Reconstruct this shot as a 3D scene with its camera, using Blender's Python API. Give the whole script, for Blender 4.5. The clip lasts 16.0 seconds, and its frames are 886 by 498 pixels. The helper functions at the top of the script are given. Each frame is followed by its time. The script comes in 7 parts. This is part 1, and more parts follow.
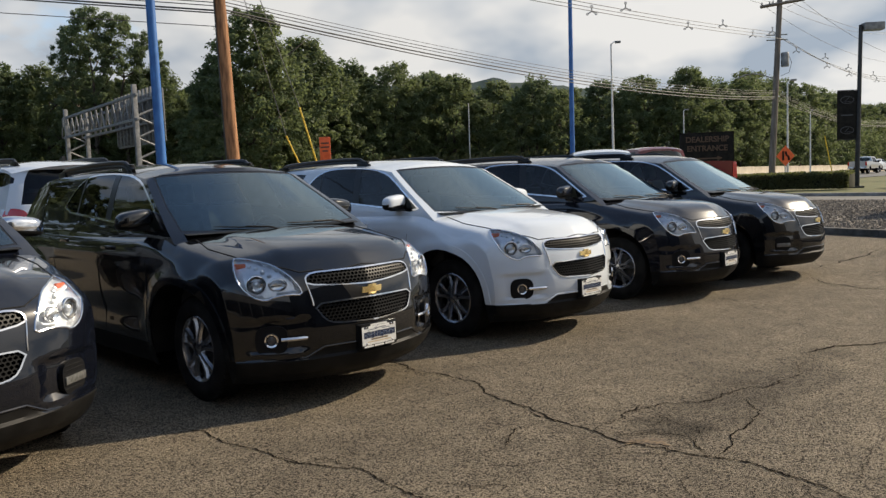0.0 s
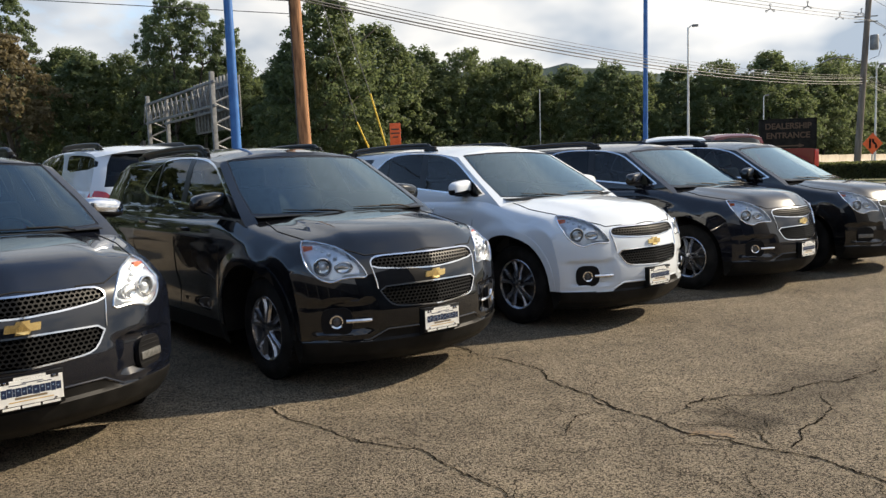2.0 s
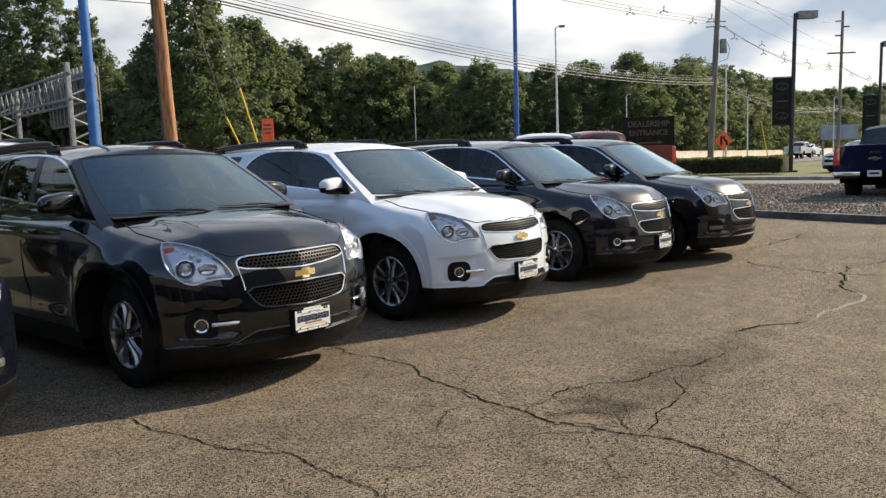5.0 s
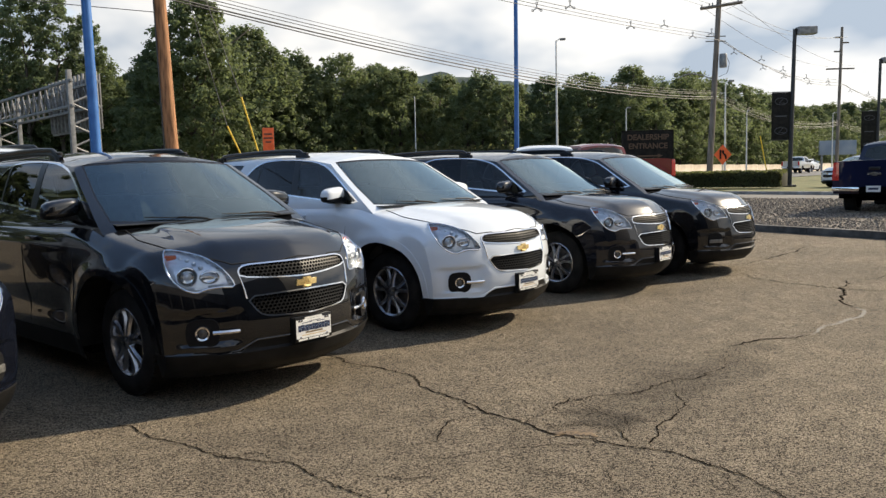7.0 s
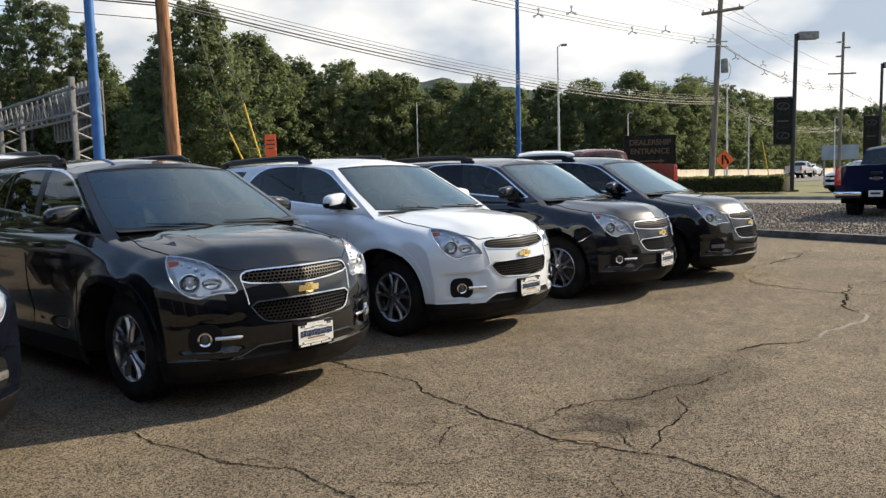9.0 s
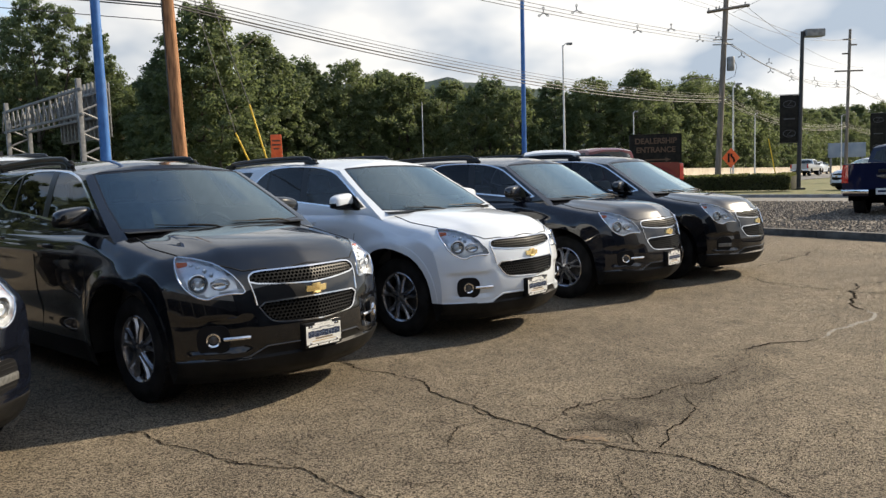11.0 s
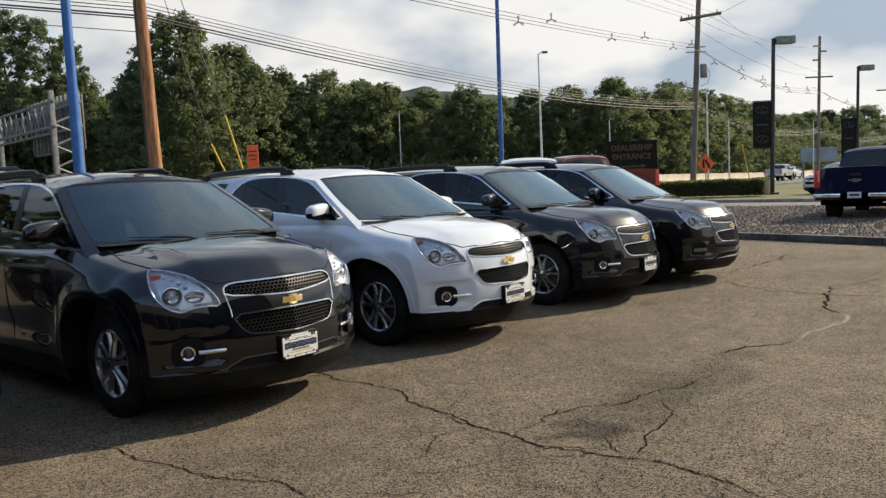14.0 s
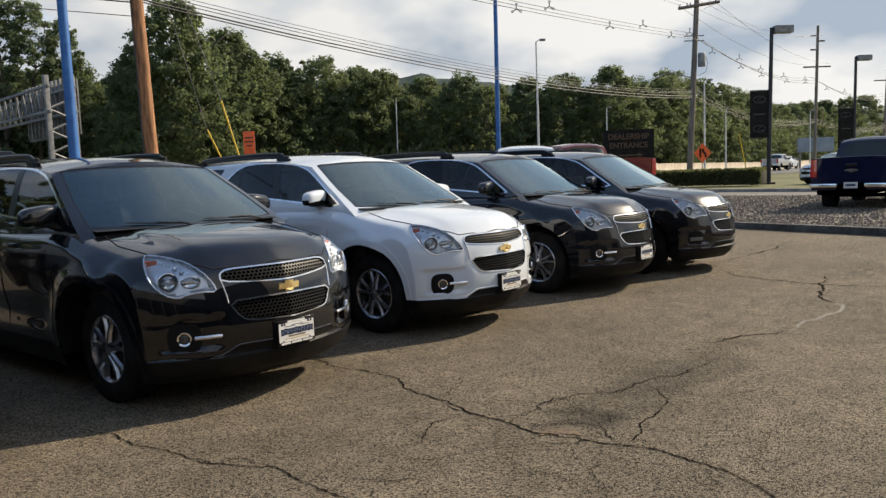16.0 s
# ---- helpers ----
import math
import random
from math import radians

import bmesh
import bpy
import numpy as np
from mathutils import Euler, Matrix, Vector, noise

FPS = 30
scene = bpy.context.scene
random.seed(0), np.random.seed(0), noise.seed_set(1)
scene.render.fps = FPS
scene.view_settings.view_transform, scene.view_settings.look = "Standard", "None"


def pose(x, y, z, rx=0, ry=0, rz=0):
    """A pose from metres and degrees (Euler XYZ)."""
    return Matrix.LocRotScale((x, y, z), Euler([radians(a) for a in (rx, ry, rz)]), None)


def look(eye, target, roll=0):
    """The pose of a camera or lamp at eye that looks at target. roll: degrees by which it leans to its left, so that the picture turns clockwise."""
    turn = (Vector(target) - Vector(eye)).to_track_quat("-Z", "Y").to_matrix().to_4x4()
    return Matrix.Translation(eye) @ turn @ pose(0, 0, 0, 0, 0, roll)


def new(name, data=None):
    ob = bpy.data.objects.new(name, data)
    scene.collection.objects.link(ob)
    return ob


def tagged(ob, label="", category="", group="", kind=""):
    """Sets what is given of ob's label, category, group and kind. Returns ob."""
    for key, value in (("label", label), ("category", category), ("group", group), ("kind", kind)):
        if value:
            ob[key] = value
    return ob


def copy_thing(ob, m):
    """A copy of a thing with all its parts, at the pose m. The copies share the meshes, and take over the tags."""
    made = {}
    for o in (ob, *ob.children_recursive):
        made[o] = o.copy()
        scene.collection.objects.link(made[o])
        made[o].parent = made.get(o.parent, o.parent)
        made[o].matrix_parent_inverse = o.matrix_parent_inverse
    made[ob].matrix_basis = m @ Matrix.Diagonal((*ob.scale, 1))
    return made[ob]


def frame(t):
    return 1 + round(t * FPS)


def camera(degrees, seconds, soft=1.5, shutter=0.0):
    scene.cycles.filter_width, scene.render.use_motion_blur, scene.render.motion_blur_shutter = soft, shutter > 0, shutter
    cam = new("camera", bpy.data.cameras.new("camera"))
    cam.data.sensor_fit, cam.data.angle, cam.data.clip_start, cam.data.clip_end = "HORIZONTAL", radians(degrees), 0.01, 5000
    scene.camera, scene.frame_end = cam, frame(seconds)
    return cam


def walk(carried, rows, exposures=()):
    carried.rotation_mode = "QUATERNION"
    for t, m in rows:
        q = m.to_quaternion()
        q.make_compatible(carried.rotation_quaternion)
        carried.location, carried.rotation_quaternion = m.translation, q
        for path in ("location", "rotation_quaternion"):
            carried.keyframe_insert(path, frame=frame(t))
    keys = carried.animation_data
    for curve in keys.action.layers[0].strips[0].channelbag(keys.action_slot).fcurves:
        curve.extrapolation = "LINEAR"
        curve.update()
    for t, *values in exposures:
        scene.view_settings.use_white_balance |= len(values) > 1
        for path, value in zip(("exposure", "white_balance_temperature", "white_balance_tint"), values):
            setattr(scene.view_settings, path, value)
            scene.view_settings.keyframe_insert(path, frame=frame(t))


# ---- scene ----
cam = camera(59.06, 16.0, soft=1.4)
PATH = [
    (0.0, pose(-0.063, -0.002, 1.431, 84.92, 2.34, 3.92)),
    (0.5, pose(-0.031, -0.024, 1.428, 84.89, 2.06, 9.89)),
    (1.0, pose(-0.012, -0.025, 1.422, 84.90, 3.87, 10.88)),
    (1.5, pose(-0.030, -0.027, 1.425, 84.30, 3.53, 9.27)),
    (2.0, pose(-0.031, -0.011, 1.419, 84.14, 1.99, 9.01)),
    (2.5, pose(-0.034, -0.010, 1.426, 84.18, 0.94, 9.35)),
    (3.0, pose(0.007, -0.017, 1.430, 84.75, 2.08, 5.38)),
    (3.5, pose(0.024, -0.006, 1.420, 84.15, 2.83, 1.77)),
    (4.0, pose(0.028, 0.010, 1.423, 83.29, 2.83, 0.52)),
    (6.5, pose(0.003, 0.001, 1.427, 84.22, 1.54, -0.05)),
    (7.0, pose(0.000, -0.000, 1.426, 84.33, 1.49, 0.00)),
    (7.5, pose(-0.002, -0.001, 1.427, 84.45, 1.48, 0.13)),
    (8.0, pose(0.002, 0.005, 1.433, 84.61, 1.60, 0.20)),
    (8.5, pose(0.003, -0.002, 1.426, 84.75, 1.60, 0.12)),
    (11.0, pose(-0.006, -0.016, 1.430, 84.73, 1.90, 0.55)),
    (11.5, pose(-0.016, -0.012, 1.430, 84.12, 1.38, 0.95)),
    (12.0, pose(0.001, -0.008, 1.429, 84.04, 1.59, -0.38)),
    (12.5, pose(0.012, -0.005, 1.429, 84.42, 2.20, -1.98)),
    (13.0, pose(0.010, -0.009, 1.430, 85.09, 2.29, -1.50)),
    (13.5, pose(0.013, -0.014, 1.431, 85.25, 2.42, -0.94)),
    (14.0, pose(0.012, -0.010, 1.430, 85.30, 2.54, -1.04)),
    (14.5, pose(0.009, -0.004, 1.425, 85.13, 2.44, -1.12)),
    (15.0, pose(0.007, -0.005, 1.429, 84.91, 2.25, -1.38)),
    (15.5, pose(0.005, -0.005, 1.427, 84.76, 2.20, -1.30)),
    (16.0, pose(0.008, -0.006, 1.426, 84.40, 2.18, -1.29)),
]
walk(cam, PATH, exposures=[(0.0, 0.44), (0.5, 0.86), (1.0, 0.85), (2.5, 0.80), (4.0, 0.83), (7.0, 0.82), (8.7, 0.83), (11.0, 0.80), (13.5, 0.79), (14.0, 0.60), (16.0, 0.56)])

# ---- world and sun ----
SUN = Vector((1.343, 0.739, 1.0)).normalized()          # towards the sun
elev = math.asin(SUN.z)
azim = math.atan2(SUN.x, SUN.y)                          # from +y towards +x

world = bpy.data.worlds.new("sky")
scene.world = world
world.use_nodes = True
wn, wl = world.node_tree.nodes, world.node_tree.links
wn.clear()
w_out = wn.new("ShaderNodeOutputWorld")
w_bg = wn.new("ShaderNodeBackground")
w_sky = wn.new("ShaderNodeTexSky")
w_sky.sky_type = "NISHITA"
w_sky.sun_disc = False
w_sky.sun_elevation = elev
w_sky.sun_rotation = azim
w_sky.air_density, w_sky.dust_density = 1.0, 0.8
# broken cloud over the whole dome, on a plane overhead so that it thins out to streaks near the horizon
w_co = wn.new("ShaderNodeTexCoord")
w_sep = wn.new("ShaderNodeSeparateXYZ")
wl.new(w_co.outputs["Generated"], w_sep.inputs[0])
w_add = wn.new("ShaderNodeMath"); w_add.operation = "ADD"; w_add.inputs[1].default_value = 0.42
wl.new(w_sep.outputs["Z"], w_add.inputs[0])
w_max = wn.new("ShaderNodeMath"); w_max.operation = "MAXIMUM"; w_max.inputs[1].default_value = 0.05
wl.new(w_add.outputs[0], w_max.inputs[0])
w_dx = wn.new("ShaderNodeMath"); w_dx.operation = "DIVIDE"
w_dy = wn.new("ShaderNodeMath"); w_dy.operation = "DIVIDE"
for nd, ch in ((w_dx, "X"), (w_dy, "Y")):
    wl.new(w_sep.outputs[ch], nd.inputs[0])
    wl.new(w_max.outputs[0], nd.inputs[1])
w_comb = wn.new("ShaderNodeCombineXYZ")
wl.new(w_dx.outputs[0], w_comb.inputs[0])
wl.new(w_dy.outputs[0], w_comb.inputs[1])
w_comb.inputs[2].default_value = 2.3
w_n1 = wn.new("ShaderNodeTexNoise")
w_n1.inputs["Scale"].default_value = 3.6
w_n1.inputs["Detail"].default_value = 7.0
w_n1.inputs["Roughness"].default_value = 0.55
w_n1.inputs["Distortion"].default_value = 0.15
wl.new(w_comb.outputs[0], w_n1.inputs["Vector"])
w_ramp = wn.new("ShaderNodeValToRGB")
w_ramp.color_ramp.elements[0].position, w_ramp.color_ramp.elements[0].color = 0.22, (0.1, 0.1, 0.1, 1)
w_ramp.color_ramp.elements[1].position, w_ramp.color_ramp.elements[1].color = 0.37, (1, 1, 1, 1)
w_high = wn.new("ShaderNodeMath"); w_high.operation = "MULTIPLY"
wl.new(w_sep.outputs["Z"], w_high.inputs[0])
wl.new(w_sep.outputs["Z"], w_high.inputs[1])
w_thin = wn.new("ShaderNodeMath"); w_thin.operation = "MULTIPLY_ADD"; w_thin.inputs[1].default_value = -0.85
wl.new(w_high.outputs[0], w_thin.inputs[0])
wl.new(w_n1.outputs["Fac"], w_thin.inputs[2])
w_dot = wn.new("ShaderNodeVectorMath"); w_dot.operation = "DOT_PRODUCT"; w_dot.inputs[1].default_value = tuple(SUN)
wl.new(w_co.outputs["Generated"], w_dot.inputs[0])
w_near = wn.new("ShaderNodeMath"); w_near.operation = "MULTIPLY"
wl.new(w_dot.outputs["Value"], w_near.inputs[0])
wl.new(w_sep.outputs["Z"], w_near.inputs[1])
w_away = wn.new("ShaderNodeMath"); w_away.operation = "MINIMUM"; w_away.inputs[1].default_value = 0.0
wl.new(w_dot.outputs["Value"], w_away.inputs[0])
w_clear = wn.new("ShaderNodeMath"); w_clear.operation = "MULTIPLY_ADD"; w_clear.inputs[1].default_value = 0.30
wl.new(w_away.outputs[0], w_clear.inputs[0])
wl.new(w_thin.outputs[0], w_clear.inputs[2])
w_bank = wn.new("ShaderNodeMath"); w_bank.operation = "MULTIPLY_ADD"; w_bank.inputs[1].default_value = 0.62
wl.new(w_near.outputs[0], w_bank.inputs[0])
wl.new(w_clear.outputs[0], w_bank.inputs[2])
wl.new(w_bank.outputs[0], w_ramp.inputs[0])
w_n2 = wn.new("ShaderNodeTexNoise")
w_n2.inputs["Scale"].default_value = 2.3
w_n2.inputs["Detail"].default_value = 4.0
wl.new(w_comb.outputs[0], w_n2.inputs["Vector"])
w_cloud = wn.new("ShaderNodeValToRGB")
w_cloud.color_ramp.elements[0].position, w_cloud.color_ramp.elements[0].color = 0.40, (2.05, 2.40, 2.85, 1)
w_cloud.color_ramp.elements[1].position, w_cloud.color_ramp.elements[1].color = 0.58, (4.55, 4.48, 4.34, 1)
wl.new(w_n2.outputs["Fac"], w_cloud.inputs[0])
w_mix = wn.new("ShaderNodeMixRGB")
w_veil = wn.new("ShaderNodeMapRange")                    # thinner overhead, where the blue shows through
w_veil.inputs["From Min"].default_value, w_veil.inputs["From Max"].default_value = 0.2, 0.8
w_veil.inputs["To Min"].default_value, w_veil.inputs["To Max"].default_value = 1.0, 0.5
wl.new(w_sep.outputs["Z"], w_veil.inputs["Value"])
w_cover = wn.new("ShaderNodeMath"); w_cover.operation = "MULTIPLY"
wl.new(w_ramp.outputs[0], w_cover.inputs[0])
wl.new(w_veil.outputs[0], w_cover.inputs[1])
wl.new(w_cover.outputs[0], w_mix.inputs[0])
wl.new(w_sky.outputs[0], w_mix.inputs[1])
# clouds are brightest round the sun and duller away from it
w_lit = wn.new("ShaderNodeMapRange")
w_lit.inputs["From Min"].default_value, w_lit.inputs["From Max"].default_value = -0.3, 0.9
w_lit.inputs["To Min"].default_value, w_lit.inputs["To Max"].default_value = 0.76, 1.03
wl.new(w_dot.outputs["Value"], w_lit.inputs["Value"])
w_mul = wn.new("ShaderNodeVectorMath"); w_mul.operation = "SCALE"
wl.new(w_cloud.outputs[0], w_mul.inputs[0])
wl.new(w_lit.outputs[0], w_mul.inputs["Scale"])
# and bluer away from the sun
w_hue = wn.new("ShaderNodeValToRGB")
w_hue.color_ramp.elements[0].position, w_hue.color_ramp.elements[0].color = 0.0, (0.80, 0.97, 1.22, 1)
w_hue.color_ramp.elements[1].position, w_hue.color_ramp.elements[1].color = 0.62, (1, 1, 1, 1)
w_way = wn.new("ShaderNodeMapRange")
w_way.inputs["From Min"].default_value = -1.0
wl.new(w_dot.outputs["Value"], w_way.inputs["Value"])
wl.new(w_way.outputs[0], w_hue.inputs[0])
w_tint = wn.new("ShaderNodeVectorMath"); w_tint.operation = "MULTIPLY"
wl.new(w_mul.outputs[0], w_tint.inputs[0])
wl.new(w_hue.outputs[0], w_tint.inputs[1])
wl.new(w_tint.outputs[0], w_mix.inputs[2])
wl.new(w_mix.outputs[0], w_bg.inputs[0])
w_bg.inputs[1].default_value = 0.14
wl.new(w_bg.outputs[0], w_out.inputs[0])

sun_data = bpy.data.lights.new("sun", "SUN")
sun_data.energy, sun_data.angle, sun_data.color = 4.2, radians(1.2), (1.0, 0.86, 0.66)
sun = new("sun", sun_data)
sun.matrix_world = look(SUN * 60, (0, 0, 0))


# ---- materials ----
def material(name, base, rough=0.5, metal=0.0, coat=0.0, spec=0.5):
    m = bpy.data.materials.new(name)
    m.use_nodes = True
    b = m.node_tree.nodes["Principled BSDF"]
    b.inputs["Base Color"].default_value = (*base, 1)
    b.inputs["Roughness"].default_value = rough
    b.inputs["Metallic"].default_value = metal
    b.inputs["Coat Weight"].default_value = coat
    b.inputs["Coat Roughness"].default_value = 0.03
    b.inputs["Coat IOR"].default_value = 1.6
    b.inputs["Specular IOR Level"].default_value = spec
    return m


def noise_colour(m, c1, c2, scale, detail=4.0, lo=0.35, hi=0.65, bump=0.0, bump_scale=None, rough=None, space="Object", along=1.0):
    """Two colours mixed by noise at real-world size, with an optional finer bump and a spread of roughness."""
    nt = m.node_tree
    b = nt.nodes["Principled BSDF"]
    co = nt.nodes.new("ShaderNodeTexCoord")
    n = nt.nodes.new("ShaderNodeTexNoise")
    n.inputs["Scale"].default_value, n.inputs["Detail"].default_value = scale, detail
    grain = nt.nodes.new("ShaderNodeMapping")            # along < 1 draws the grain out upwards
    grain.inputs["Scale"].default_value = (1.0, 1.0, along)
    nt.links.new(co.outputs[space], grain.inputs["Vector"])
    nt.links.new(grain.outputs[0], n.inputs["Vector"])
    r = nt.nodes.new("ShaderNodeValToRGB")
    r.color_ramp.elements[0].position, r.color_ramp.elements[0].color = lo, (*c1, 1)
    r.color_ramp.elements[1].position, r.color_ramp.elements[1].color = hi, (*c2, 1)
    nt.links.new(n.outputs["Fac"], r.inputs[0])
    nt.links.new(r.outputs[0], b.inputs["Base Color"])
    if bump:
        n2 = nt.nodes.new("ShaderNodeTexNoise")
        n2.inputs["Scale"].default_value, n2.inputs["Detail"].default_value = bump_scale or scale * 4, 4.0
        nt.links.new(grain.outputs[0], n2.inputs["Vector"])
        bp = nt.nodes.new("ShaderNodeBump")
        bp.inputs["Strength"].default_value, bp.inputs["Distance"].default_value = bump, 0.01
        nt.links.new(n2.outputs["Fac"], bp.inputs["Height"])
        nt.links.new(bp.outputs[0], b.inputs["Normal"])
    if rough:
        mr = nt.nodes.new("ShaderNodeMapRange")
        mr.inputs["To Min"].default_value, mr.inputs["To Max"].default_value = rough
        nt.links.new(n.outputs["Fac"], mr.inputs["Value"])
        nt.links.new(mr.outputs[0], b.inputs["Roughness"])
    return m


def paint(name, base, rough=0.3, metal=0.0):
    """Car paint with a clear coat, fine flake and a thin uneven film of dust."""
    m = material(name, base, rough, metal, coat=1.0, spec=0.05)
    nt = m.node_tree
    b = nt.nodes["Principled BSDF"]
    co = nt.nodes.new("ShaderNodeTexCoord")
    n = nt.nodes.new("ShaderNodeTexNoise")
    n.inputs["Scale"].default_value, n.inputs["Detail"].default_value = 3.0, 6.0
    nt.links.new(co.outputs["Object"], n.inputs["Vector"])
    r = nt.nodes.new("ShaderNodeMapRange")
    r.inputs["From Min"].default_value, r.inputs["From Max"].default_value = 0.3, 0.75
    r.inputs["To Min"].default_value, r.inputs["To Max"].default_value = 0.004, 0.03
    nt.links.new(n.outputs["Fac"], r.inputs["Value"])
    nt.links.new(r.outputs[0], b.inputs["Coat Roughness"])
    mx = nt.nodes.new("ShaderNodeMixRGB")
    mx.inputs[1].default_value = (*base, 1)
    mx.inputs[2].default_value = tuple(v * 0.9 + 0.003 for v in base) + (1,)
    nt.links.new(n.outputs["Fac"], mx.inputs[0])
    nt.links.new(mx.outputs[0], b.inputs["Base Color"])
    return m


def glass(name, tint, gloss_rough=0.0, ior=1.5, sheen=(1.0, 1.0, 1.0), coated=1.0):
    """Thin pane: clear with a tint, with Fresnel gloss on top."""
    m = bpy.data.materials.new(name)
    m.use_nodes = True
    nt = m.node_tree
    nt.nodes.clear()
    out = nt.nodes.new("ShaderNodeOutputMaterial")
    tr = nt.nodes.new("ShaderNodeBsdfTransparent")
    tr.inputs[0].default_value = (*tint, 1)
    gl = nt.nodes.new("ShaderNodeBsdfGlossy")
    gl.inputs["Roughness"].default_value = gloss_rough
    gl.inputs["Color"].default_value = (*sheen, 1)
    fr = nt.nodes.new("ShaderNodeFresnel")
    fr.inputs[0].default_value = ior
    mx = nt.nodes.new("ShaderNodeMixShader")
    more = nt.nodes.new("ShaderNodeMath"); more.operation = "MULTIPLY"; more.use_clamp = True
    more.inputs[1].default_value = coated
    nt.links.new(fr.outputs[0], more.inputs[0])
    nt.links.new(more.outputs[0], mx.inputs[0])
    nt.links.new(tr.outputs[0], mx.inputs[1])
    nt.links.new(gl.outputs[0], mx.inputs[2])
    nt.links.new(mx.outputs[0], out.inputs[0])
    return m


PAINT_BLACK = paint("black_metallic_paint", (0.003, 0.0035, 0.005), 0.25)
PAINT_NAVY = paint("very_dark_blue_paint", (0.0028, 0.004, 0.0085), 0.25)
PAINT_GREY = paint("charcoal_paint", (0.007, 0.008, 0.012), 0.25)
PAINT_WHITE = paint("white_paint", (0.70, 0.75, 0.80), 0.3)
PAINT_RED = paint("red_paint", (0.14, 0.010, 0.013), 0.3)
PAINT_BLUE = paint("blue_paint", (0.004, 0.008, 0.036), 0.3)
PAINT_BLUE.node_tree.nodes["Principled BSDF"].inputs["Coat Weight"].default_value = 0.45   # dull from dust
PAINT_SILVER = paint("silver_paint", (0.45, 0.46, 0.47), 0.3, 0.5)
CLADDING = noise_colour(material("black_cladding_plastic", (0.01, 0.01, 0.01), 0.5, spec=0.14), (0.007, 0.007, 0.007), (0.015, 0.0146, 0.0142), 9, bump=0.1, bump_scale=300)
GLOSS_BLACK = material("gloss_black_plastic", (0.006, 0.006, 0.007), 0.3, spec=0.4)
# near-black stands in for the shade in recesses and under the vehicles
DARK = material("cavity_shade_black", (0.003, 0.003, 0.003), 0.9, spec=0.0)
CHROME = noise_colour(material("chrome", (0.75, 0.75, 0.76), 0.12, 1.0), (0.70, 0.70, 0.71), (0.80, 0.80, 0.81), 20)
ALLOY = noise_colour(material("silver_alloy", (0.55, 0.55, 0.57), 0.25, 0.9), (0.36, 0.36, 0.38), (0.52, 0.52, 0.54), 14)
RUBBER = noise_colour(material("tyre_rubber", (0.018, 0.018, 0.018), 0.8, spec=0.12), (0.008, 0.008, 0.008), (0.020, 0.019, 0.018), 8, bump=0.2, bump_scale=120)
GOLD = noise_colour(material("gold_emblem", (0.80, 0.50, 0.10), 0.24, 0.85), (0.74, 0.52, 0.20), (0.86, 0.64, 0.28), 30)
GLASS = glass("windshield_glass", (0.30, 0.37, 0.36), ior=1.5, sheen=(0.82, 0.98, 1.0), coated=1.9)
GLASS_FRONT = glass("side_glass", (0.36, 0.42, 0.42), ior=1.5)
GLASS_DARK = glass("privacy_glass", (0.04, 0.045, 0.05), ior=1.4)
LENS = glass("lamp_lens", (0.93, 0.95, 0.96))
REFLECTOR = noise_colour(material("lamp_reflector", (0.9, 0.92, 0.95), 0.32, 0.6), (0.72, 0.74, 0.78), (0.92, 0.93, 0.95), 18, bump=0.12, bump_scale=30)
MESH_BLACK = material("black_grille_mesh", (0.004, 0.004, 0.004), 0.45, spec=0.18)
POCKET = material("black_lamp_pocket", (0.006, 0.006, 0.007), 0.5, spec=0.2)
AMBER = material("amber_reflector", (0.72, 0.13, 0.022), 0.25, coat=0.5)
RED_LENS = material("red_lamp_lens", (0.55, 0.01, 0.012), 0.12, coat=1.0)
SEAT = noise_colour(material("grey_leather", (0.16, 0.155, 0.15), 0.55), (0.13, 0.125, 0.12), (0.19, 0.185, 0.175), 12, bump=0.15, bump_scale=200)
INTERIOR = noise_colour(material("dark_interior_plastic", (0.03, 0.03, 0.03), 0.6), (0.022, 0.022, 0.023), (0.04, 0.04, 0.041), 10)
SEAM = material("panel_gap", (0.004, 0.004, 0.004), 0.9)
PLATE_WHITE = noise_colour(material("white_plate_card", (0.75, 0.75, 0.72), 0.4), (0.70, 0.70, 0.68), (0.80, 0.80, 0.77), 18)
PLATE_INK = material("blue_ink", (0.010, 0.022, 0.062), 0.5)
INK_PALE = material("pale_blue_ink", (0.22, 0.30, 0.42), 0.5)
INK_BROWN = material("brown_ink", (0.20, 0.15, 0.09), 0.5)
INK_GOLD = material("tan_ink", (0.55, 0.38, 0.15), 0.5)


# ---- mesh helpers ----
def part(name, bm, mat, parent=None, label="", smooth=True, angle=35):
    """Links a bmesh as one mesh object, under a thing or a part."""
    me = bpy.data.meshes.new(name)
    bmesh.ops.recalc_face_normals(bm, faces=bm.faces[:])
    if smooth:
        lim = radians(angle)
        for e in bm.edges:
            e.smooth = len(e.link_faces) == 2 and e.calc_face_angle(0.0) < lim
        for f in bm.faces:
            f.smooth = True
    bm.to_mesh(me)
    bm.free()
    me.materials.append(mat)
    ob = new(name, me)
    if parent is not None:
        ob.parent = parent
    if label:
        ob["label"] = label
    return ob


def thing(name, m, label, category, group="", kind=""):
    ob = new(name)
    ob.empty_display_size = 0.2
    ob.matrix_world = m
    return tagged(ob, label, category, group, kind)


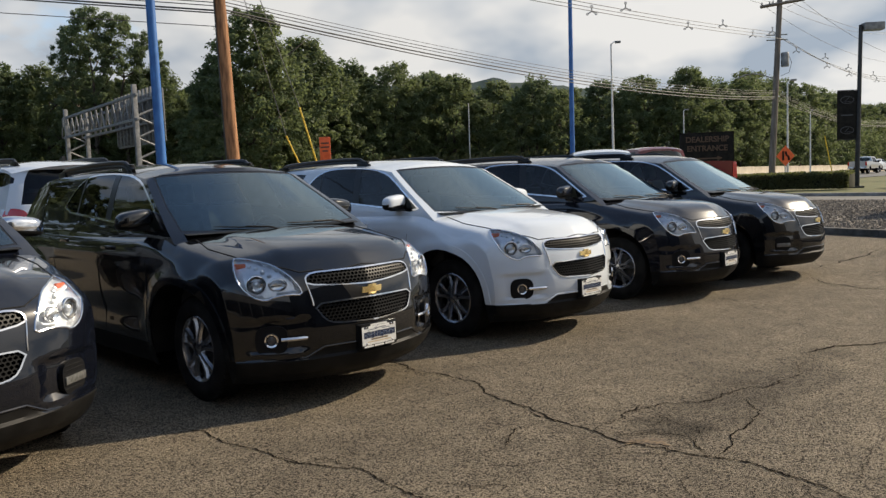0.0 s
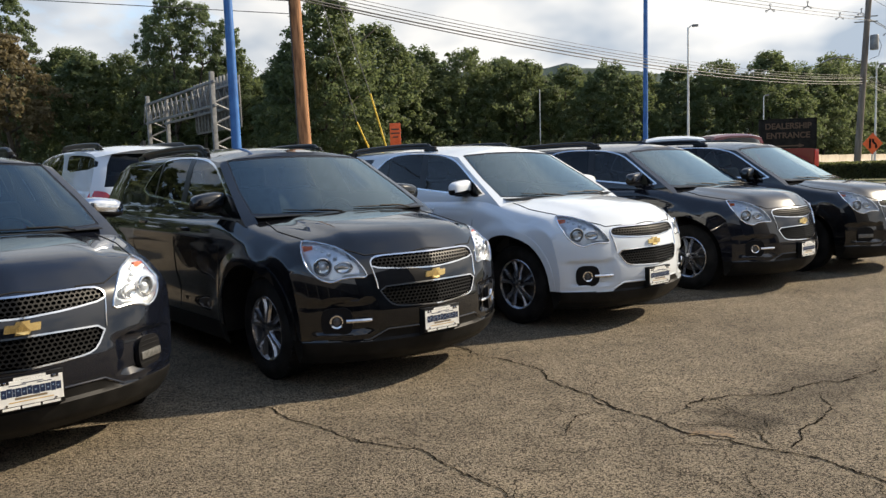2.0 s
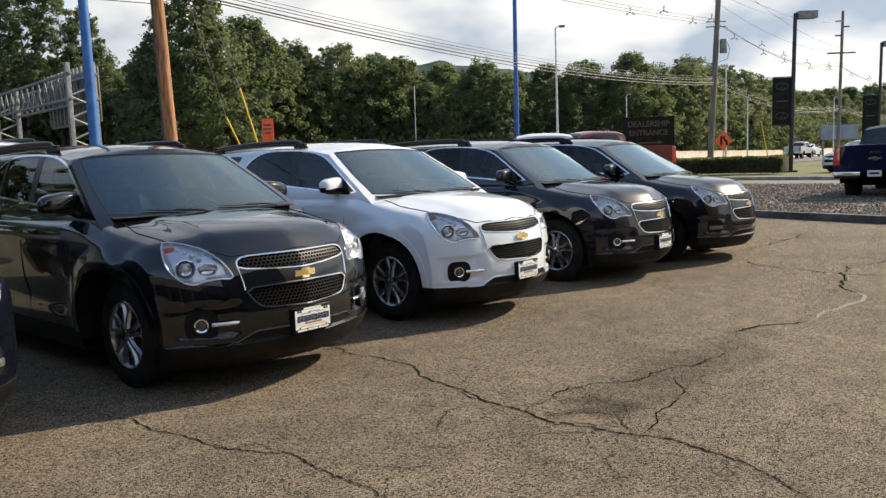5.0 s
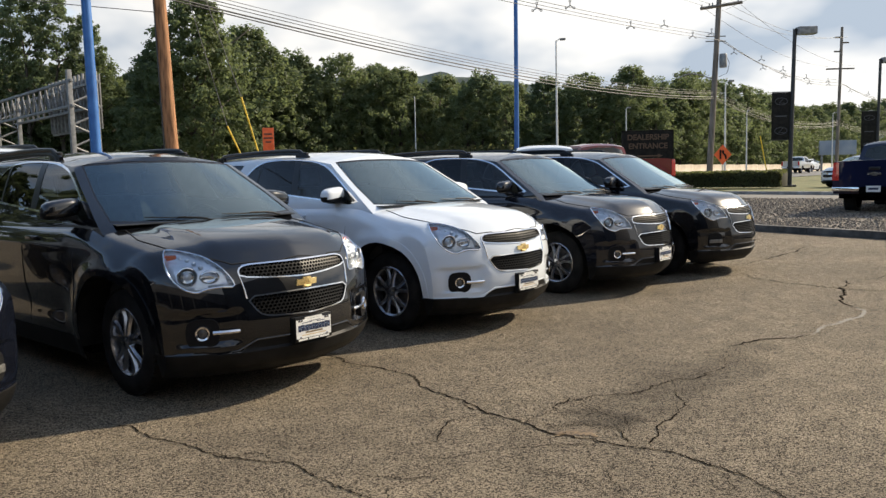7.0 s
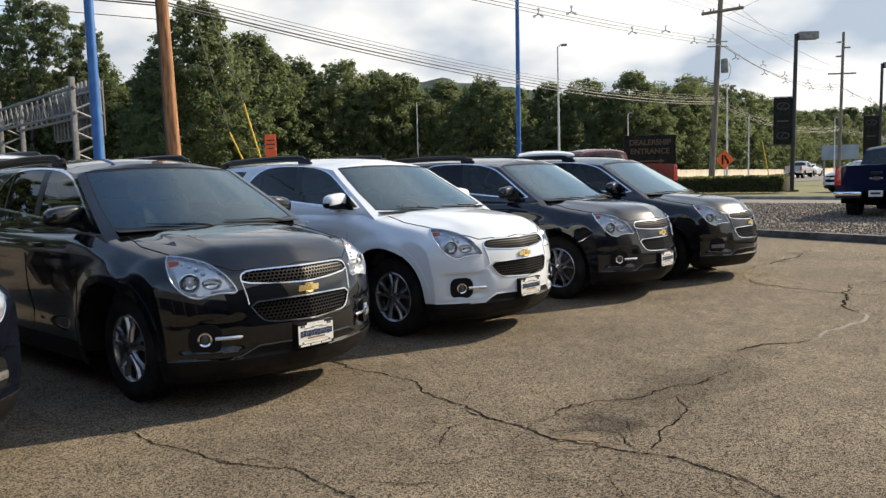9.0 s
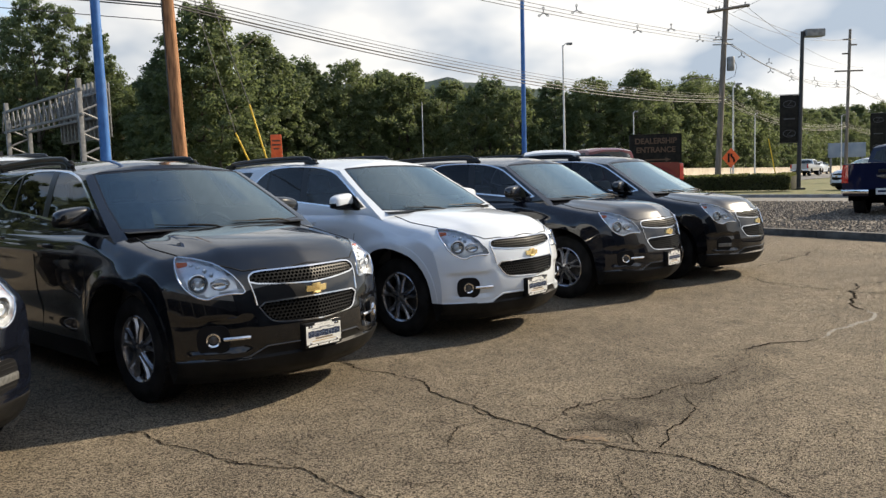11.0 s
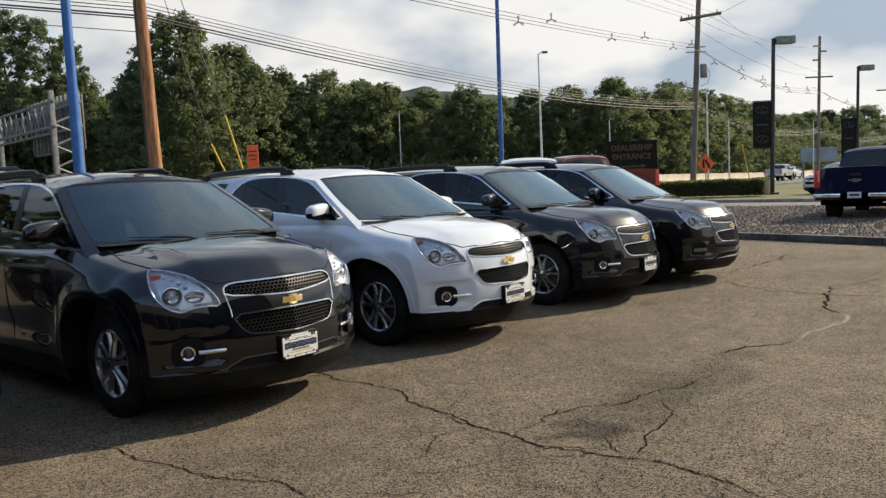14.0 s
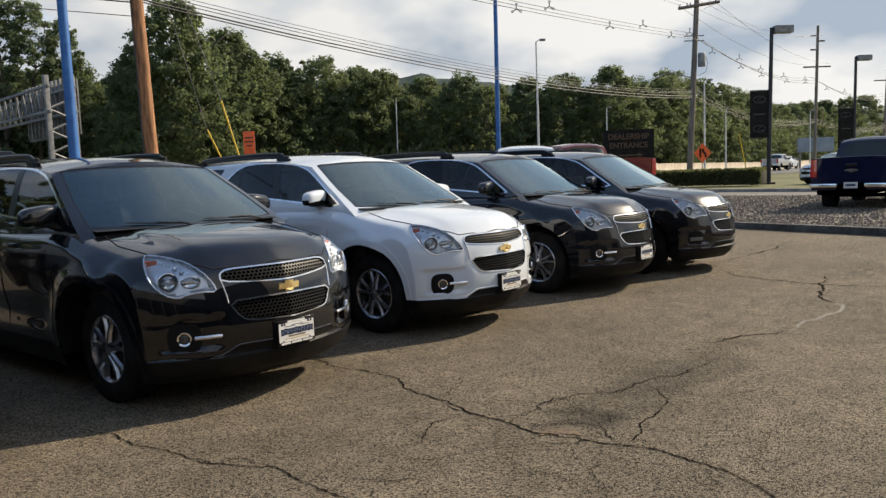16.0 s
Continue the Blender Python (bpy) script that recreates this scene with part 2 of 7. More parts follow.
def add_box(bm, lo, hi, bevel=0.0, seg=2, m=None):
    """A box between two corners, with rounded edges."""
    size = [h - l for l, h in zip(lo, hi)]
    mid = [(h + l) / 2 for l, h in zip(lo, hi)]
    tmp = bmesh.new()
    bmesh.ops.create_cube(tmp, size=1.0)
    for v in tmp.verts:
        v.co = Vector([c * s + o for c, s, o in zip(v.co, size, mid)])
    if bevel:
        bmesh.ops.bevel(tmp, geom=tmp.edges[:], offset=bevel, segments=seg, profile=0.6, affect="EDGES", clamp_overlap=True)
    join(bm, tmp, m)


def join(bm, other, m=None):
    vs = [bm.verts.new(m @ v.co if m else v.co) for v in other.verts]
    other.verts.index_update()
    for f in other.faces:
        try:
            bm.faces.new([vs[v.index] for v in f.verts])
        except ValueError:
            pass
    other.free()


def add_tube(bm, pts, radius, sides=8, closed=False, caps=True):
    """A tube along points; radius may be a list."""
    pts = [Vector(p) for p in pts]
    n = len(pts)
    rings = []
    up = None
    for i, p in enumerate(pts):
        a = pts[(i - 1) % n] if closed or i else p
        b = pts[(i + 1) % n] if closed or i < n - 1 else p
        d = (b - a).normalized()
        if up is None:
            up = Vector((0, 0, 1)) if abs(d.z) < 0.9 else Vector((1, 0, 0))
        side = d.cross(up)
        if side.length < 1e-6:
            side = d.orthogonal()
        side.normalize()
        up = side.cross(d).normalized()
        r = radius[i] if isinstance(radius, (list, tuple)) else radius
        rings.append([bm.verts.new(p + (side * math.cos(t) + up * math.sin(t)) * r) for t in [2 * math.pi * k / sides for k in range(sides)]])
    for i in range(n if closed else n - 1):
        r1, r2 = rings[i], rings[(i + 1) % n]
        for k in range(sides):
            bm.faces.new((r1[k], r1[(k + 1) % sides], r2[(k + 1) % sides], r2[k]))
    if caps and not closed:
        bm.faces.new(rings[0][::-1])
        bm.faces.new(rings[-1])


def add_lathe(bm, profile, steps=32, m=None):
    """Turns (radius, height) points round the y axis."""
    rings = []
    for r, h in profile:
        rings.append([bm.verts.new((m @ Vector(p)) if m else p) for p in [(r * math.cos(2 * math.pi * k / steps), h, r * math.sin(2 * math.pi * k / steps)) for k in range(steps)]])
    for a, b in zip(rings, rings[1:]):
        for k in range(steps):
            bm.faces.new((a[k], a[(k + 1) % steps], b[(k + 1) % steps], b[k]))


def add_prism(bm, poly, place, depth):
    """A flat outline (2D) put in space by place(u, v, w), thick from w = 0 to depth."""
    a = [bm.verts.new(place(u, v, 0.0)) for u, v in poly]
    b = [bm.verts.new(place(u, v, depth)) for u, v in poly]
    n = len(poly)
    bm.faces.new(a[::-1])
    bm.faces.new(b)
    for i in range(n):
        bm.faces.new((a[i], a[(i + 1) % n], b[(i + 1) % n], b[i]))


def curve(xs, ys):
    """A smooth function through points (Hermite, with limited slopes)."""
    xs, ys = list(xs), list(ys)
    d = [(ys[i + 1] - ys[i]) / (xs[i + 1] - xs[i]) for i in range(len(xs) - 1)]
    m = [d[0]] + [0.0 if d[i - 1] * d[i] <= 0 else 2 * d[i - 1] * d[i] / (d[i - 1] + d[i]) for i in range(1, len(d))] + [d[-1]]

    def f(x):
        if x <= xs[0]:
            return ys[0]
        if x >= xs[-1]:
            return ys[-1]
        i = max(k for k in range(len(xs) - 1) if xs[k] <= x)
        h = xs[i + 1] - xs[i]
        t = (x - xs[i]) / h
        return (ys[i] * (1 + 2 * t) * (1 - t) ** 2 + h * m[i] * t * (1 - t) ** 2 + ys[i + 1] * t * t * (3 - 2 * t) + h * m[i + 1] * t * t * (t - 1))
    return f


def smooth01(t):
    t = min(1.0, max(0.0, t))
    return t * t * (3 - 2 * t)


def box_surface(fn, na, nb, nc):
    """The skin of a deformed box: sides, top, front and rear. fn(a, b, c) with a, c in 0..1 and b in -1..1."""
    bm = bmesh.new()
    vs = {}

    def v(i, j, k):
        if (i, j, k) not in vs:
            vs[i, j, k] = bm.verts.new(fn(i / na, 2 * j / nb - 1, k / nc))
        return vs[i, j, k]
    for i in range(na):
        for k in range(nc):
            for j in (0, nb):
                bm.faces.new((v(i, j, k), v(i + 1, j, k), v(i + 1, j, k + 1), v(i, j, k + 1)))
        for j in range(nb):
            bm.faces.new((v(i, j, nc), v(i + 1, j, nc), v(i + 1, j + 1, nc), v(i, j + 1, nc)))
    for j in range(nb):
        for k in range(nc):
            for i in (0, na):
                bm.faces.new((v(i, j, k), v(i, j + 1, k), v(i, j + 1, k + 1), v(i, j, k + 1)))
    bmesh.ops.recalc_face_normals(bm, faces=bm.faces[:])
    return bm


def inside(p, poly):
    x, y = p
    hit = False
    for (x1, y1), (x2, y2) in zip(poly, poly[1:] + poly[:1]):
        if (y1 > y) != (y2 > y) and x < (x2 - x1) * (y - y1) / (y2 - y1) + x1:
            hit = not hit
    return hit


def cut(bm, poly, u_axis, v_axis, facing, limit=0.25):
    """Cuts an outline into a skin, seen along `facing`, and returns the faces inside it."""
    u_axis, v_axis, facing = Vector(u_axis), Vector(v_axis), Vector(facing)
    n = len(poly)

    def box(f):
        us = [v.co.dot(u_axis) for v in f.verts]
        ws = [v.co.dot(v_axis) for v in f.verts]
        return min(us), max(us), min(ws), max(ws)
    for i in range(n):
        (x1, y1), (x2, y2) = poly[i], poly[(i + 1) % n]
        lo_u, hi_u, lo_v, hi_v = min(x1, x2) - 0.004, max(x1, x2) + 0.004, min(y1, y2) - 0.004, max(y1, y2) + 0.004
        faces = []
        for f in bm.faces:
            if f.normal.dot(facing) > limit:
                a, b, c, d = box(f)
                if b > lo_u and a < hi_u and d > lo_v and c < hi_v:
                    faces.append(f)
        if not faces:
            continue
        geom = set(faces)
        for f in faces:
            geom.update(f.edges)
            geom.update(f.verts)
        no = (u_axis * (y2 - y1) - v_axis * (x2 - x1)).normalized()
        co = u_axis * x1 + v_axis * y1
        bmesh.ops.bisect_plane(bm, geom=list(geom), dist=1e-5, plane_co=co, plane_no=no)
    bm.normal_update()
    return [f for f in bm.faces if f.normal.dot(facing) > limit and inside((f.calc_center_median().dot(u_axis), f.calc_center_median().dot(v_axis)), poly)]


def lift(bm, faces, offset=0.0, thick=0.0, remove=True, shift=(0, 0, 0)):
    """Takes faces out of a skin as a bmesh of their own, moved along the normal, with an optional thickness."""
    out = bmesh.new()
    ring = {}
    for f in faces:
        for v in f.verts:
            if v not in ring:
                ring[v] = out.verts.new(v.co + v.normal * offset + Vector(shift))
        out.faces.new([ring[v] for v in f.verts])
    if thick:
        bmesh.ops.recalc_face_normals(out, faces=out.faces[:])
        bmesh.ops.solidify(out, geom=out.faces[:], thickness=thick)
    if remove:
        bmesh.ops.delete(bm, geom=list(faces), context="FACES")
    return out


def biggest(faces):
    """The largest connected piece of a set of faces."""
    left, best = set(faces), []
    while left:
        stack = [left.pop()]
        piece = []
        while stack:
            f = stack.pop()
            piece.append(f)
            for e in f.edges:
                for g in e.link_faces:
                    if g in left:
                        left.discard(g)
                        stack.append(g)
        if len(piece) > len(best):
            best = piece
    return best


def pieces(faces):
    """The connected pieces of a set of faces, largest first."""
    left, found = list(faces), []
    while left:
        best = biggest(left)
        found.append(best)
        done = set(best)
        left = [f for f in left if f not in done]
    return found


def outline_offset(poly, d):
    """The outline moved outwards by d (for outlines that run counter-clockwise or clockwise alike)."""
    area = sum(a[0] * b[1] - b[0] * a[1] for a, b in zip(poly, poly[1:] + poly[:1]))
    s = 1 if area > 0 else -1
    out = []
    n = len(poly)
    for i in range(n):
        p0, p1, p2 = Vector(poly[i - 1]), Vector(poly[i]), Vector(poly[(i + 1) % n])
        e1, e2 = (p1 - p0).normalized(), (p2 - p1).normalized()
        n1, n2 = Vector((e1.y, -e1.x)) * s, Vector((e2.y, -e2.x)) * s
        h = (n1 + n2).normalized()
        out.append(tuple(p1 + h * (d / max(0.45, h.dot(n1)))))
    return out


def round_outline(poly, times=2):
    """Chaikin's corner cutting."""
    for _ in range(times):
        nxt = []
        for a, b in zip(poly, poly[1:] + poly[:1]):
            a, b = Vector(a), Vector(b)
            nxt += [tuple(a.lerp(b, 0.22)), tuple(a.lerp(b, 0.78))]
        poly = nxt
    return poly


# ---- the sport utility car: x forward from the front axle, y to its left, z up ----
WHEELBASE, TYRE_R = 2.857, 0.358
f_hood = curve([-3.9, -3.2, -2.0, -0.9, -0.36, -0.1, 0.25, 0.5, 0.62, 0.70, 0.76, 0.80], [1.16, 1.17, 1.14, 1.125, 1.135, 1.110, 1.080, 1.048, 1.024, 0.992, 0.952, 0.905])
f_crown = curve([-3.9, -0.7, -0.35, -0.1, 0.3, 0.8], [0.03, 0.03, 0.035, 0.07, 0.11, 0.06])
f_width = curve([0.14, 0.30, 0.42, 0.6, 0.74, 0.86, 0.96, 1.05, 1.15], [0.835, 0.872, 0.892, 0.906, 0.917, 0.923, 0.919, 0.905, 0.875])
f_nose = curve([0.15, 0.20, 0.28, 0.36, 0.45, 0.53, 0.60, 0.72, 0.80, 0.86, 0.905], [0.78, 0.84, 0.895, 0.925, 0.938, 0.935, 0.922, 0.898, 0.872, 0.842, 0.80])
f_tail = curve([0.2, 0.30, 0.45, 0.60, 0.66, 0.80, 1.0, 1.17], [-3.66, -3.78, -3.84, -3.84, -3.80, -3.78, -3.78, -3.74])


def f_keel(t):
    """How far the nose falls back from its keel towards the sides."""
    return 0.11 * t + 0.17 * t ** 2 + 0.10 * t ** 7


def lower_body(a, b, c):
    x = -3.80 + 4.60 * a
    t = abs(b)
    top = f_hood(x) - f_crown(x) * t ** 3
    if x > -0.3:                                     # raised middle of the bonnet with a soft crease on each side
        top += 0.014 * smooth01((0.62 - t) / 0.10) * smooth01((x + 0.3) / 0.25) * smooth01((0.80 - x) / 0.12)
    bottom = 0.20 + 0.05 * smooth01((-x - 3.0) / 0.6) - 0.01 * smooth01((x - 0.2) / 0.3)
    z = bottom + (top - bottom) * c
    s = smooth01((x + 0.25) / 1.05) ** 1.25
    r = smooth01((-x - 2.9) / 0.9)
    w = f_width(z) * (1 - 0.055 * s * s - 0.05 * r * r)
    # rounded shoulder between side and top
    rad = 0.05 + 0.05 * smooth01((x + 0.65) / 0.4) - 0.05 * smooth01((x - 0.45) / 0.35)
    p, q = (1 - t) * w, (1 - c) * (top - bottom)
    y_out, z_out = w * t, z
    if t > 0.99 and q < rad:
        th = math.pi / 4 * (1 - q / rad)
        y_out, z_out = w - rad + rad * math.cos(th), top - rad + rad * math.sin(th)
    elif c > 0.99 and p < rad:
        th = math.pi / 2 - math.pi / 4 * (1 - p / rad)
        y_out, z_out = w - rad + rad * math.cos(th), top - rad + rad * math.sin(th)
    flare = 0.0
    if t > 0.99:                                     # flared wheel arches
        for wx in (0.0, -WHEELBASE):
            xr = x + s * (-0.50)
            d = math.hypot(xr - wx, z - TYRE_R)
            flare += 0.030 * smooth01((0.63 - d) / 0.15) * (1 - smooth01((s - 0.35) / 0.45)) * smooth01((1.0 - z) / 0.16)
        if -2.3 < x < -0.55:
            flare -= 0.022 * math.exp(-((z - 0.52) / 0.10) ** 2) * smooth01((x + 2.3) / 0.2) * smooth01((-0.55 - x) / 0.2)
            flare += 0.008 * math.exp(-((z - 0.98) / 0.03) ** 2)
    z = z_out
    recess = f_keel(t)
    if s > 0.6:                                      # bumper: sunk fog lamp fields, a fold above them and a proud lower lip
        recess += 0.030 * smooth01((t - 0.52) / 0.06) * smooth01((z - 0.385) / 0.03) * smooth01((0.615 - z) / 0.035) * smooth01((0.97 - t) / 0.05)
        recess -= 0.018 * smooth01((0.352 - z) / 0.012) * smooth01((z - 0.20) / 0.05)
    x += s * (f_nose(z) - 0.80 - recess)
    x += r * (f_tail(z) + 3.80 + 0.16 * t ** 2 + 0.16 * t ** 8)
    return Vector((x, math.copysign(y_out + flare, b), z))


f_roof = curve([-3.66, -3.3, -2.7, -2.0, -1.4, -1.05, -0.86], [1.575, 1.625, 1.662, 1.674, 1.658, 1.632, 1.60])
f_gwidth = curve([1.06, 1.14, 1.25, 1.4, 1.5, 1.57, 1.61, 1.68], [0.89, 0.872, 0.83, 0.77, 0.725, 0.685, 0.645, 0.57])
f_screen = curve([1.06, 1.14, 1.25, 1.4, 1.52, 1.585], [-0.02, -0.14, -0.32, -0.575, -0.775, -0.885])
f_gtail = curve([1.06, 1.2, 1.35, 1.5, 1.575], [-3.76, -3.72, -3.66, -3.58, -3.66])


def green_house(a, b, c):
    x = -3.66 + 2.80 * a
    t = abs(b)
    top = f_roof(x) - 0.075 * t ** 2.6
    z = 1.06 + (top - 1.06) * c
    s = smooth01((x + 2.0) / 1.14)
    r = smooth01((-x - 2.7) / 0.96)
    w = f_gwidth(z) * (1 - 0.055 * s - 0.07 * r * r)
    x += s * (f_screen(z) + 0.86 - 0.105 * t ** 2 - 0.03 * t ** 6)
    x += r * (f_gtail(z) + 3.66 + 0.14 * t ** 2 + 0.10 * t ** 6)
    return Vector((x, b * w, z))


def nose_x(y, z):
    """The front skin's x at a height and half-width, near the middle of the car."""
    t = abs(y) / (f_width(z) * 0.945)
    sunk = 0.030 * smooth01((t - 0.52) / 0.06) * smooth01((z - 0.385) / 0.03) * smooth01((0.615 - z) / 0.035)
    return f_nose(z) - f_keel(t) - sunk


def side_y(x, z):
    best = None
    for k in range(61):
        p = lower_body(0.2 + 0.8 * k / 60, 1.0, (z - 0.2) / 0.86)
        if best is None or abs(p.x - x) < abs(best.x - x):
            best = p
    return best.y


def honeycomb(bm, poly, size, depth, place):
    """Hexagonal cells with real walls, as far as they lie inside the outline."""
    h = size * math.sqrt(3) / 2
    us, vs = [p[0] for p in poly], [p[1] for p in poly]
    row, v = 0, min(vs)
    while v < max(vs) + h:
        u = min(us) + (size * 0.5 if row % 2 else 0)
        while u < max(us) + size:
            if inside((u, v), poly):
                outer = [(u + size * 0.575 * math.sin(k * math.pi / 3), v + size * 0.50 * math.cos(k * math.pi / 3)) for k in range(6)]
                inner = [(u + (p - u) * 0.74, v + (q - v) * 0.66) for p, q in outer]
                o = [bm.verts.new(place(p, q, 0.0)) for p, q in outer]
                i1 = [bm.verts.new(place(p, q, 0.0)) for p, q in inner]
                i2 = [bm.verts.new(place(p, q, -depth)) for p, q in inner]
                for k in range(6):
                    n = (k + 1) % 6
                    bm.faces.new((o[k], o[n], i1[n], i1[k]))
                    bm.faces.new((i1[k], i1[n], i2[n], i2[k]))
            u += size
        v += h * 0.86
        row += 1


def build_wheel(parent, x, side, steer=0.0):
    """Tyre, five-spoke alloy rim, hub cap and brake disc, on its own axle; side is +1 on the car's left."""
    hub = new("wheel")
    hub.parent = parent
    hub.matrix_local = pose(x, side * 0.80, TYRE_R, 0, 0, steer + (0 if side > 0 else 180))
    bm = bmesh.new()
    add_lathe(bm, [(0.228, -0.01), (0.236, 0.012), (0.27, 0.022), (0.315, 0.018), (0.343, 0.0), (0.356, -0.035), (0.358, -0.11), (0.356, -0.185), (0.343, -0.215), (0.30, -0.235), (0.235, -0.225)], 48)
    for k in range(60):                               # shoulder tread blocks
        t = 2 * math.pi * k / 60
        m = Matrix.Rotation(-t, 4, "Y")
        add_box(bm, (0.346, -0.030, -0.011), (0.3605, -0.002, 0.011), m=m)
    part("tyre", bm, RUBBER, hub)
    bm = bmesh.new()
    add_lathe(bm, [(0.222, -0.015), (0.229, 0.004), (0.222, 0.008), (0.207, -0.004), (0.200, -0.03), (0.195, -0.18)], 48)
    part("rim", bm, ALLOY, hub)
    for k in range(5):
        bm = bmesh.new()
        t0 = 2 * math.pi * k / 5 + 0.3
        for d in (-1, 1):
            a0, a1 = t0 + d * 0.16, t0 + d * 0.235
            r0, r1 = 0.045, 0.215
            p = []
            for r, ang, hw, y in ((r0, t0 + d * 0.42, 0.020, 0.004), (0.11, a0 + d * 0.03, 0.019, -0.004), (0.17, a1, 0.020, -0.010), (r1, a1 + d * 0.02, 0.024, -0.004)):
                rad, tan = Vector((math.cos(ang), 0, math.sin(ang))), Vector((-math.sin(ang), 0, math.cos(ang)))
                c = rad * r
                p.append([bm.verts.new(c + tan * hw + Vector((0, y - 0.012, 0))), bm.verts.new(c + tan * hw * 0.55 + Vector((0, y + 0.006, 0))),
                          bm.verts.new(c - tan * hw * 0.55 + Vector((0, y + 0.006, 0))), bm.verts.new(c - tan * hw + Vector((0, y - 0.012, 0))), bm.verts.new(c + Vector((0, y - 0.04, 0)))])
            for q1, q2 in zip(p, p[1:]):
                for i in range(5):
                    bm.faces.new((q1[i], q1[(i + 1) % 5], q2[(i + 1) % 5], q2[i]))
        part("spoke", bm, ALLOY, hub, angle=30)
    bm = bmesh.new()
    add_lathe(bm, [(0.001, 0.010), (0.024, 0.009), (0.031, 0.004), (0.050, 0.001), (0.056, -0.02), (0.05, -0.06)], 24)
    part("hub_cap", bm, ALLOY, hub)
    for k in range(5):
        a = 2 * math.pi * k / 5 + 0.3
        bm = bmesh.new()
        add_lathe(bm, [(0.001, 0.004), (0.009, 0.003), (0.011, -0.004), (0.011, -0.03)], 8, Matrix.Translation((0.066 * math.cos(a), 0, 0.066 * math.sin(a))))
        part("wheel_nut", bm, GLOSS_BLACK, hub)
    bm = bmesh.new()
    add_lathe(bm, [(0.05, -0.075), (0.155, -0.075), (0.158, -0.10), (0.05, -0.10)], 32)
    part("brake_disc", bm, noisy_steel, hub)
    # added black disc: the shade behind the spokes as plain colour
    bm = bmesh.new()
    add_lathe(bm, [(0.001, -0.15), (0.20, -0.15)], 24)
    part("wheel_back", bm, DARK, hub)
    return hub


noisy_steel = noise_colour(material("brake_steel", (0.10, 0.10, 0.10), 0.5, 0.6), (0.07, 0.07, 0.07), (0.14, 0.13, 0.12), 25)


def build_headlight(car, bm_body, s, poly):
    """Lens cut out of the body's skin, a bright bowl behind it with two round lamps and an amber reflector."""
    n = Vector((0.845, 0.53 * s, 0)).normalized()
    u = Vector((-0.53, 0.845 * s, 0)).normalized()
    faces = cut(bm_body, poly, u, (0, 0, 1), n, 0.05)
    keep = lift(bm_body, faces, 0.0, remove=False)
    back = bmesh.new()
    ring = {}
    for f in faces:
        for v in f.verts:
            if v not in ring:
                edge = any(len([g for g in e.link_faces if g in faces]) < 2 for e in v.link_edges if all(True for _ in (0,)) and any(g in faces for g in e.link_faces))
                ring[v] = back.verts.new(v.co - n * (0.004 if edge else 0.035))
        back.faces.new([ring[v] for v in f.verts])
    bmesh.ops.delete(bm_body, geom=faces, context="FACES")
    lamp = part("headlight", back, REFLECTOR, car, "clear headlight with chrome bowls and amber corner")
    trim = bmesh.new()
    for e in keep.edges:
        if len(e.link_faces) == 1:
            add_tube(trim, [e.verts[0].co + n * 0.001, e.verts[1].co + n * 0.001], 0.0055, 6)
    part("lens", keep, LENS, lamp, "clear curved lens")
    part("lamp_rim", trim, CHROME, lamp, "thin chrome rim")
    u0 = -0.025

    def on_bowl(du, z, out):
        """A pose on the bowl behind the lens, at an offset outwards from the inner tip."""
        near = sorted(lamp.data.vertices, key=lambda v: (v.co.dot(u) - u0 - du) ** 2 + (v.co.z - z) ** 2)[:4]
        depth = sum(v.co.dot(n) for v in near) / 4
        return Matrix.Translation(u * (u0 + du) + Vector((0, 0, z)) + n * (depth + out)) @ n.to_track_quat("Y", "Z").to_matrix().to_4x4()
    mm = on_bowl(0.155, 0.812, 0.014) @ Matrix.Diagonal((1.45, 1, 1, 1))
    b2 = bmesh.new()
    add_lathe(b2, [(0.042, -0.012), (0.041, 0.0), (0.036, 0.002), (0.030, -0.004), (0.016, -0.009), (0.001, -0.010)], 24, mm)
    part("lamp_cell", b2, CHROME, lamp, "oval inner lamp")
    for du, z, r, sq in ((0.285, 0.822, 0.055, 1.0),):
        mm = on_bowl(du, z, 0.022) @ Matrix.Diagonal((sq, 1, 1, 1))
        b2 = bmesh.new()
        add_lathe(b2, [(r * 1.12, -0.012), (r * 1.10, 0.002), (r, 0.004), (r * 0.92, -0.004), (r * 0.55, -0.014), (r * 0.3, -0.016)], 28, mm)
        part("lamp_bowl", b2, CHROME, lamp)
        b2 = bmesh.new()
        add_lathe(b2, [(r * 0.93, 0.001), (r * 0.80, -0.003), (r * 0.72, -0.008)], 28, mm)
        part("bowl_shadow_ring", b2, noisy_steel, lamp)
        b2 = bmesh.new()
        add_lathe(b2, [(r * 0.40, -0.015), (r * 0.38, -0.004), (r * 0.25, 0.002), (0.001, 0.004)], 20, mm)
        part("bulb_shield", b2, REFLECTOR, lamp)
    for k in range(5):                               # row of small facets along the top edge
        b2 = bmesh.new()
        add_lathe(b2, [(0.015, -0.006), (0.014, 0.003), (0.009, 0.008), (0.001, 0.010)], 12, on_bowl(0.325 - 0.040 * k, 0.925 - 0.009 * k - 0.0030 * k * k, 0.008))
        part("bead", b2, REFLECTOR, lamp)
    b2 = bmesh.new()
    add_box(b2, (-0.034, -0.014, -0.032), (0.034, 0.008, 0.024), 0.007, 2, on_bowl(0.381, 0.926, 0.007))
    part("corner_reflector", b2, AMBER, lamp, "amber reflector")
    return lamp


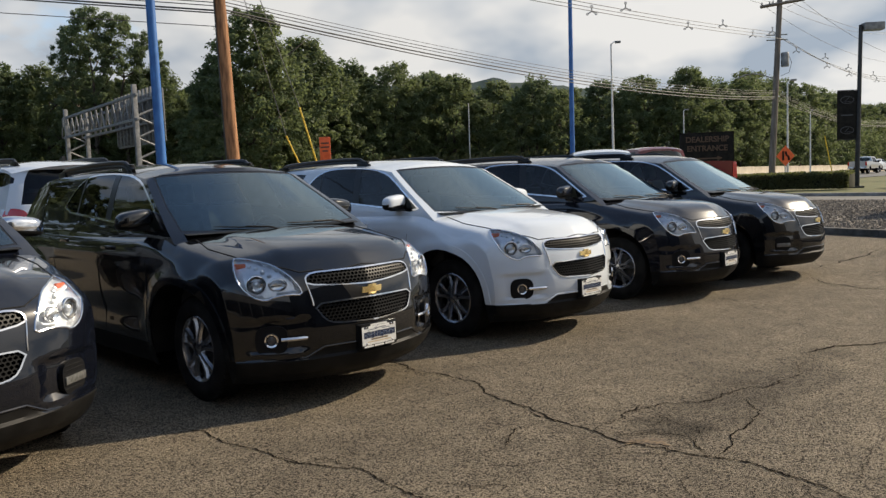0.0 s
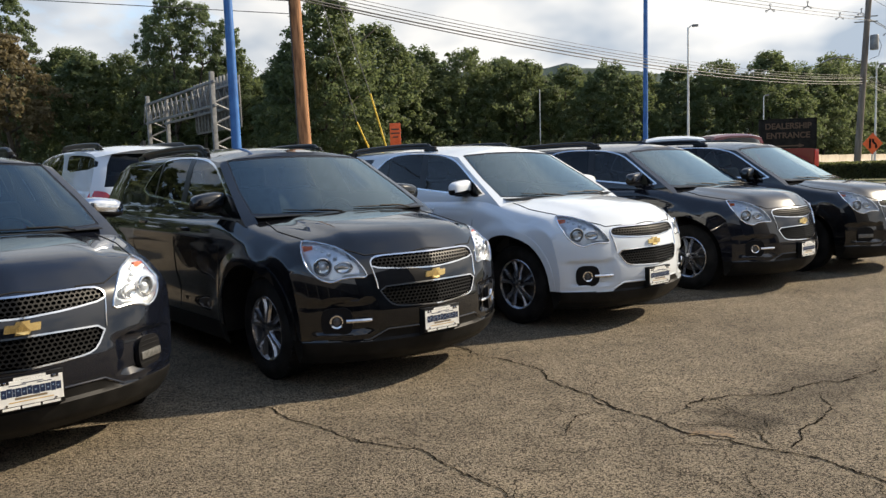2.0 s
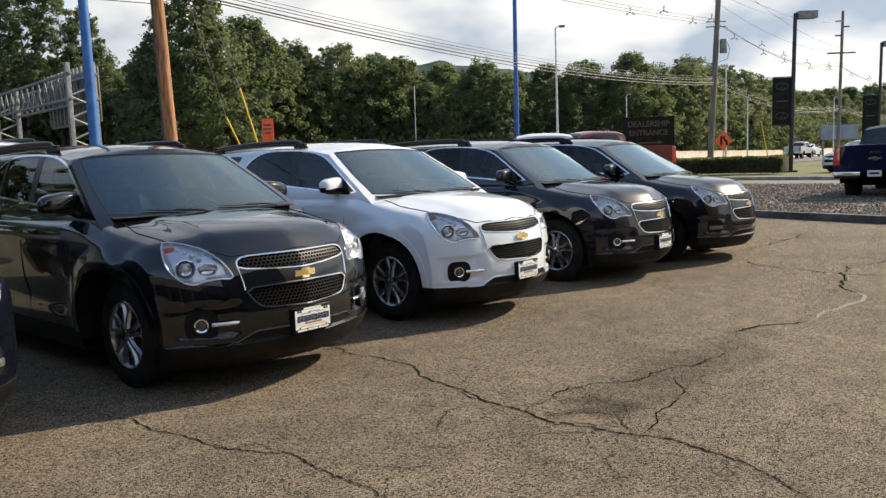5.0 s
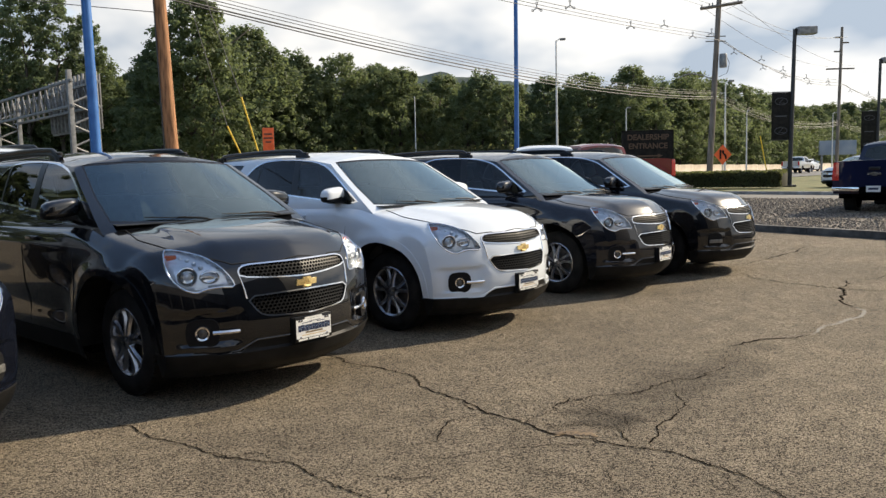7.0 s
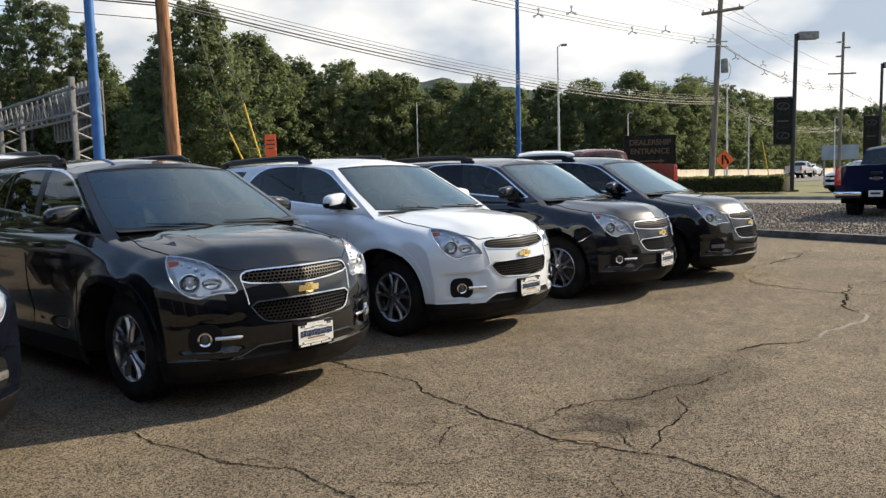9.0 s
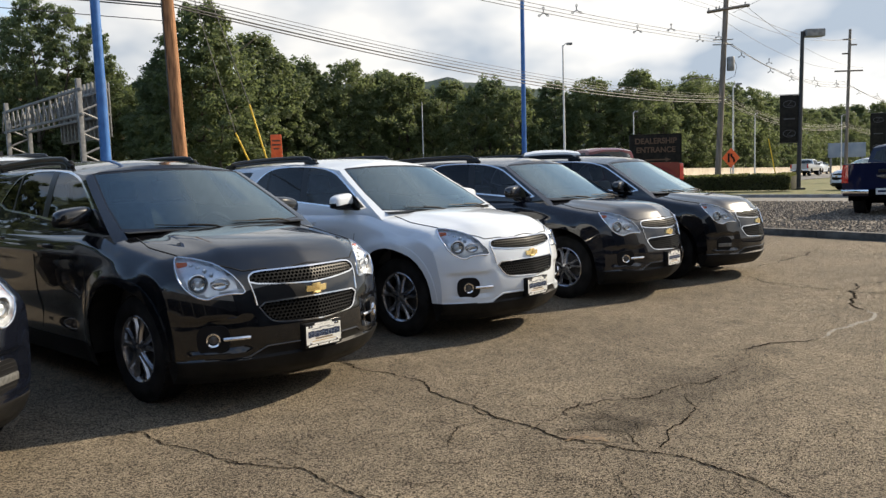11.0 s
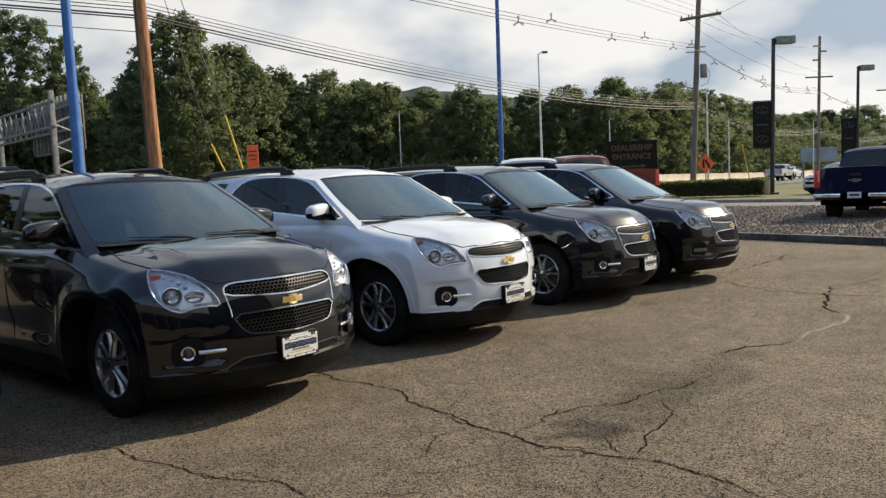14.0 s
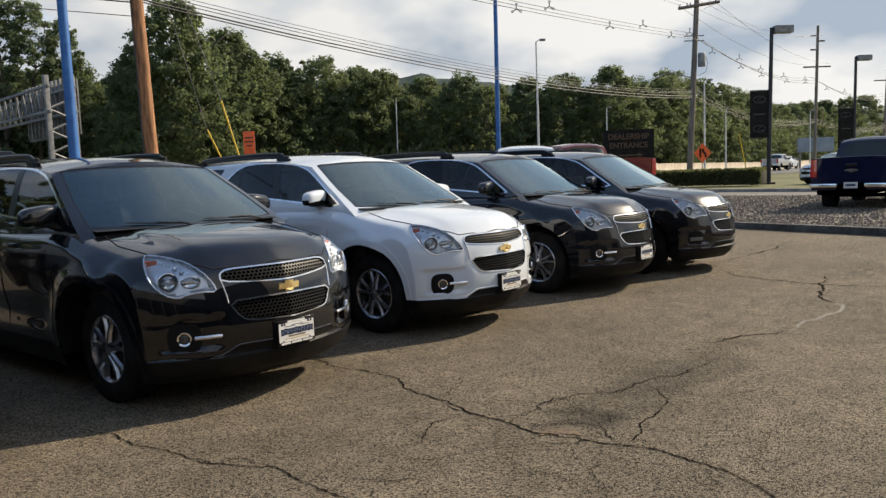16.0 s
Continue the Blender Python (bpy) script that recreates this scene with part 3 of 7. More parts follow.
UPPER_GRILLE = [(-0.425, 0.806), (-0.22, 0.786), (0, 0.778), (0.22, 0.786), (0.425, 0.806), (0.420, 0.846), (0.375, 0.867), (0.2, 0.869), (0, 0.870), (-0.2, 0.869), (-0.375, 0.867), (-0.420, 0.846)]
LOWER_GRILLE = [(-0.345, 0.575), (-0.29, 0.552), (-0.14, 0.545), (0, 0.541), (0.14, 0.545), (0.29, 0.552), (0.345, 0.575), (0.405, 0.672), (0.2, 0.679), (0, 0.683), (-0.2, 0.679), (-0.405, 0.672)]
HEADLIGHT = [(0, 0), (0.103, 0.008), (0.185, -0.001), (0.24, -0.022), (0.318, 0.003), (0.388, 0.064), (0.43, 0.15), (0.437, 0.232), (0.405, 0.238), (0.30, 0.222), (0.182, 0.188), (0.089, 0.128), (0.027, 0.058)]
SIDE_GLASS = [(-0.37, 1.146), (-0.58, 1.27), (-0.79, 1.40), (-0.965, 1.495), (-1.17, 1.548), (-1.45, 1.574), (-1.75, 1.580), (-1.98, 1.566), (-2.12, 1.51), (-2.22, 1.42), (-2.31, 1.30), (-1.6, 1.248), (-0.95, 1.195)]
QUARTER = [(-2.50, 1.34), (-3.44, 1.37), (-3.38, 1.47), (-3.05, 1.53), (-2.34, 1.555), (-2.36, 1.50)]
PANES = [("front_side_window", [(-1.245, 1.1), (-0.2, 1.1), (-0.2, 1.62), (-1.40, 1.62)]), ("rear_side_window", [(-1.93, 1.1), (-1.345, 1.1), (-1.495, 1.62), (-2.02, 1.62)]), ("fixed_side_window", [(-2.6, 1.1), (-1.96, 1.1), (-2.05, 1.62), (-2.6, 1.62)])]
SCREEN = [(-0.735, 1.150), (-0.35, 1.128), (0, 1.120), (0.35, 1.128), (0.735, 1.150), (0.70, 1.30), (0.605, 1.535), (0.3, 1.553), (0, 1.558), (-0.3, 1.553), (-0.605, 1.535), (-0.70, 1.30)]
REAR_GLASS = [(-0.68, 1.16), (0.68, 1.16), (0.60, 1.40), (0.53, 1.53), (-0.53, 1.53), (-0.60, 1.40)]


GALV_INSERT = noise_colour(material("satin_grey_insert", (0.25, 0.25, 0.24), 0.35, 0.6), (0.16, 0.16, 0.155), (0.28, 0.28, 0.27), 60)


def build_suv(m, label, fog=True):
    car = thing("sport_utility_car", m, label, "car", "row of parked cars")
    low = box_surface(lower_body, 116, 48, 40)
    # openings of the lower body
    for s in (1, -1):
        for wx in (0.0, -WHEELBASE):
            arch = [(wx + 0.44 * math.cos(k * math.pi / 16), TYRE_R + 0.02 + 0.44 * math.sin(k * math.pi / 16)) for k in range(17)] + [(wx - 0.44, 0.05), (wx + 0.44, 0.05)]
            faces = cut(low, arch, (1, 0, 0), (0, 0, 1), (0, s, 0), 0.12)
            bmesh.ops.delete(low, geom=faces, context="FACES")
            rim = [e for e in low.edges if len(e.link_faces) == 1 and all(v.co.y * s > 0.5 and abs(math.hypot(v.co.x - wx, v.co.z - TYRE_R - 0.02) - 0.44) < 0.012 and v.co.z > 0.22 for v in e.verts)]
            bm = bmesh.new()
            for e in rim:
                p, q = e.verts[0].co, e.verts[1].co
                quad = [bm.verts.new(p), bm.verts.new(q), bm.verts.new((q.x, s * 0.50, q.z)), bm.verts.new((p.x, s * 0.50, p.z))]
                bm.faces.new(quad)
            bmesh.ops.remove_doubles(bm, verts=bm.verts[:], dist=1e-4)
            part("wheel_arch_liner", bm, CLADDING, car)
            edge = [(wx + 0.498 * math.cos(k * math.pi / 18), TYRE_R + 0.02 + 0.498 * math.sin(k * math.pi / 18)) for k in range(19)] + [(wx - 0.498, 0.346), (wx + 0.498, 0.346)]
            band_faces = [f for f in cut(low, edge, (1, 0, 0), (0, 0, 1), (0, s, 0), 0.12) if min(v.co.z for v in f.verts) > 0.34]
            if band_faces:
                part("arch_lip", lift(low, band_faces, 0.007, 0.010, remove=False), PAINT_BLACK, car, angle=30)
    hl = [(-0.025 + u * 0.97, 0.745 + z * 1.0) for u, z in HEADLIGHT]
    for s in (1, -1):
        build_headlight(car, low, s, round_outline(hl, 1))
    for name, poly in (("upper_grille", round_outline(UPPER_GRILLE, 1)), ("lower_grille", round_outline(LOWER_GRILLE, 1))):
        outer = outline_offset(poly, 0.009)
        cut(low, poly, (0, 1, 0), (0, 0, 1), (1, 0, 0))
        ring = [f for f in cut(low, outer, (0, 1, 0), (0, 0, 1), (1, 0, 0)) if not inside((f.calc_center_median().y, f.calc_center_median().z), poly)]
        frame_bm = lift(low, ring, 0.004, 0.010)
        hole = [f for f in low.faces if f.normal.x > 0.25 and inside((f.calc_center_median().y, f.calc_center_median().z), poly)]
        # sheet behind the mesh, its shade painted in as near-black
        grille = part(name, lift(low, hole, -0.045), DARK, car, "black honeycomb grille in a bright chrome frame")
        part("grille_frame", frame_bm, CHROME, grille, "polished chrome surround", angle=50)
        bm = bmesh.new()
        honeycomb(bm, poly, 0.028, 0.018, lambda y, z, d: Vector((nose_x(y, z) - 0.008 + d, y, z)))
        part("honeycomb", bm, MESH_BLACK, grille)
    for s in (1, -1):                                # bright line between the two grilles
        bm = bmesh.new()
        add_tube(bm, [(nose_x(y, z) + 0.002, y * s, z) for y, z in ((0.430, 0.815), (0.424, 0.77), (0.416, 0.72), (0.412, 0.668))], 0.005, 6)
        part("grille_trim", bm, CHROME, car)
    # bumper: black lower lip and the intake round the plate
    lip = cut(low, [(-1, 0.05), (1, 0.05), (1, 0.345), (0.47, 0.335), (0.37, 0.398), (-0.37, 0.398), (-0.47, 0.335), (-1, 0.345)], (0, 1, 0), (0, 0, 1), (1, 0, 0), 0.02)
    part("lower_lip", lift(low, biggest(lip), 0.002), CLADDING, car, "black plastic lower bumper")
    bm = bmesh.new()                                 # folded edge over the intake
    fold = [(-0.60, 0.352), (-0.48, 0.345), (-0.37, 0.405), (-0.18, 0.407), (0.0, 0.407), (0.18, 0.407), (0.37, 0.405), (0.48, 0.345), (0.60, 0.352)]
    add_tube(bm, [(nose_x(y, z) + 0.001, y, z) for y, z in fold], [0.003] + [0.008] * 7 + [0.003], 8)
    part("intake_edge", bm, PAINT_BLACK, car)
    for s in (1, -1):
        sill = cut(low, [(-4, 0.05), (0.75, 0.05), (0.75, 0.345), (-4, 0.345)], (1, 0, 0), (0, 0, 1), (0, s, 0), 0.1)
        for piece in [q for q in pieces(sill) if len(q) > 3]:
            part("sill_cladding", lift(low, piece, 0.002), CLADDING, car)
    tail = cut(low, [(-1, 0.05), (1, 0.05), (1, 0.50), (-1, 0.50)], (0, 1, 0), (0, 0, 1), (-1, 0, 0), 0.2)
    part("rear_bumper", lift(low, biggest(tail), 0.002), CLADDING, car, "black plastic rear bumper")
    for s in (1, -1):
        n = Vector((-0.8, 0.6 * s, 0))
        u = Vector((0.6, 0.8 * s, 0))
        c = lower_body(0.0, 0.88 * s, 0.5).dot(u)
        lamp = cut(low, round_outline([(c - 0.17, 0.90), (c + 0.12, 0.86), (c + 0.16, 1.02), (c + 0.10, 1.13), (c - 0.13, 1.10)], 2), u, (0, 0, 1), n, 0.1)
        part("tail_light", lift(low, lamp, 0.006), RED_LENS, car, "red tail light")
    # the cabin stands on an open deck
    deck = [f for f in low.faces if f.normal.z > 0.6 and -3.55 < f.calc_center_median().x < -0.42 and abs(f.calc_center_median().y) < 0.72]
    bmesh.ops.delete(low, geom=deck, context="FACES")
    # bonnet
    hood_poly = [(-0.30, -0.66), (-0.30, 0.66), (0.10, 0.735), (0.42, 0.70), (0.62, 0.57), (0.745, 0.42), (0.80, 0.2), (0.81, 0), (0.80, -0.2), (0.745, -0.42), (0.62, -0.57), (0.42, -0.70), (0.10, -0.735)]
    hood = cut(low, hood_poly, (1, 0, 0), (0, 1, 0), (0, 0, 1), 0.3)
    hood = [f for f in hood if f.calc_center_median().z > 0.88]
    rim = [e for e in low.edges if sum(f in set(hood) for f in e.link_faces) == 1]
    seam = bmesh.new()
    for e in rim:
        add_tube(seam, [e.verts[0].co + Vector((0, 0, 0.0005)), e.verts[1].co + Vector((0, 0, 0.0005))], 0.0042, 5, caps=False)
    part("bonnet", lift(low, hood, 0.0), PAINT_BLACK, car)
    part("bonnet_gap", seam, SEAM, car)
    part("body", low, PAINT_BLACK, car)

    top = box_surface(green_house, 70, 36, 20)
    screen = lift(top, cut(top, SCREEN, (0, 1, 0), (0, 0, 1), (1, 0, 0), 0.2), -0.004)
    ring = [f for f in cut(top, outline_offset(SCREEN, 0.012), (0, 1, 0), (0, 0, 1), (1, 0, 0), 0.2)]
    part("windshield_seal", lift(top, ring, -0.003), GLOSS_BLACK, car)
    part("windshield", screen, GLASS, car, "clear windshield reflecting the sky")
    rear = lift(top, cut(top, REAR_GLASS, (0, 1, 0), (0, 0, 1), (-1, 0, 0), 0.2), -0.003)
    part("rear_window", rear, GLASS_DARK, car, "dark tinted rear window")
    for s in (1, -1):
        side = round_outline(SIDE_GLASS, 1)
        cut(top, side, (1, 0, 0), (0, 0, 1), (0, s, 0), 0.2)
        outer = outline_offset(side, 0.016)
        ring = [f for f in cut(top, outer, (1, 0, 0), (0, 0, 1), (0, s, 0), 0.2) if not inside((f.calc_center_median().x, f.calc_center_median().z), side)]
        part("window_trim", lift(top, ring, 0.001, 0.006), CHROME, car, "chrome strip round the side windows", angle=50)
        for name, edge in PANES:
            pane = [f for f in cut(top, edge, (1, 0, 0), (0, 0, 1), (0, s, 0), 0.2) if inside((f.calc_center_median().x, f.calc_center_median().z), side)]
            part(name, lift(top, pane, -0.004), GLASS_FRONT if name.startswith("front") else GLASS_DARK, car)
        post = [f for f in top.faces if f.normal.y * s > 0.2 and inside((f.calc_center_median().x, f.calc_center_median().z), side)]
        for piece in [q for q in pieces(post) if len(q) > 3]:
            part("door_pillar", lift(top, piece, -0.002), GLOSS_BLACK, car)
        quarter = cut(top, round_outline(QUARTER, 1), (1, 0, 0), (0, 0, 1), (0, s, 0), 0.2)
        part("quarter_window", lift(top, quarter, -0.003), GLASS_DARK, car)
        # roof rail on two feet
        bm = bmesh.new()
        pts = []
        for k in range(25):
            q = k / 24
            x = -1.40 - 1.75 * q
            rise = 0.060 * smooth01(min(q, 1 - q) / 0.10)
            pts.append((x, s * (0.555 - 0.02 * q), f_roof(x) - 0.052 + rise))
        add_tube(bm, pts, [0.016 + 0.006 * smooth01(min(k, 24 - k) / 3) for k in range(25)], 10)
        add_tube(bm, [(x, y, z - 0.030) for x, y, z in pts[1:-1]], 0.017, 8)
        for q in (0.07, 0.93):
            x = -1.40 - 1.75 * q
            add_box(bm, (x - 0.09, s * 0.545 - 0.02, f_roof(x) - 0.075), (x + 0.09, s * 0.545 + 0.02, f_roof(x) - 0.005), 0.012)
        part("roof_rail", bm, GLOSS_BLACK, car, "black roof rail")
        # door mirror
        bm = bmesh.new()
        add_box(bm, (-0.70, min(s * 0.80, s * 0.92), 1.150), (-0.60, max(s * 0.80, s * 0.92), 1.19), 0.012)
        tmp = bmesh.new()
        bmesh.ops.create_uvsphere(tmp, u_segments=20, v_segments=14, radius=1.0)
        for v in tmp.verts:
            p = v.co
            q = [math.copysign(abs(c) ** 0.62, c) for c in p]
            v.co = Vector((-0.645 + 0.085 * q[0] * (1.0 if q[0] > 0 else 0.55) - 0.03 * q[1] * s * s, s * 0.905 + 0.145 * q[1], 1.232 + 0.070 * q[2] * (1.0 if q[2] > 0 else 0.9) - 0.016 * q[1] * s))
        tmp.normal_update()
        cap = lift(tmp, [f for f in tmp.faces if f.calc_center_median().z < 1.205])
        mirror = part("door_mirror", tmp, PAINT_BLACK, car, angle=60)
        part("mirror_cap", cap, CLADDING, mirror, "black plastic underside", angle=60)
        part("mirror_arm", bm, GLOSS_BLACK, mirror)
        # door gaps and handles
        for xs in ((-0.44, -0.52), (-1.32, -1.36), (-2.36, -2.22)):
            bm = bmesh.new()
            pts = []
            for k in range(12):
                z = 1.06 - 0.68 * k / 11
                x = xs[0] + (xs[1] - xs[0]) * k / 11
                pts.append((x, s * (side_y(x, z) + 0.0005), z))
            add_tube(bm, pts, 0.0032, 5)
            part("door_gap", bm, SEAM, car)
        for x, z in ((-1.13, 1.02), (-2.08, 1.05)):
            bm = bmesh.new()
            y = side_y(x, z)
            add_box(bm, (x - 0.10, min(s * (y - 0.012), s * (y + 0.030)), z - 0.015), (x + 0.10, max(s * (y - 0.012), s * (y + 0.030)), z + 0.015), 0.008)
            part("door_handle", bm, PAINT_BLACK, car)
    part("roof", top, PAINT_BLACK, car)
    bm = bmesh.new()                                 # shark-fin aerial
    add_prism(bm, [(-0.09, 0), (0.07, 0), (-0.03, 0.055), (-0.08, 0.06)], lambda u, v, w: Vector((-3.0 + u, -0.018 + w, 1.640 + v)), 0.036)
    part("aerial", bm, GLOSS_BLACK, car)
    for x in (0.0, -WHEELBASE):
        for s in (1, -1):
            build_wheel(car, x, s)
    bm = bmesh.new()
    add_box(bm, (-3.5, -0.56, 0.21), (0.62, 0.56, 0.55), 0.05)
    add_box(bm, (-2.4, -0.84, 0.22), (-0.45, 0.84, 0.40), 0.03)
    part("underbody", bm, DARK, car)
    # cabin
    bm = bmesh.new()
    add_box(bm, (-3.5, -0.76, 0.55), (-0.40, 0.76, 0.62), 0.01)
    add_box(bm, (-0.62, -0.74, 0.62), (-0.16, 0.74, 1.10), 0.06)
    add_box(bm, (-0.95, -0.10, 0.62), (-0.55, 0.10, 0.98), 0.04)
    part("dashboard", bm, INTERIOR, car)
    bm = bmesh.new()
    add_tube(bm, [(-0.86 - 0.075 * math.sin(t), 0.37 + 0.185 * math.cos(t), 1.02 + 0.17 * math.sin(t)) for t in [2 * math.pi * k / 28 for k in range(28)]], 0.016, 8, closed=True)
    add_box(bm, (-0.88, 0.30, 0.96), (-0.84, 0.44, 1.06), 0.015)
    part("steering_wheel", bm, INTERIOR, car)
    for x, ys in ((-1.55, (0.37, -0.37)), (-2.45, (0.40, 0.0, -0.40))):
        for y in ys:
            bm = bmesh.new()
            add_box(bm, (x, y - 0.25, 0.62), (x + 0.50, y + 0.25, 0.86), 0.05)
            tilt = Matrix.Translation((x + 0.06, y, 0.80)) @ Matrix.Rotation(radians(-16), 4, "Y")
            add_box(bm, (-0.07, -0.24, 0.0), (0.06, 0.24, 0.50), 0.05, 3, tilt)
            add_box(bm, (-0.05, -0.13, 0.53), (0.04, 0.13, 0.72), 0.04, 3, tilt)
            part("seat", bm, SEAT, car, "grey leather seat")
    bm = bmesh.new()
    add_box(bm, (-0.93, -0.11, 1.47), (-0.90, 0.11, 1.53), 0.012)
    part("rear_view_mirror", bm, INTERIOR, car)
    for y0, y1 in ((0.54, 0.06), (-0.08, -0.52)):     # wipers at the foot of the screen
        bm = bmesh.new()
        pts = []
        for k in range(9):
            y = y0 + (y1 - y0) * k / 8
            z = 1.132 + 0.022 * k / 8 + 0.012 * (y / 0.6) ** 2
            pts.append((f_screen(z) - 0.105 * (y / 0.84) ** 2 + 0.012, y, z))
        add_tube(bm, pts, [0.005] * 8 + [0.003], 6)
        add_tube(bm, [Vector(pts[0]) + Vector((0.05, 0.03, -0.02)), Vector(pts[1]) + Vector((0.022, 0, 0.004)), Vector(pts[4]) + Vector((0.008, 0, 0.006))], 0.007, 6)
        part("wiper", bm, CLADDING, car)
    bm = bmesh.new()                                 # black scuttle panel under the screen
    ys = [-0.74 + 1.48 * k / 24 for k in range(25)]
    for y1, y2 in zip(ys, ys[1:]):
        q = [(f_screen(1.126) - 0.105 * (y / 0.84) ** 2 + dx, y, 1.121 + dz) for y, dx, dz in ((y1, -0.03, 0.004), (y2, -0.03, 0.004), (y2, 0.045, -0.006), (y1, 0.045, -0.006))]
        bm.faces.new([bm.verts.new(p) for p in q])
    bmesh.ops.remove_doubles(bm, verts=bm.verts[:], dist=1e-5)
    bmesh.ops.solidify(bm, geom=bm.faces[:], thickness=0.004)
    part("scuttle", bm, CLADDING, car)
    # emblem: a plain gold cross-shaped bar
    bm = bmesh.new()
    ex = nose_x(0, 0.745) + 0.004
    add_prism(bm, [(-0.094, -0.020), (-0.036, -0.020), (-0.042, -0.035), (0.0, -0.035), (0.030, -0.035), (0.036, -0.020), (0.088, -0.020), (0.098, 0.020), (0.036, 0.020), (0.042, 0.035), (0.0, 0.035), (-0.030, 0.035), (-0.036, 0.020), (-0.084, 0.020)],
              lambda u, v, w: Vector((ex + w - 0.12 * v - 0.12 * abs(u), u * 0.88, 0.732 + v * 0.92)), 0.014)
    part("emblem", bm, GOLD, car, "gold bar emblem", smooth=False)
    # fog lamps or plain inserts
    for s in (1, -1):
        p = Vector((nose_x(0.66, 0.475), 0.66 * s, 0.475))
        n = Vector((0.80, 0.60 * s, 0.0)).normalized()
        mm = Matrix.Translation(p + n * 0.004) @ n.to_track_quat("Y", "Z").to_matrix().to_4x4()
        bm = bmesh.new()
        pocket = round_outline([(-0.10, -0.08), (0.06, -0.095), (0.10, -0.05), (0.10, 0.05), (0.06, 0.09), (-0.10, 0.085)], 2)
        add_prism(bm, pocket, lambda u, v, w: mm @ Vector((u, w - 0.02, v)), 0.024)
        well = part("fog_lamp_pocket", bm, POCKET, car)
        if fog:
            bm = bmesh.new()
            add_lathe(bm, [(0.026, -0.006), (0.032, 0.014), (0.043, 0.018), (0.049, 0.008), (0.050, -0.02)], 28, mm)
            part("fog_lamp_ring", bm, CHROME, well, "chrome ring")
            bm = bmesh.new()
            add_lathe(bm, [(0.001, 0.010), (0.018, 0.008), (0.030, 0.002), (0.034, -0.004)], 24, mm)
            part("fog_lamp_lens", bm, noisy_steel, well)
            bm = bmesh.new()
            ys = [0.615 - 0.145 * k / 8 for k in range(9)]
            for dz in (0,):
                a, b = (Vector((nose_x(y, 0.475) + 0.014, y * s, 0.475)) for y in (ys[0], ys[-1]))
                add_tube(bm, [a.lerp(b, k / 8) + Vector((0.006 * math.sin(math.pi * k / 8), 0, 0)) for k in range(9)], [0.013] * 8 + [0.009], 6)
            part("fog_lamp_bar", bm, CHROME, well, "chrome bar")
        else:
            bm = bmesh.new()
            add_box(bm, (-0.095, 0.0, -0.035), (0.085, 0.014, 0.008), 0.006, 2, mm)
            part("pocket_bar", bm, GALV_INSERT, well, "satin silver bar")
            bm = bmesh.new()
            for k in range(6):
                add_box(bm, (-0.085, 0.0, -0.062 + 0.024 * k), (0.085, 0.006, -0.055 + 0.024 * k), 0.001, 1, mm)
            part("pocket_grille", bm, CLADDING, well)
    return car


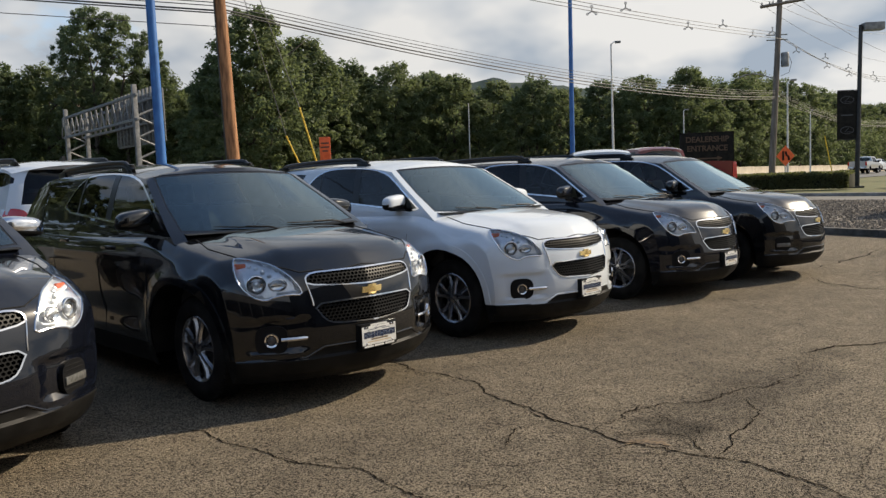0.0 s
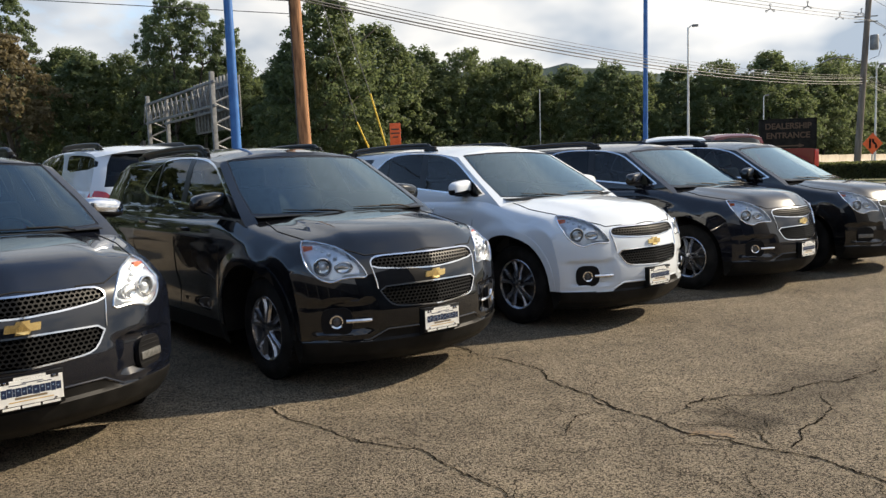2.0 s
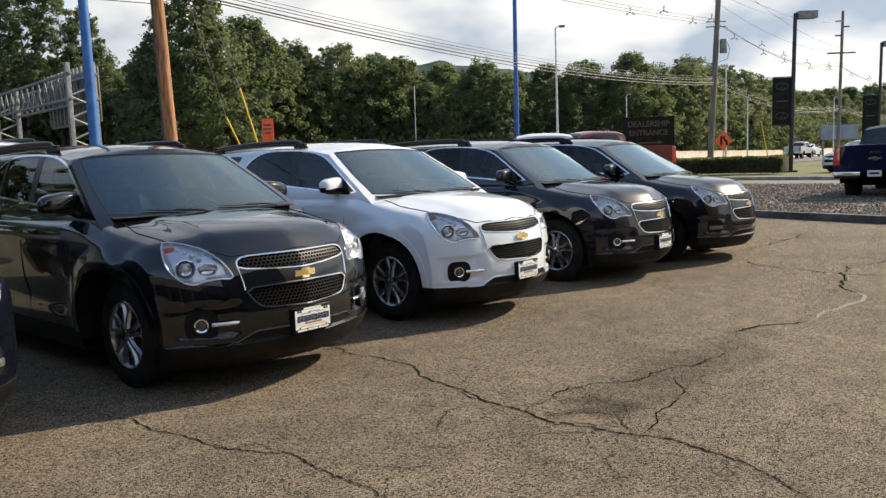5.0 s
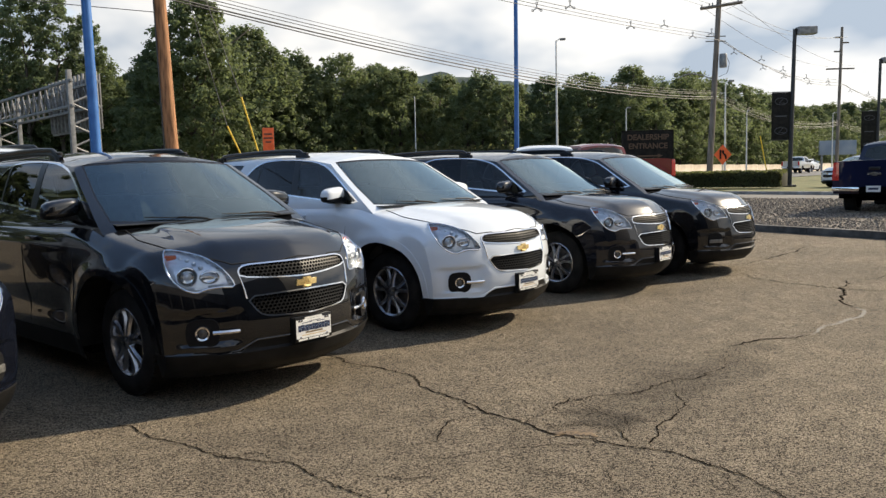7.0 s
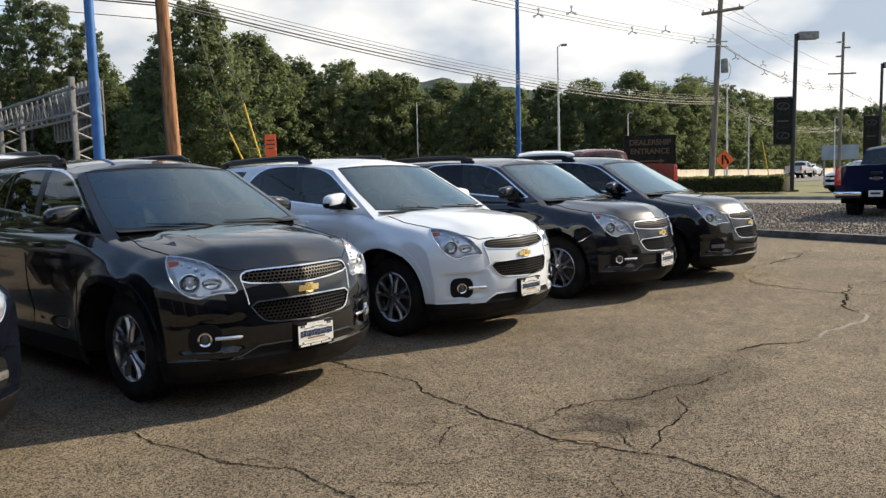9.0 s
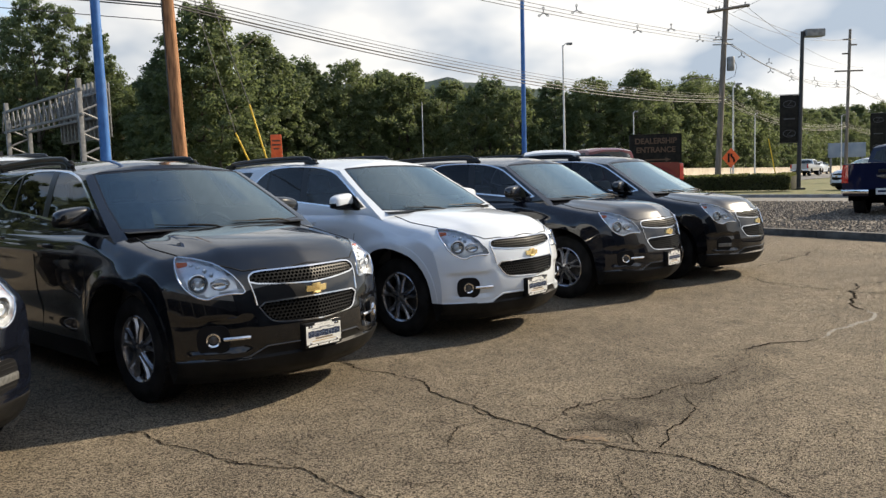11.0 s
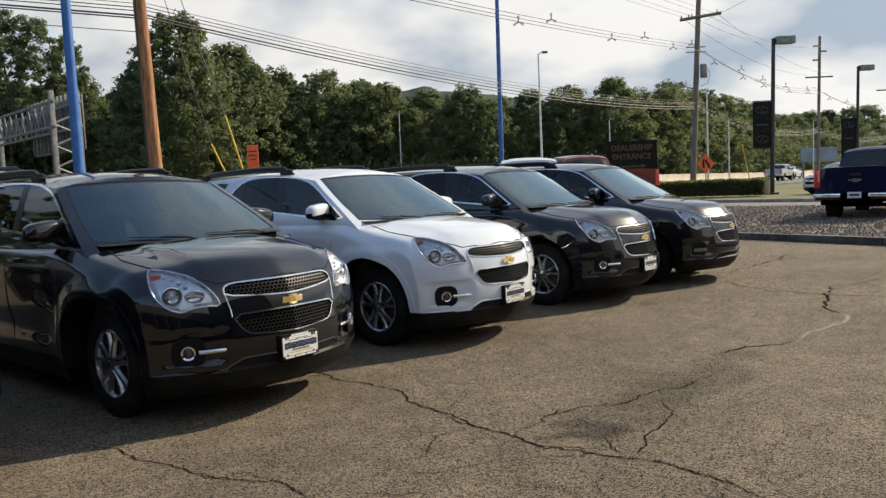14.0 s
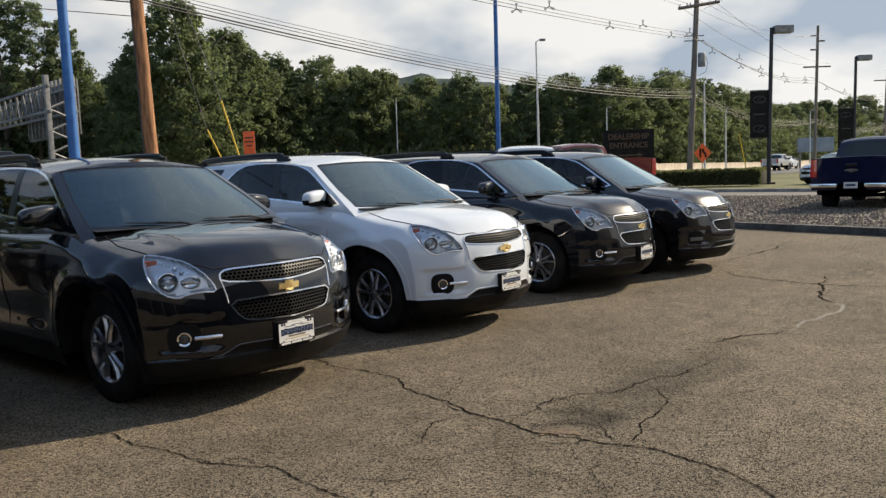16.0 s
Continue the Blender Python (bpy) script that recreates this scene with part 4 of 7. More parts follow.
def build_plate(m, x, z, label, tilt=0.0):
    """A dealer's card in a black frame on the front bumper; the name on it is a plain blue bar."""
    base = thing("dealer_plate", m @ pose(x, 0, z, 0, tilt, 0) @ Matrix.Diagonal((1.0, 0.94, 0.94, 1)), label, "licence plate", "dealer plates")
    bm = bmesh.new()
    add_box(bm, (-0.06, -0.165, -0.095), (-0.002, 0.165, 0.085), 0.012)
    part("bracket", bm, CLADDING, base)
    bm = bmesh.new()
    add_box(bm, (0.0, -0.160, -0.088), (0.010, 0.160, 0.088), 0.006)
    part("plate_frame", bm, GLOSS_BLACK, base, "black plastic frame with white lettering bars")
    bm = bmesh.new()
    add_box(bm, (0.0095, -0.153, -0.064), (0.012, 0.153, 0.066), 0.002, 1)
    part("card", bm, PLATE_WHITE, base)
    bars = [(-0.075, 0.075, -0.032, -0.021, INK_BROWN), (-0.105, 0.105, -0.046, -0.041, INK_GOLD), (-0.10, -0.02, 0.040, 0.044, PLATE_INK), (-0.04, 0.06, 0.047, 0.051, PLATE_INK), (0.03, 0.10, 0.038, 0.042, PLATE_INK)]
    y = -0.136                                       # the large name: one block for each letter, dark over a paler edge
    for k, w in enumerate((0.024, 0.024, 0.012, 0.025, 0.024, 0.022, 0.032, 0.025, 0.023, 0.022, 0.024)):
        bars.append((y, y + w, -0.014 - 0.003 * (k % 3 == 0), 0.027 + 0.003 * (k % 4 == 1), PLATE_INK))
        bars.append((y + 0.3 * w, y + 0.62 * w, 0.002 + 0.008 * (k % 2), 0.009 + 0.008 * (k % 2), INK_PALE))
        y += w + 0.0022
    for k, (y0, y1, z0, z1, mat) in enumerate(bars):
        bm = bmesh.new()
        up = 0.0005 if mat == INK_PALE else 0.0
        add_box(bm, (0.0112, y0, z0), (0.0128 + up, y1, z1))
        part("printed_bar", bm, mat, base, smooth=False)
    for y0, y1, z0 in ((-0.135, -0.055, -0.074), (-0.045, 0.04, -0.074), (0.05, 0.135, -0.074), (-0.075, 0.075, 0.074)):
        bm = bmesh.new()
        add_box(bm, (0.0092, y0, z0 - 0.0065), (0.0112, y1, z0 + 0.0065))
        part("frame_lettering", bm, PLATE_WHITE, base, smooth=False)
    for y in (-0.115, 0.115):                        # dark notches round the bolts
        bm = bmesh.new()
        add_box(bm, (0.0092, y - 0.020, 0.050), (0.0130, y + 0.020, 0.066), 0.002, 1)
        part("notch", bm, GLOSS_BLACK, base)
    for y in (-0.115, 0.115):
        for z1 in (-0.056, 0.058):
            bm = bmesh.new()
            add_lathe(bm, [(0.001, 0.016), (0.006, 0.015), (0.008, 0.012)], 10, Matrix.Translation((0, y, z1)) @ Matrix.Rotation(radians(-90), 4, "Z"))
            part("screw", bm, CHROME, base)
    return base


def repaint(car, swap):
    """Gives a copy its own paint: meshes in the first material are copied with the second."""
    for o in car.children_recursive:
        if o.type == "MESH" and o.data.materials and o.data.materials[0] in swap:
            o.data = o.data.copy()
            o.data.materials[0] = swap[o.data.materials[0]]


# ---- materials of the place ----
def asphalt_material():
    m = material("worn_asphalt", (0.1, 0.1, 0.1), 0.85)
    nt = m.node_tree
    b = nt.nodes["Principled BSDF"]
    co = nt.nodes.new("ShaderNodeTexCoord")

    def tex(kind, scale, detail=3.0):
        n = nt.nodes.new(kind)
        n.inputs["Scale"].default_value = scale
        if "Detail" in n.inputs:
            n.inputs["Detail"].default_value = detail
        nt.links.new(co.outputs["Object"], n.inputs["Vector"])
        return n

    def ramp(src, stops):
        r = nt.nodes.new("ShaderNodeValToRGB")
        while len(r.color_ramp.elements) < len(stops):
            r.color_ramp.elements.new(0.5)
        for e, (p, c) in zip(r.color_ramp.elements, stops):
            e.position, e.color = p, (*c, 1)
        nt.links.new(src, r.inputs[0])
        return r
    stones = tex("ShaderNodeTexVoronoi", 135)
    pick = nt.nodes.new("ShaderNodeSeparateColor")
    nt.links.new(stones.outputs["Color"], pick.inputs[0])
    stone_col = ramp(pick.outputs[0], [(0.0, (0.027, 0.0230, 0.0172)), (0.42, (0.060, 0.0507, 0.0380)), (0.78, (0.140, 0.118, 0.089)), (0.89, (0.33, 0.279, 0.211)), (1.0, (0.64, 0.548, 0.417))])
    gaps = ramp(stones.outputs["Distance"], [(0.0, (1, 1, 1)), (0.45, (1, 1, 1)), (0.75, (0.48, 0.468, 0.448))])
    big = tex("ShaderNodeTexNoise", 0.55, 6.0)
    big_col = ramp(big.outputs["Fac"], [(0.3, (0.76, 0.75, 0.74)), (0.5, (1.0, 0.99, 0.97)), (0.72, (1.20, 1.18, 1.13))])
    mid = tex("ShaderNodeTexNoise", 4.0, 2.0)
    mid_col = ramp(mid.outputs["Fac"], [(0.3, (0.74, 0.73, 0.71)), (0.7, (1.26, 1.25, 1.23))])
    # dark oily stain with a ragged edge, where the surface breaks up
    far = nt.nodes.new("ShaderNodeVectorMath"); far.operation = "DISTANCE"; far.inputs[1].default_value = (0.95, 4.35, 0.0)
    nt.links.new(co.outputs["Object"], far.inputs[0])
    ragged = nt.nodes.new("ShaderNodeMath"); ragged.operation = "MULTIPLY_ADD"; ragged.inputs[1].default_value = 1.6
    rag = tex("ShaderNodeTexNoise", 2.2, 6.0)
    nt.links.new(rag.outputs["Fac"], ragged.inputs[0])
    nt.links.new(far.outputs["Value"], ragged.inputs[2])
    stain = ramp(ragged.outputs[0], [(0.0, (0.50, 0.50, 0.51)), (0.78, (0.64, 0.64, 0.64)), (1.0, (1.0, 1.0, 1.0))])
    # crumbled dark band along the branching crack
    band = nt.nodes.new("ShaderNodeMapping"); band.vector_type = "TEXTURE"
    band.inputs["Location"].default_value = (1.65, 5.15, 0.0)
    band.inputs["Rotation"].default_value = (0.0, 0.0, radians(46))
    band.inputs["Scale"].default_value = (1.55, 0.34, 1.0)
    nt.links.new(co.outputs["Object"], band.inputs["Vector"])
    reach = nt.nodes.new("ShaderNodeVectorMath"); reach.operation = "LENGTH"
    nt.links.new(band.outputs[0], reach.inputs[0])
    frayed = nt.nodes.new("ShaderNodeMath"); frayed.operation = "MULTIPLY_ADD"; frayed.inputs[1].default_value = 1.3
    nt.links.new(rag.outputs["Fac"], frayed.inputs[0])
    nt.links.new(reach.outputs["Value"], frayed.inputs[2])
    crumbled = ramp(frayed.outputs[0], [(0.0, (0.58, 0.58, 0.59)), (0.80, (0.74, 0.74, 0.74)), (1.0, (1.0, 1.0, 1.0))])
    halved = nt.nodes.new("ShaderNodeMath"); halved.operation = "MULTIPLY"; halved.inputs[1].default_value = 0.62
    nt.links.new(frayed.outputs[0], halved.inputs[0])
    nt.links.new(halved.outputs[0], crumbled.inputs[0])
    last = stone_col
    for fac, nxt in ((1.0, gaps), (1.0, big_col), (0.5, mid_col), (1.0, stain), (1.0, crumbled)):
        mx = nt.nodes.new("ShaderNodeMixRGB")
        mx.blend_type = "MULTIPLY"
        mx.inputs[0].default_value = fac
        nt.links.new(last.outputs[0], mx.inputs[1])
        nt.links.new(nxt.outputs[0], mx.inputs[2])
        last = mx
    nt.links.new(last.outputs[0], b.inputs["Base Color"])
    bp = nt.nodes.new("ShaderNodeBump")
    bp.inputs["Strength"].default_value, bp.inputs["Distance"].default_value = 1.0, 0.009
    inv = nt.nodes.new("ShaderNodeMath"); inv.operation = "SUBTRACT"; inv.inputs[0].default_value = 1.0
    nt.links.new(stones.outputs["Distance"], inv.inputs[1])
    nt.links.new(inv.outputs[0], bp.inputs["Height"])
    bp2 = nt.nodes.new("ShaderNodeBump")
    bp2.inputs["Strength"].default_value, bp2.inputs["Distance"].default_value = 0.5, 0.03
    nt.links.new(mid.outputs["Fac"], bp2.inputs["Height"])
    nt.links.new(bp.outputs[0], bp2.inputs["Normal"])
    nt.links.new(bp2.outputs[0], b.inputs["Normal"])
    b.inputs["Specular IOR Level"].default_value = 0.18
    return m


def leaf_material(name, dark, light, through_col):
    """Leaves: colour from one piece to the next and in broad patches, some light passing through."""
    m = bpy.data.materials.new(name)
    m.use_nodes = True
    nt = m.node_tree
    b = nt.nodes["Principled BSDF"]
    geo = nt.nodes.new("ShaderNodeNewGeometry")
    co = nt.nodes.new("ShaderNodeTexCoord")
    n = nt.nodes.new("ShaderNodeTexNoise")
    n.inputs["Scale"].default_value = 0.45
    nt.links.new(co.outputs["Object"], n.inputs["Vector"])
    info = nt.nodes.new("ShaderNodeObjectInfo")
    ad = nt.nodes.new("ShaderNodeMath"); ad.operation = "ADD"
    soft = nt.nodes.new("ShaderNodeMath"); soft.operation = "MULTIPLY_ADD"; soft.inputs[1].default_value = 0.5; soft.inputs[2].default_value = 0.25
    nt.links.new(geo.outputs["Random Per Island"], soft.inputs[0])
    nt.links.new(soft.outputs[0], ad.inputs[0])
    nt.links.new(n.outputs["Fac"], ad.inputs[1])
    ad2 = nt.nodes.new("ShaderNodeMath"); ad2.operation = "MULTIPLY_ADD"; ad2.inputs[1].default_value = 0.6
    nt.links.new(info.outputs["Random"], ad2.inputs[0])
    nt.links.new(ad.outputs[0], ad2.inputs[2])
    r = nt.nodes.new("ShaderNodeValToRGB")
    r.color_ramp.elements[0].position, r.color_ramp.elements[0].color = 0.25, (*dark, 1)
    r.color_ramp.elements[1].position, r.color_ramp.elements[1].color = 1.0, (*light, 1)
    half = nt.nodes.new("ShaderNodeMath"); half.operation = "MULTIPLY"; half.inputs[1].default_value = 0.5
    nt.links.new(ad2.outputs[0], half.inputs[0])
    nt.links.new(half.outputs[0], r.inputs[0])
    nt.links.new(r.outputs[0], b.inputs["Base Color"])
    b.inputs["Roughness"].default_value = 0.6
    b.inputs["Specular IOR Level"].default_value = 0.25
    tr = nt.nodes.new("ShaderNodeBsdfTranslucent")
    tr.inputs[0].default_value = (*through_col, 1)
    mx = nt.nodes.new("ShaderNodeMixShader")
    mx.inputs[0].default_value = 0.48
    nt.links.new(b.outputs[0], mx.inputs[1])
    nt.links.new(tr.outputs[0], mx.inputs[2])
    nt.links.new(mx.outputs[0], nt.nodes["Material Output"].inputs[0])
    return m


ASPHALT = asphalt_material()
CRACK = noise_colour(material("open_crack", (0.008, 0.007, 0.006), 1.0, spec=0.0), (0.004, 0.0035, 0.003), (0.030, 0.025, 0.019), 45)
SAND = noise_colour(material("drifted_sand", (0.2, 0.14, 0.08), 0.95), (0.085, 0.064, 0.042), (0.24, 0.165, 0.09), 60)
FILLED = noise_colour(material("pale_crack_fill", (0.3, 0.28, 0.24), 0.9), (0.13, 0.118, 0.098), (0.27, 0.245, 0.20), 40)
RUSTY = noise_colour(material("brown_patch", (0.2, 0.14, 0.08), 0.9), (0.050, 0.040, 0.028), (0.19, 0.135, 0.085), 60)
CONCRETE = noise_colour(material("concrete", (0.3, 0.29, 0.27), 0.85), (0.22, 0.21, 0.19), (0.36, 0.34, 0.31), 3, bump=0.3, bump_scale=60)
KERB = noise_colour(material("stained_kerb", (0.10, 0.095, 0.085), 0.85), (0.05, 0.047, 0.042), (0.14, 0.13, 0.115), 4, bump=0.4, bump_scale=50)
BARRIER = noise_colour(material("cream_barrier_concrete", (0.5, 0.44, 0.34), 0.85), (0.50, 0.41, 0.29), (0.66, 0.56, 0.42), 0.8)
ROADWAY = noise_colour(material("roadway", (0.12, 0.12, 0.12), 0.8), (0.09, 0.09, 0.09), (0.15, 0.148, 0.142), 0.6)
LANE = noise_colour(material("pale_lane", (0.2, 0.19, 0.17), 0.85), (0.125, 0.115, 0.10), (0.175, 0.16, 0.138), 0.9)
GRASS = noise_colour(material("dry_grass", (0.12, 0.13, 0.04), 0.9), (0.070, 0.090, 0.022), (0.155, 0.135, 0.045), 1.2, bump=0.5, bump_scale=40)
GRAVEL = noise_colour(material("gravel_bed", (0.2, 0.18, 0.15), 0.9), (0.095, 0.080, 0.062), (0.21, 0.175, 0.133), 14, bump=0.8, bump_scale=30)
EARTH = noise_colour(material("forest_floor", (0.03, 0.03, 0.015), 0.95), (0.018, 0.020, 0.010), (0.045, 0.042, 0.022), 1)
WOOD_POLE = noise_colour(material("brown_pole_wood", (0.25, 0.12, 0.05), 0.85), (0.11, 0.050, 0.022), (0.40, 0.195, 0.088), 20, lo=0.3, hi=0.6, bump=0.8, bump_scale=40, along=0.10)
GREY_POLE = noise_colour(material("weathered_pole_wood", (0.2, 0.17, 0.14), 0.9), (0.13, 0.11, 0.09), (0.24, 0.20, 0.165), 10, bump=0.5, bump_scale=40, along=0.08)
BLUE_PAINT = noise_colour(material("blue_pole_paint", (0.05, 0.20, 0.55), 0.45), (0.022, 0.11, 0.34), (0.04, 0.155, 0.43), 4)
BLACK_PAINT = noise_colour(material("black_pole_paint", (0.012, 0.012, 0.013), 0.45), (0.010, 0.010, 0.011), (0.022, 0.022, 0.022), 5)
GALV = noise_colour(material("galvanised_steel", (0.5, 0.5, 0.48), 0.5, 0.05), (0.62, 0.60, 0.56), (0.76, 0.74, 0.69), 6)
GALV_DULL = noise_colour(material("dull_galvanised_steel", (0.28, 0.28, 0.28), 0.6, 0.2), (0.17, 0.17, 0.17), (0.28, 0.28, 0.27), 5)
CABLE = material("grey_cable_sheath", (0.085, 0.083, 0.08), 0.6, spec=0.3)
ORANGE = noise_colour(material("orange_sign_sheet", (0.90, 0.14, 0.03), 0.5), (0.80, 0.11, 0.02), (0.95, 0.16, 0.035), 5)
YELLOW = material("yellow_guard_plastic", (0.75, 0.50, 0.03), 0.5)
SIGN_BLACK = noise_colour(material("black_sign_board", (0.015, 0.014, 0.012), 0.8, spec=0.15), (0.010, 0.010, 0.009), (0.022, 0.020, 0.017), 4)
SIGN_TAN = material("tan_sign_letters", (0.115, 0.078, 0.055), 0.8, spec=0.1)
SIGN_GREY = material("grey_banner_print", (0.085, 0.085, 0.09), 0.7, spec=0.2)
BILL_BLUE = noise_colour(material("pale_blue_board", (0.30, 0.38, 0.50), 0.5), (0.17, 0.22, 0.28), (0.30, 0.34, 0.38), 0.4)
BARK = noise_colour(material("tree_bark", (0.08, 0.065, 0.05), 0.9), (0.05, 0.042, 0.032), (0.11, 0.09, 0.07), 5, bump=0.6, bump_scale=20)
LEAF_A = leaf_material("broad_leaves", (0.053, 0.076, 0.038), (0.128, 0.152, 0.066), (0.20, 0.245, 0.100))
LEAF_B = leaf_material("dark_leaves", (0.054, 0.079, 0.044), (0.122, 0.152, 0.073), (0.19, 0.24, 0.108))
LEAF_W = leaf_material("drooping_brown_leaves", (0.09, 0.075, 0.042), (0.22, 0.185, 0.105), (0.22, 0.18, 0.09))
LEAF_H = leaf_material("hedge_leaves", (0.060, 0.064, 0.028), (0.180, 0.172, 0.075), (0.18, 0.20, 0.07))
# distance haze is mixed into these greens as a blue cast
HILL = noise_colour(material("haze_tinted_hillside", (0.03, 0.05, 0.025), 0.95), (0.030, 0.048, 0.044), (0.062, 0.090, 0.068), 0.14, detail=8, bump=1.0, bump_scale=0.5)


# ---- ground ----
def sheet(name, outline, z, mat, label, category="", kind="structure", parent=None):
    bm = bmesh.new()
    bm.faces.new([bm.verts.new((x, y, z if not callable(z) else z(x, y))) for x, y in outline])
    bmesh.ops.triangulate(bm, faces=bm.faces[:])
    ob = part(name, bm, mat, parent, smooth=False)
    return tagged(ob, label, category or name, kind=kind)


bm = bmesh.new()
bmesh.ops.create_grid(bm, x_segments=2, y_segments=2, size=900)
ground = tagged(part("ground", bm, ASPHALT), "worn grey-brown asphalt of the car lot with coarse grain", "ground", kind="structure")


def crack(points, width, mat=CRACK, seed=1, rough=0.035):
    """A ragged crack: control points, broken up by halving with sideways jitter, of uneven width."""
    rnd = random.Random(seed)
    pts = [Vector(p) for p in points]
    for it in range(4):
        nxt = [pts[0]]
        for a, b in zip(pts, pts[1:]):
            d = b - a
            side = Vector((-d.y, d.x))
            nxt += [(a + b) / 2 + side * rnd.uniform(-1, 1) * rough * (3.2 if it == 0 else 4.0), b]
        pts = nxt
    bm = bmesh.new()
    prev = None
    n = len(pts)
    for i, p in enumerate(pts):
        d = (pts[min(i + 1, n - 1)] - pts[max(i - 1, 0)]).normalized()
        side = Vector((-d.y, d.x))
        taper = min(1.0, 0.25 + 4 * min(i, n - 1 - i) / n)
        w = width * rnd.uniform(0.35, 0.95) * taper
        pair = [bm.verts.new((*(p + side * w * rnd.uniform(0.3, 0.7)), 0.004)), bm.verts.new((*(p - side * w * rnd.uniform(0.3, 0.7)), 0.004))]
        if prev:
            bm.faces.new((prev[0], prev[1], pair[1], pair[0]))
        prev = pair
    return part("crack", bm, mat, ground, smooth=False)


MAIN = [(-1.75, 6.75), (-1.45, 6.45), (-1.15, 6.3), (-0.89, 6.02), (-0.64, 5.71), (-0.38, 5.52), (-0.23, 5.35), (-0.2, 5.11), (-0.02, 4.89), (0.12, 4.69), (0.22, 4.48), (0.43, 4.29), (0.57, 4.09), (0.82, 3.94), (1.08, 3.8), (1.22, 3.62), (1.31, 3.5), (1.38, 3.35), (1.45, 3.1), (1.5, 2.6)]
crack(MAIN, 0.018, seed=2)
crack([(-2.75, 4.85), (-2.26, 4.59), (-1.85, 4.42), (-1.67, 4.21), (-1.41, 4.06), (-1.25, 3.94), (-0.99, 3.82), (-0.83, 3.79), (-0.7, 3.65), (-0.59, 3.54), (-0.48, 3.42), (-0.3, 3.2), (-0.1, 2.8)], 0.013, seed=3)
crack([(0.08, 4.72), (0.16, 4.56), (0.27, 4.46)], 0.014, seed=18)
crack([(0.22, 4.48), (0.09, 4.42), (-0.01, 4.35), (-0.05, 4.16), (-0.06, 4.02)], 0.011, seed=4)
crack([(-0.06, 4.02), (-0.21, 3.98), (-0.41, 3.90)], 0.008, seed=13)
crack([(-0.46, 3.61), (-0.35, 3.56), (-0.19, 3.53), (-0.08, 3.56)], 0.010, seed=16)
crack([(-0.6, 3.47), (-0.44, 3.43), (-0.33, 3.36)], 0.008, seed=19)
crack([(0.4, 4.36), (0.57, 4.22), (0.73, 4.24), (0.88, 4.2), (0.93, 3.98), (0.98, 3.85)], 0.009, seed=20)
# the run towards the kerb: worn, then filled, then open again
crack([(3.01, 6.37), (2.77, 6.26), (2.54, 6.26), (2.35, 6.13), (2.23, 6.03)], 0.028, seed=5)
crack([(4.0, 7.53), (3.93, 7.26), (3.67, 6.99), (3.35, 6.73), (3.01, 6.37)], 0.055, FILLED, seed=6)
crack([(4.82, 9.33), (4.69, 9.01), (4.39, 8.54), (4.11, 8.01), (3.97, 7.68), (3.99, 7.5)], 0.036, seed=7)
crack([(3.9, 10.19), (3.83, 9.63), (4.0, 9.22), (4.22, 8.95), (4.41, 8.67), (4.65, 8.51), (4.98, 8.33), (6.0, 8.0)], 0.036, seed=17)
crack([(5.8, 9.74), (5.3, 9.44), (4.99, 9.27), (4.85, 9.32)], 0.018, seed=21)
crack([(4.15, 10.95), (4.73, 11.48), (5.4, 12.24), (6.3, 13.37)], 0.032, seed=10)
crack([(2.32, 8.77), (2.51, 8.43)], 0.016, seed=22)
crack([(1.45, 4.88), (1.42, 4.7), (1.3, 4.37), (1.08, 4.0), (0.99, 3.88)], 0.013, seed=8)
crack([(2.23, 6.03), (1.98, 5.41), (1.65, 5.11), (1.29, 4.9), (0.94, 4.8), (0.64, 4.53), (0.43, 4.29)], 0.014, seed=9, rough=0.06)
crack([(0.56, 4.06), (0.65, 4.11), (0.74, 4.08), (0.79, 4.03)], 0.055, SAND, seed=23, rough=0.05)
crack([(0.82, 3.94), (0.48, 3.92), (0.15, 3.86), (-0.1, 3.78), (-0.3, 3.75)], 0.007, seed=11)
crack([(0.12, 4.69), (0.34, 4.74), (0.56, 4.66), (0.80, 4.60), (1.0, 4.35), (1.12, 4.05)], 0.008, seed=12, rough=0.06)
crack([(0.15, 3.86), (0.3, 3.65), (0.55, 3.5), (0.7, 3.3)], 0.007, seed=14)
crack([(-0.83, 3.79), (-0.95, 3.9), (-1.15, 3.86), (-1.25, 3.94)], 0.009, seed=15)
# net of hairline cracks round the main one
rnd = random.Random(23)
for k in range(46):
    cx, cy = rnd.gauss(0.75, 0.75), rnd.gauss(4.15, 0.50)
    a = rnd.uniform(0, 6.28)
    pts = [(cx, cy)]
    for j in range(rnd.randint(2, 4)):
        a += rnd.uniform(-0.7, 0.7)
        step = rnd.uniform(0.07, 0.17)
        pts.append((pts[-1][0] + step * math.cos(a), pts[-1][1] + step * math.sin(a)))
    if all(y > 2.6 for x, y in pts):
        crack(pts, rnd.uniform(0.003, 0.007), seed=100 + k, rough=0.06)
bm = bmesh.new()
rnd = random.Random(5)
bm.faces.new([bm.verts.new((0.66 + 0.14 * math.cos(t) * rnd.uniform(0.5, 1.2), 4.11 + 0.06 * math.sin(t) * rnd.uniform(0.5, 1.2), 0.003)) for t in [2 * math.pi * k / 18 for k in range(18)]])
part("worn_patch", bm, RUSTY, ground, smooth=False)

# kerbed gravel bed
K0, K1 = Vector((2.6, 23.5)), Vector((13.5, 4.05))
kd = (K1 - K0).normalized()
kn = Vector((-kd.y, kd.x))


def gravel_z(x, y):
    s = (Vector((x, y)) - K0).dot(kn)
    return 0.125 + 0.05 * smooth01(s / 2.5)


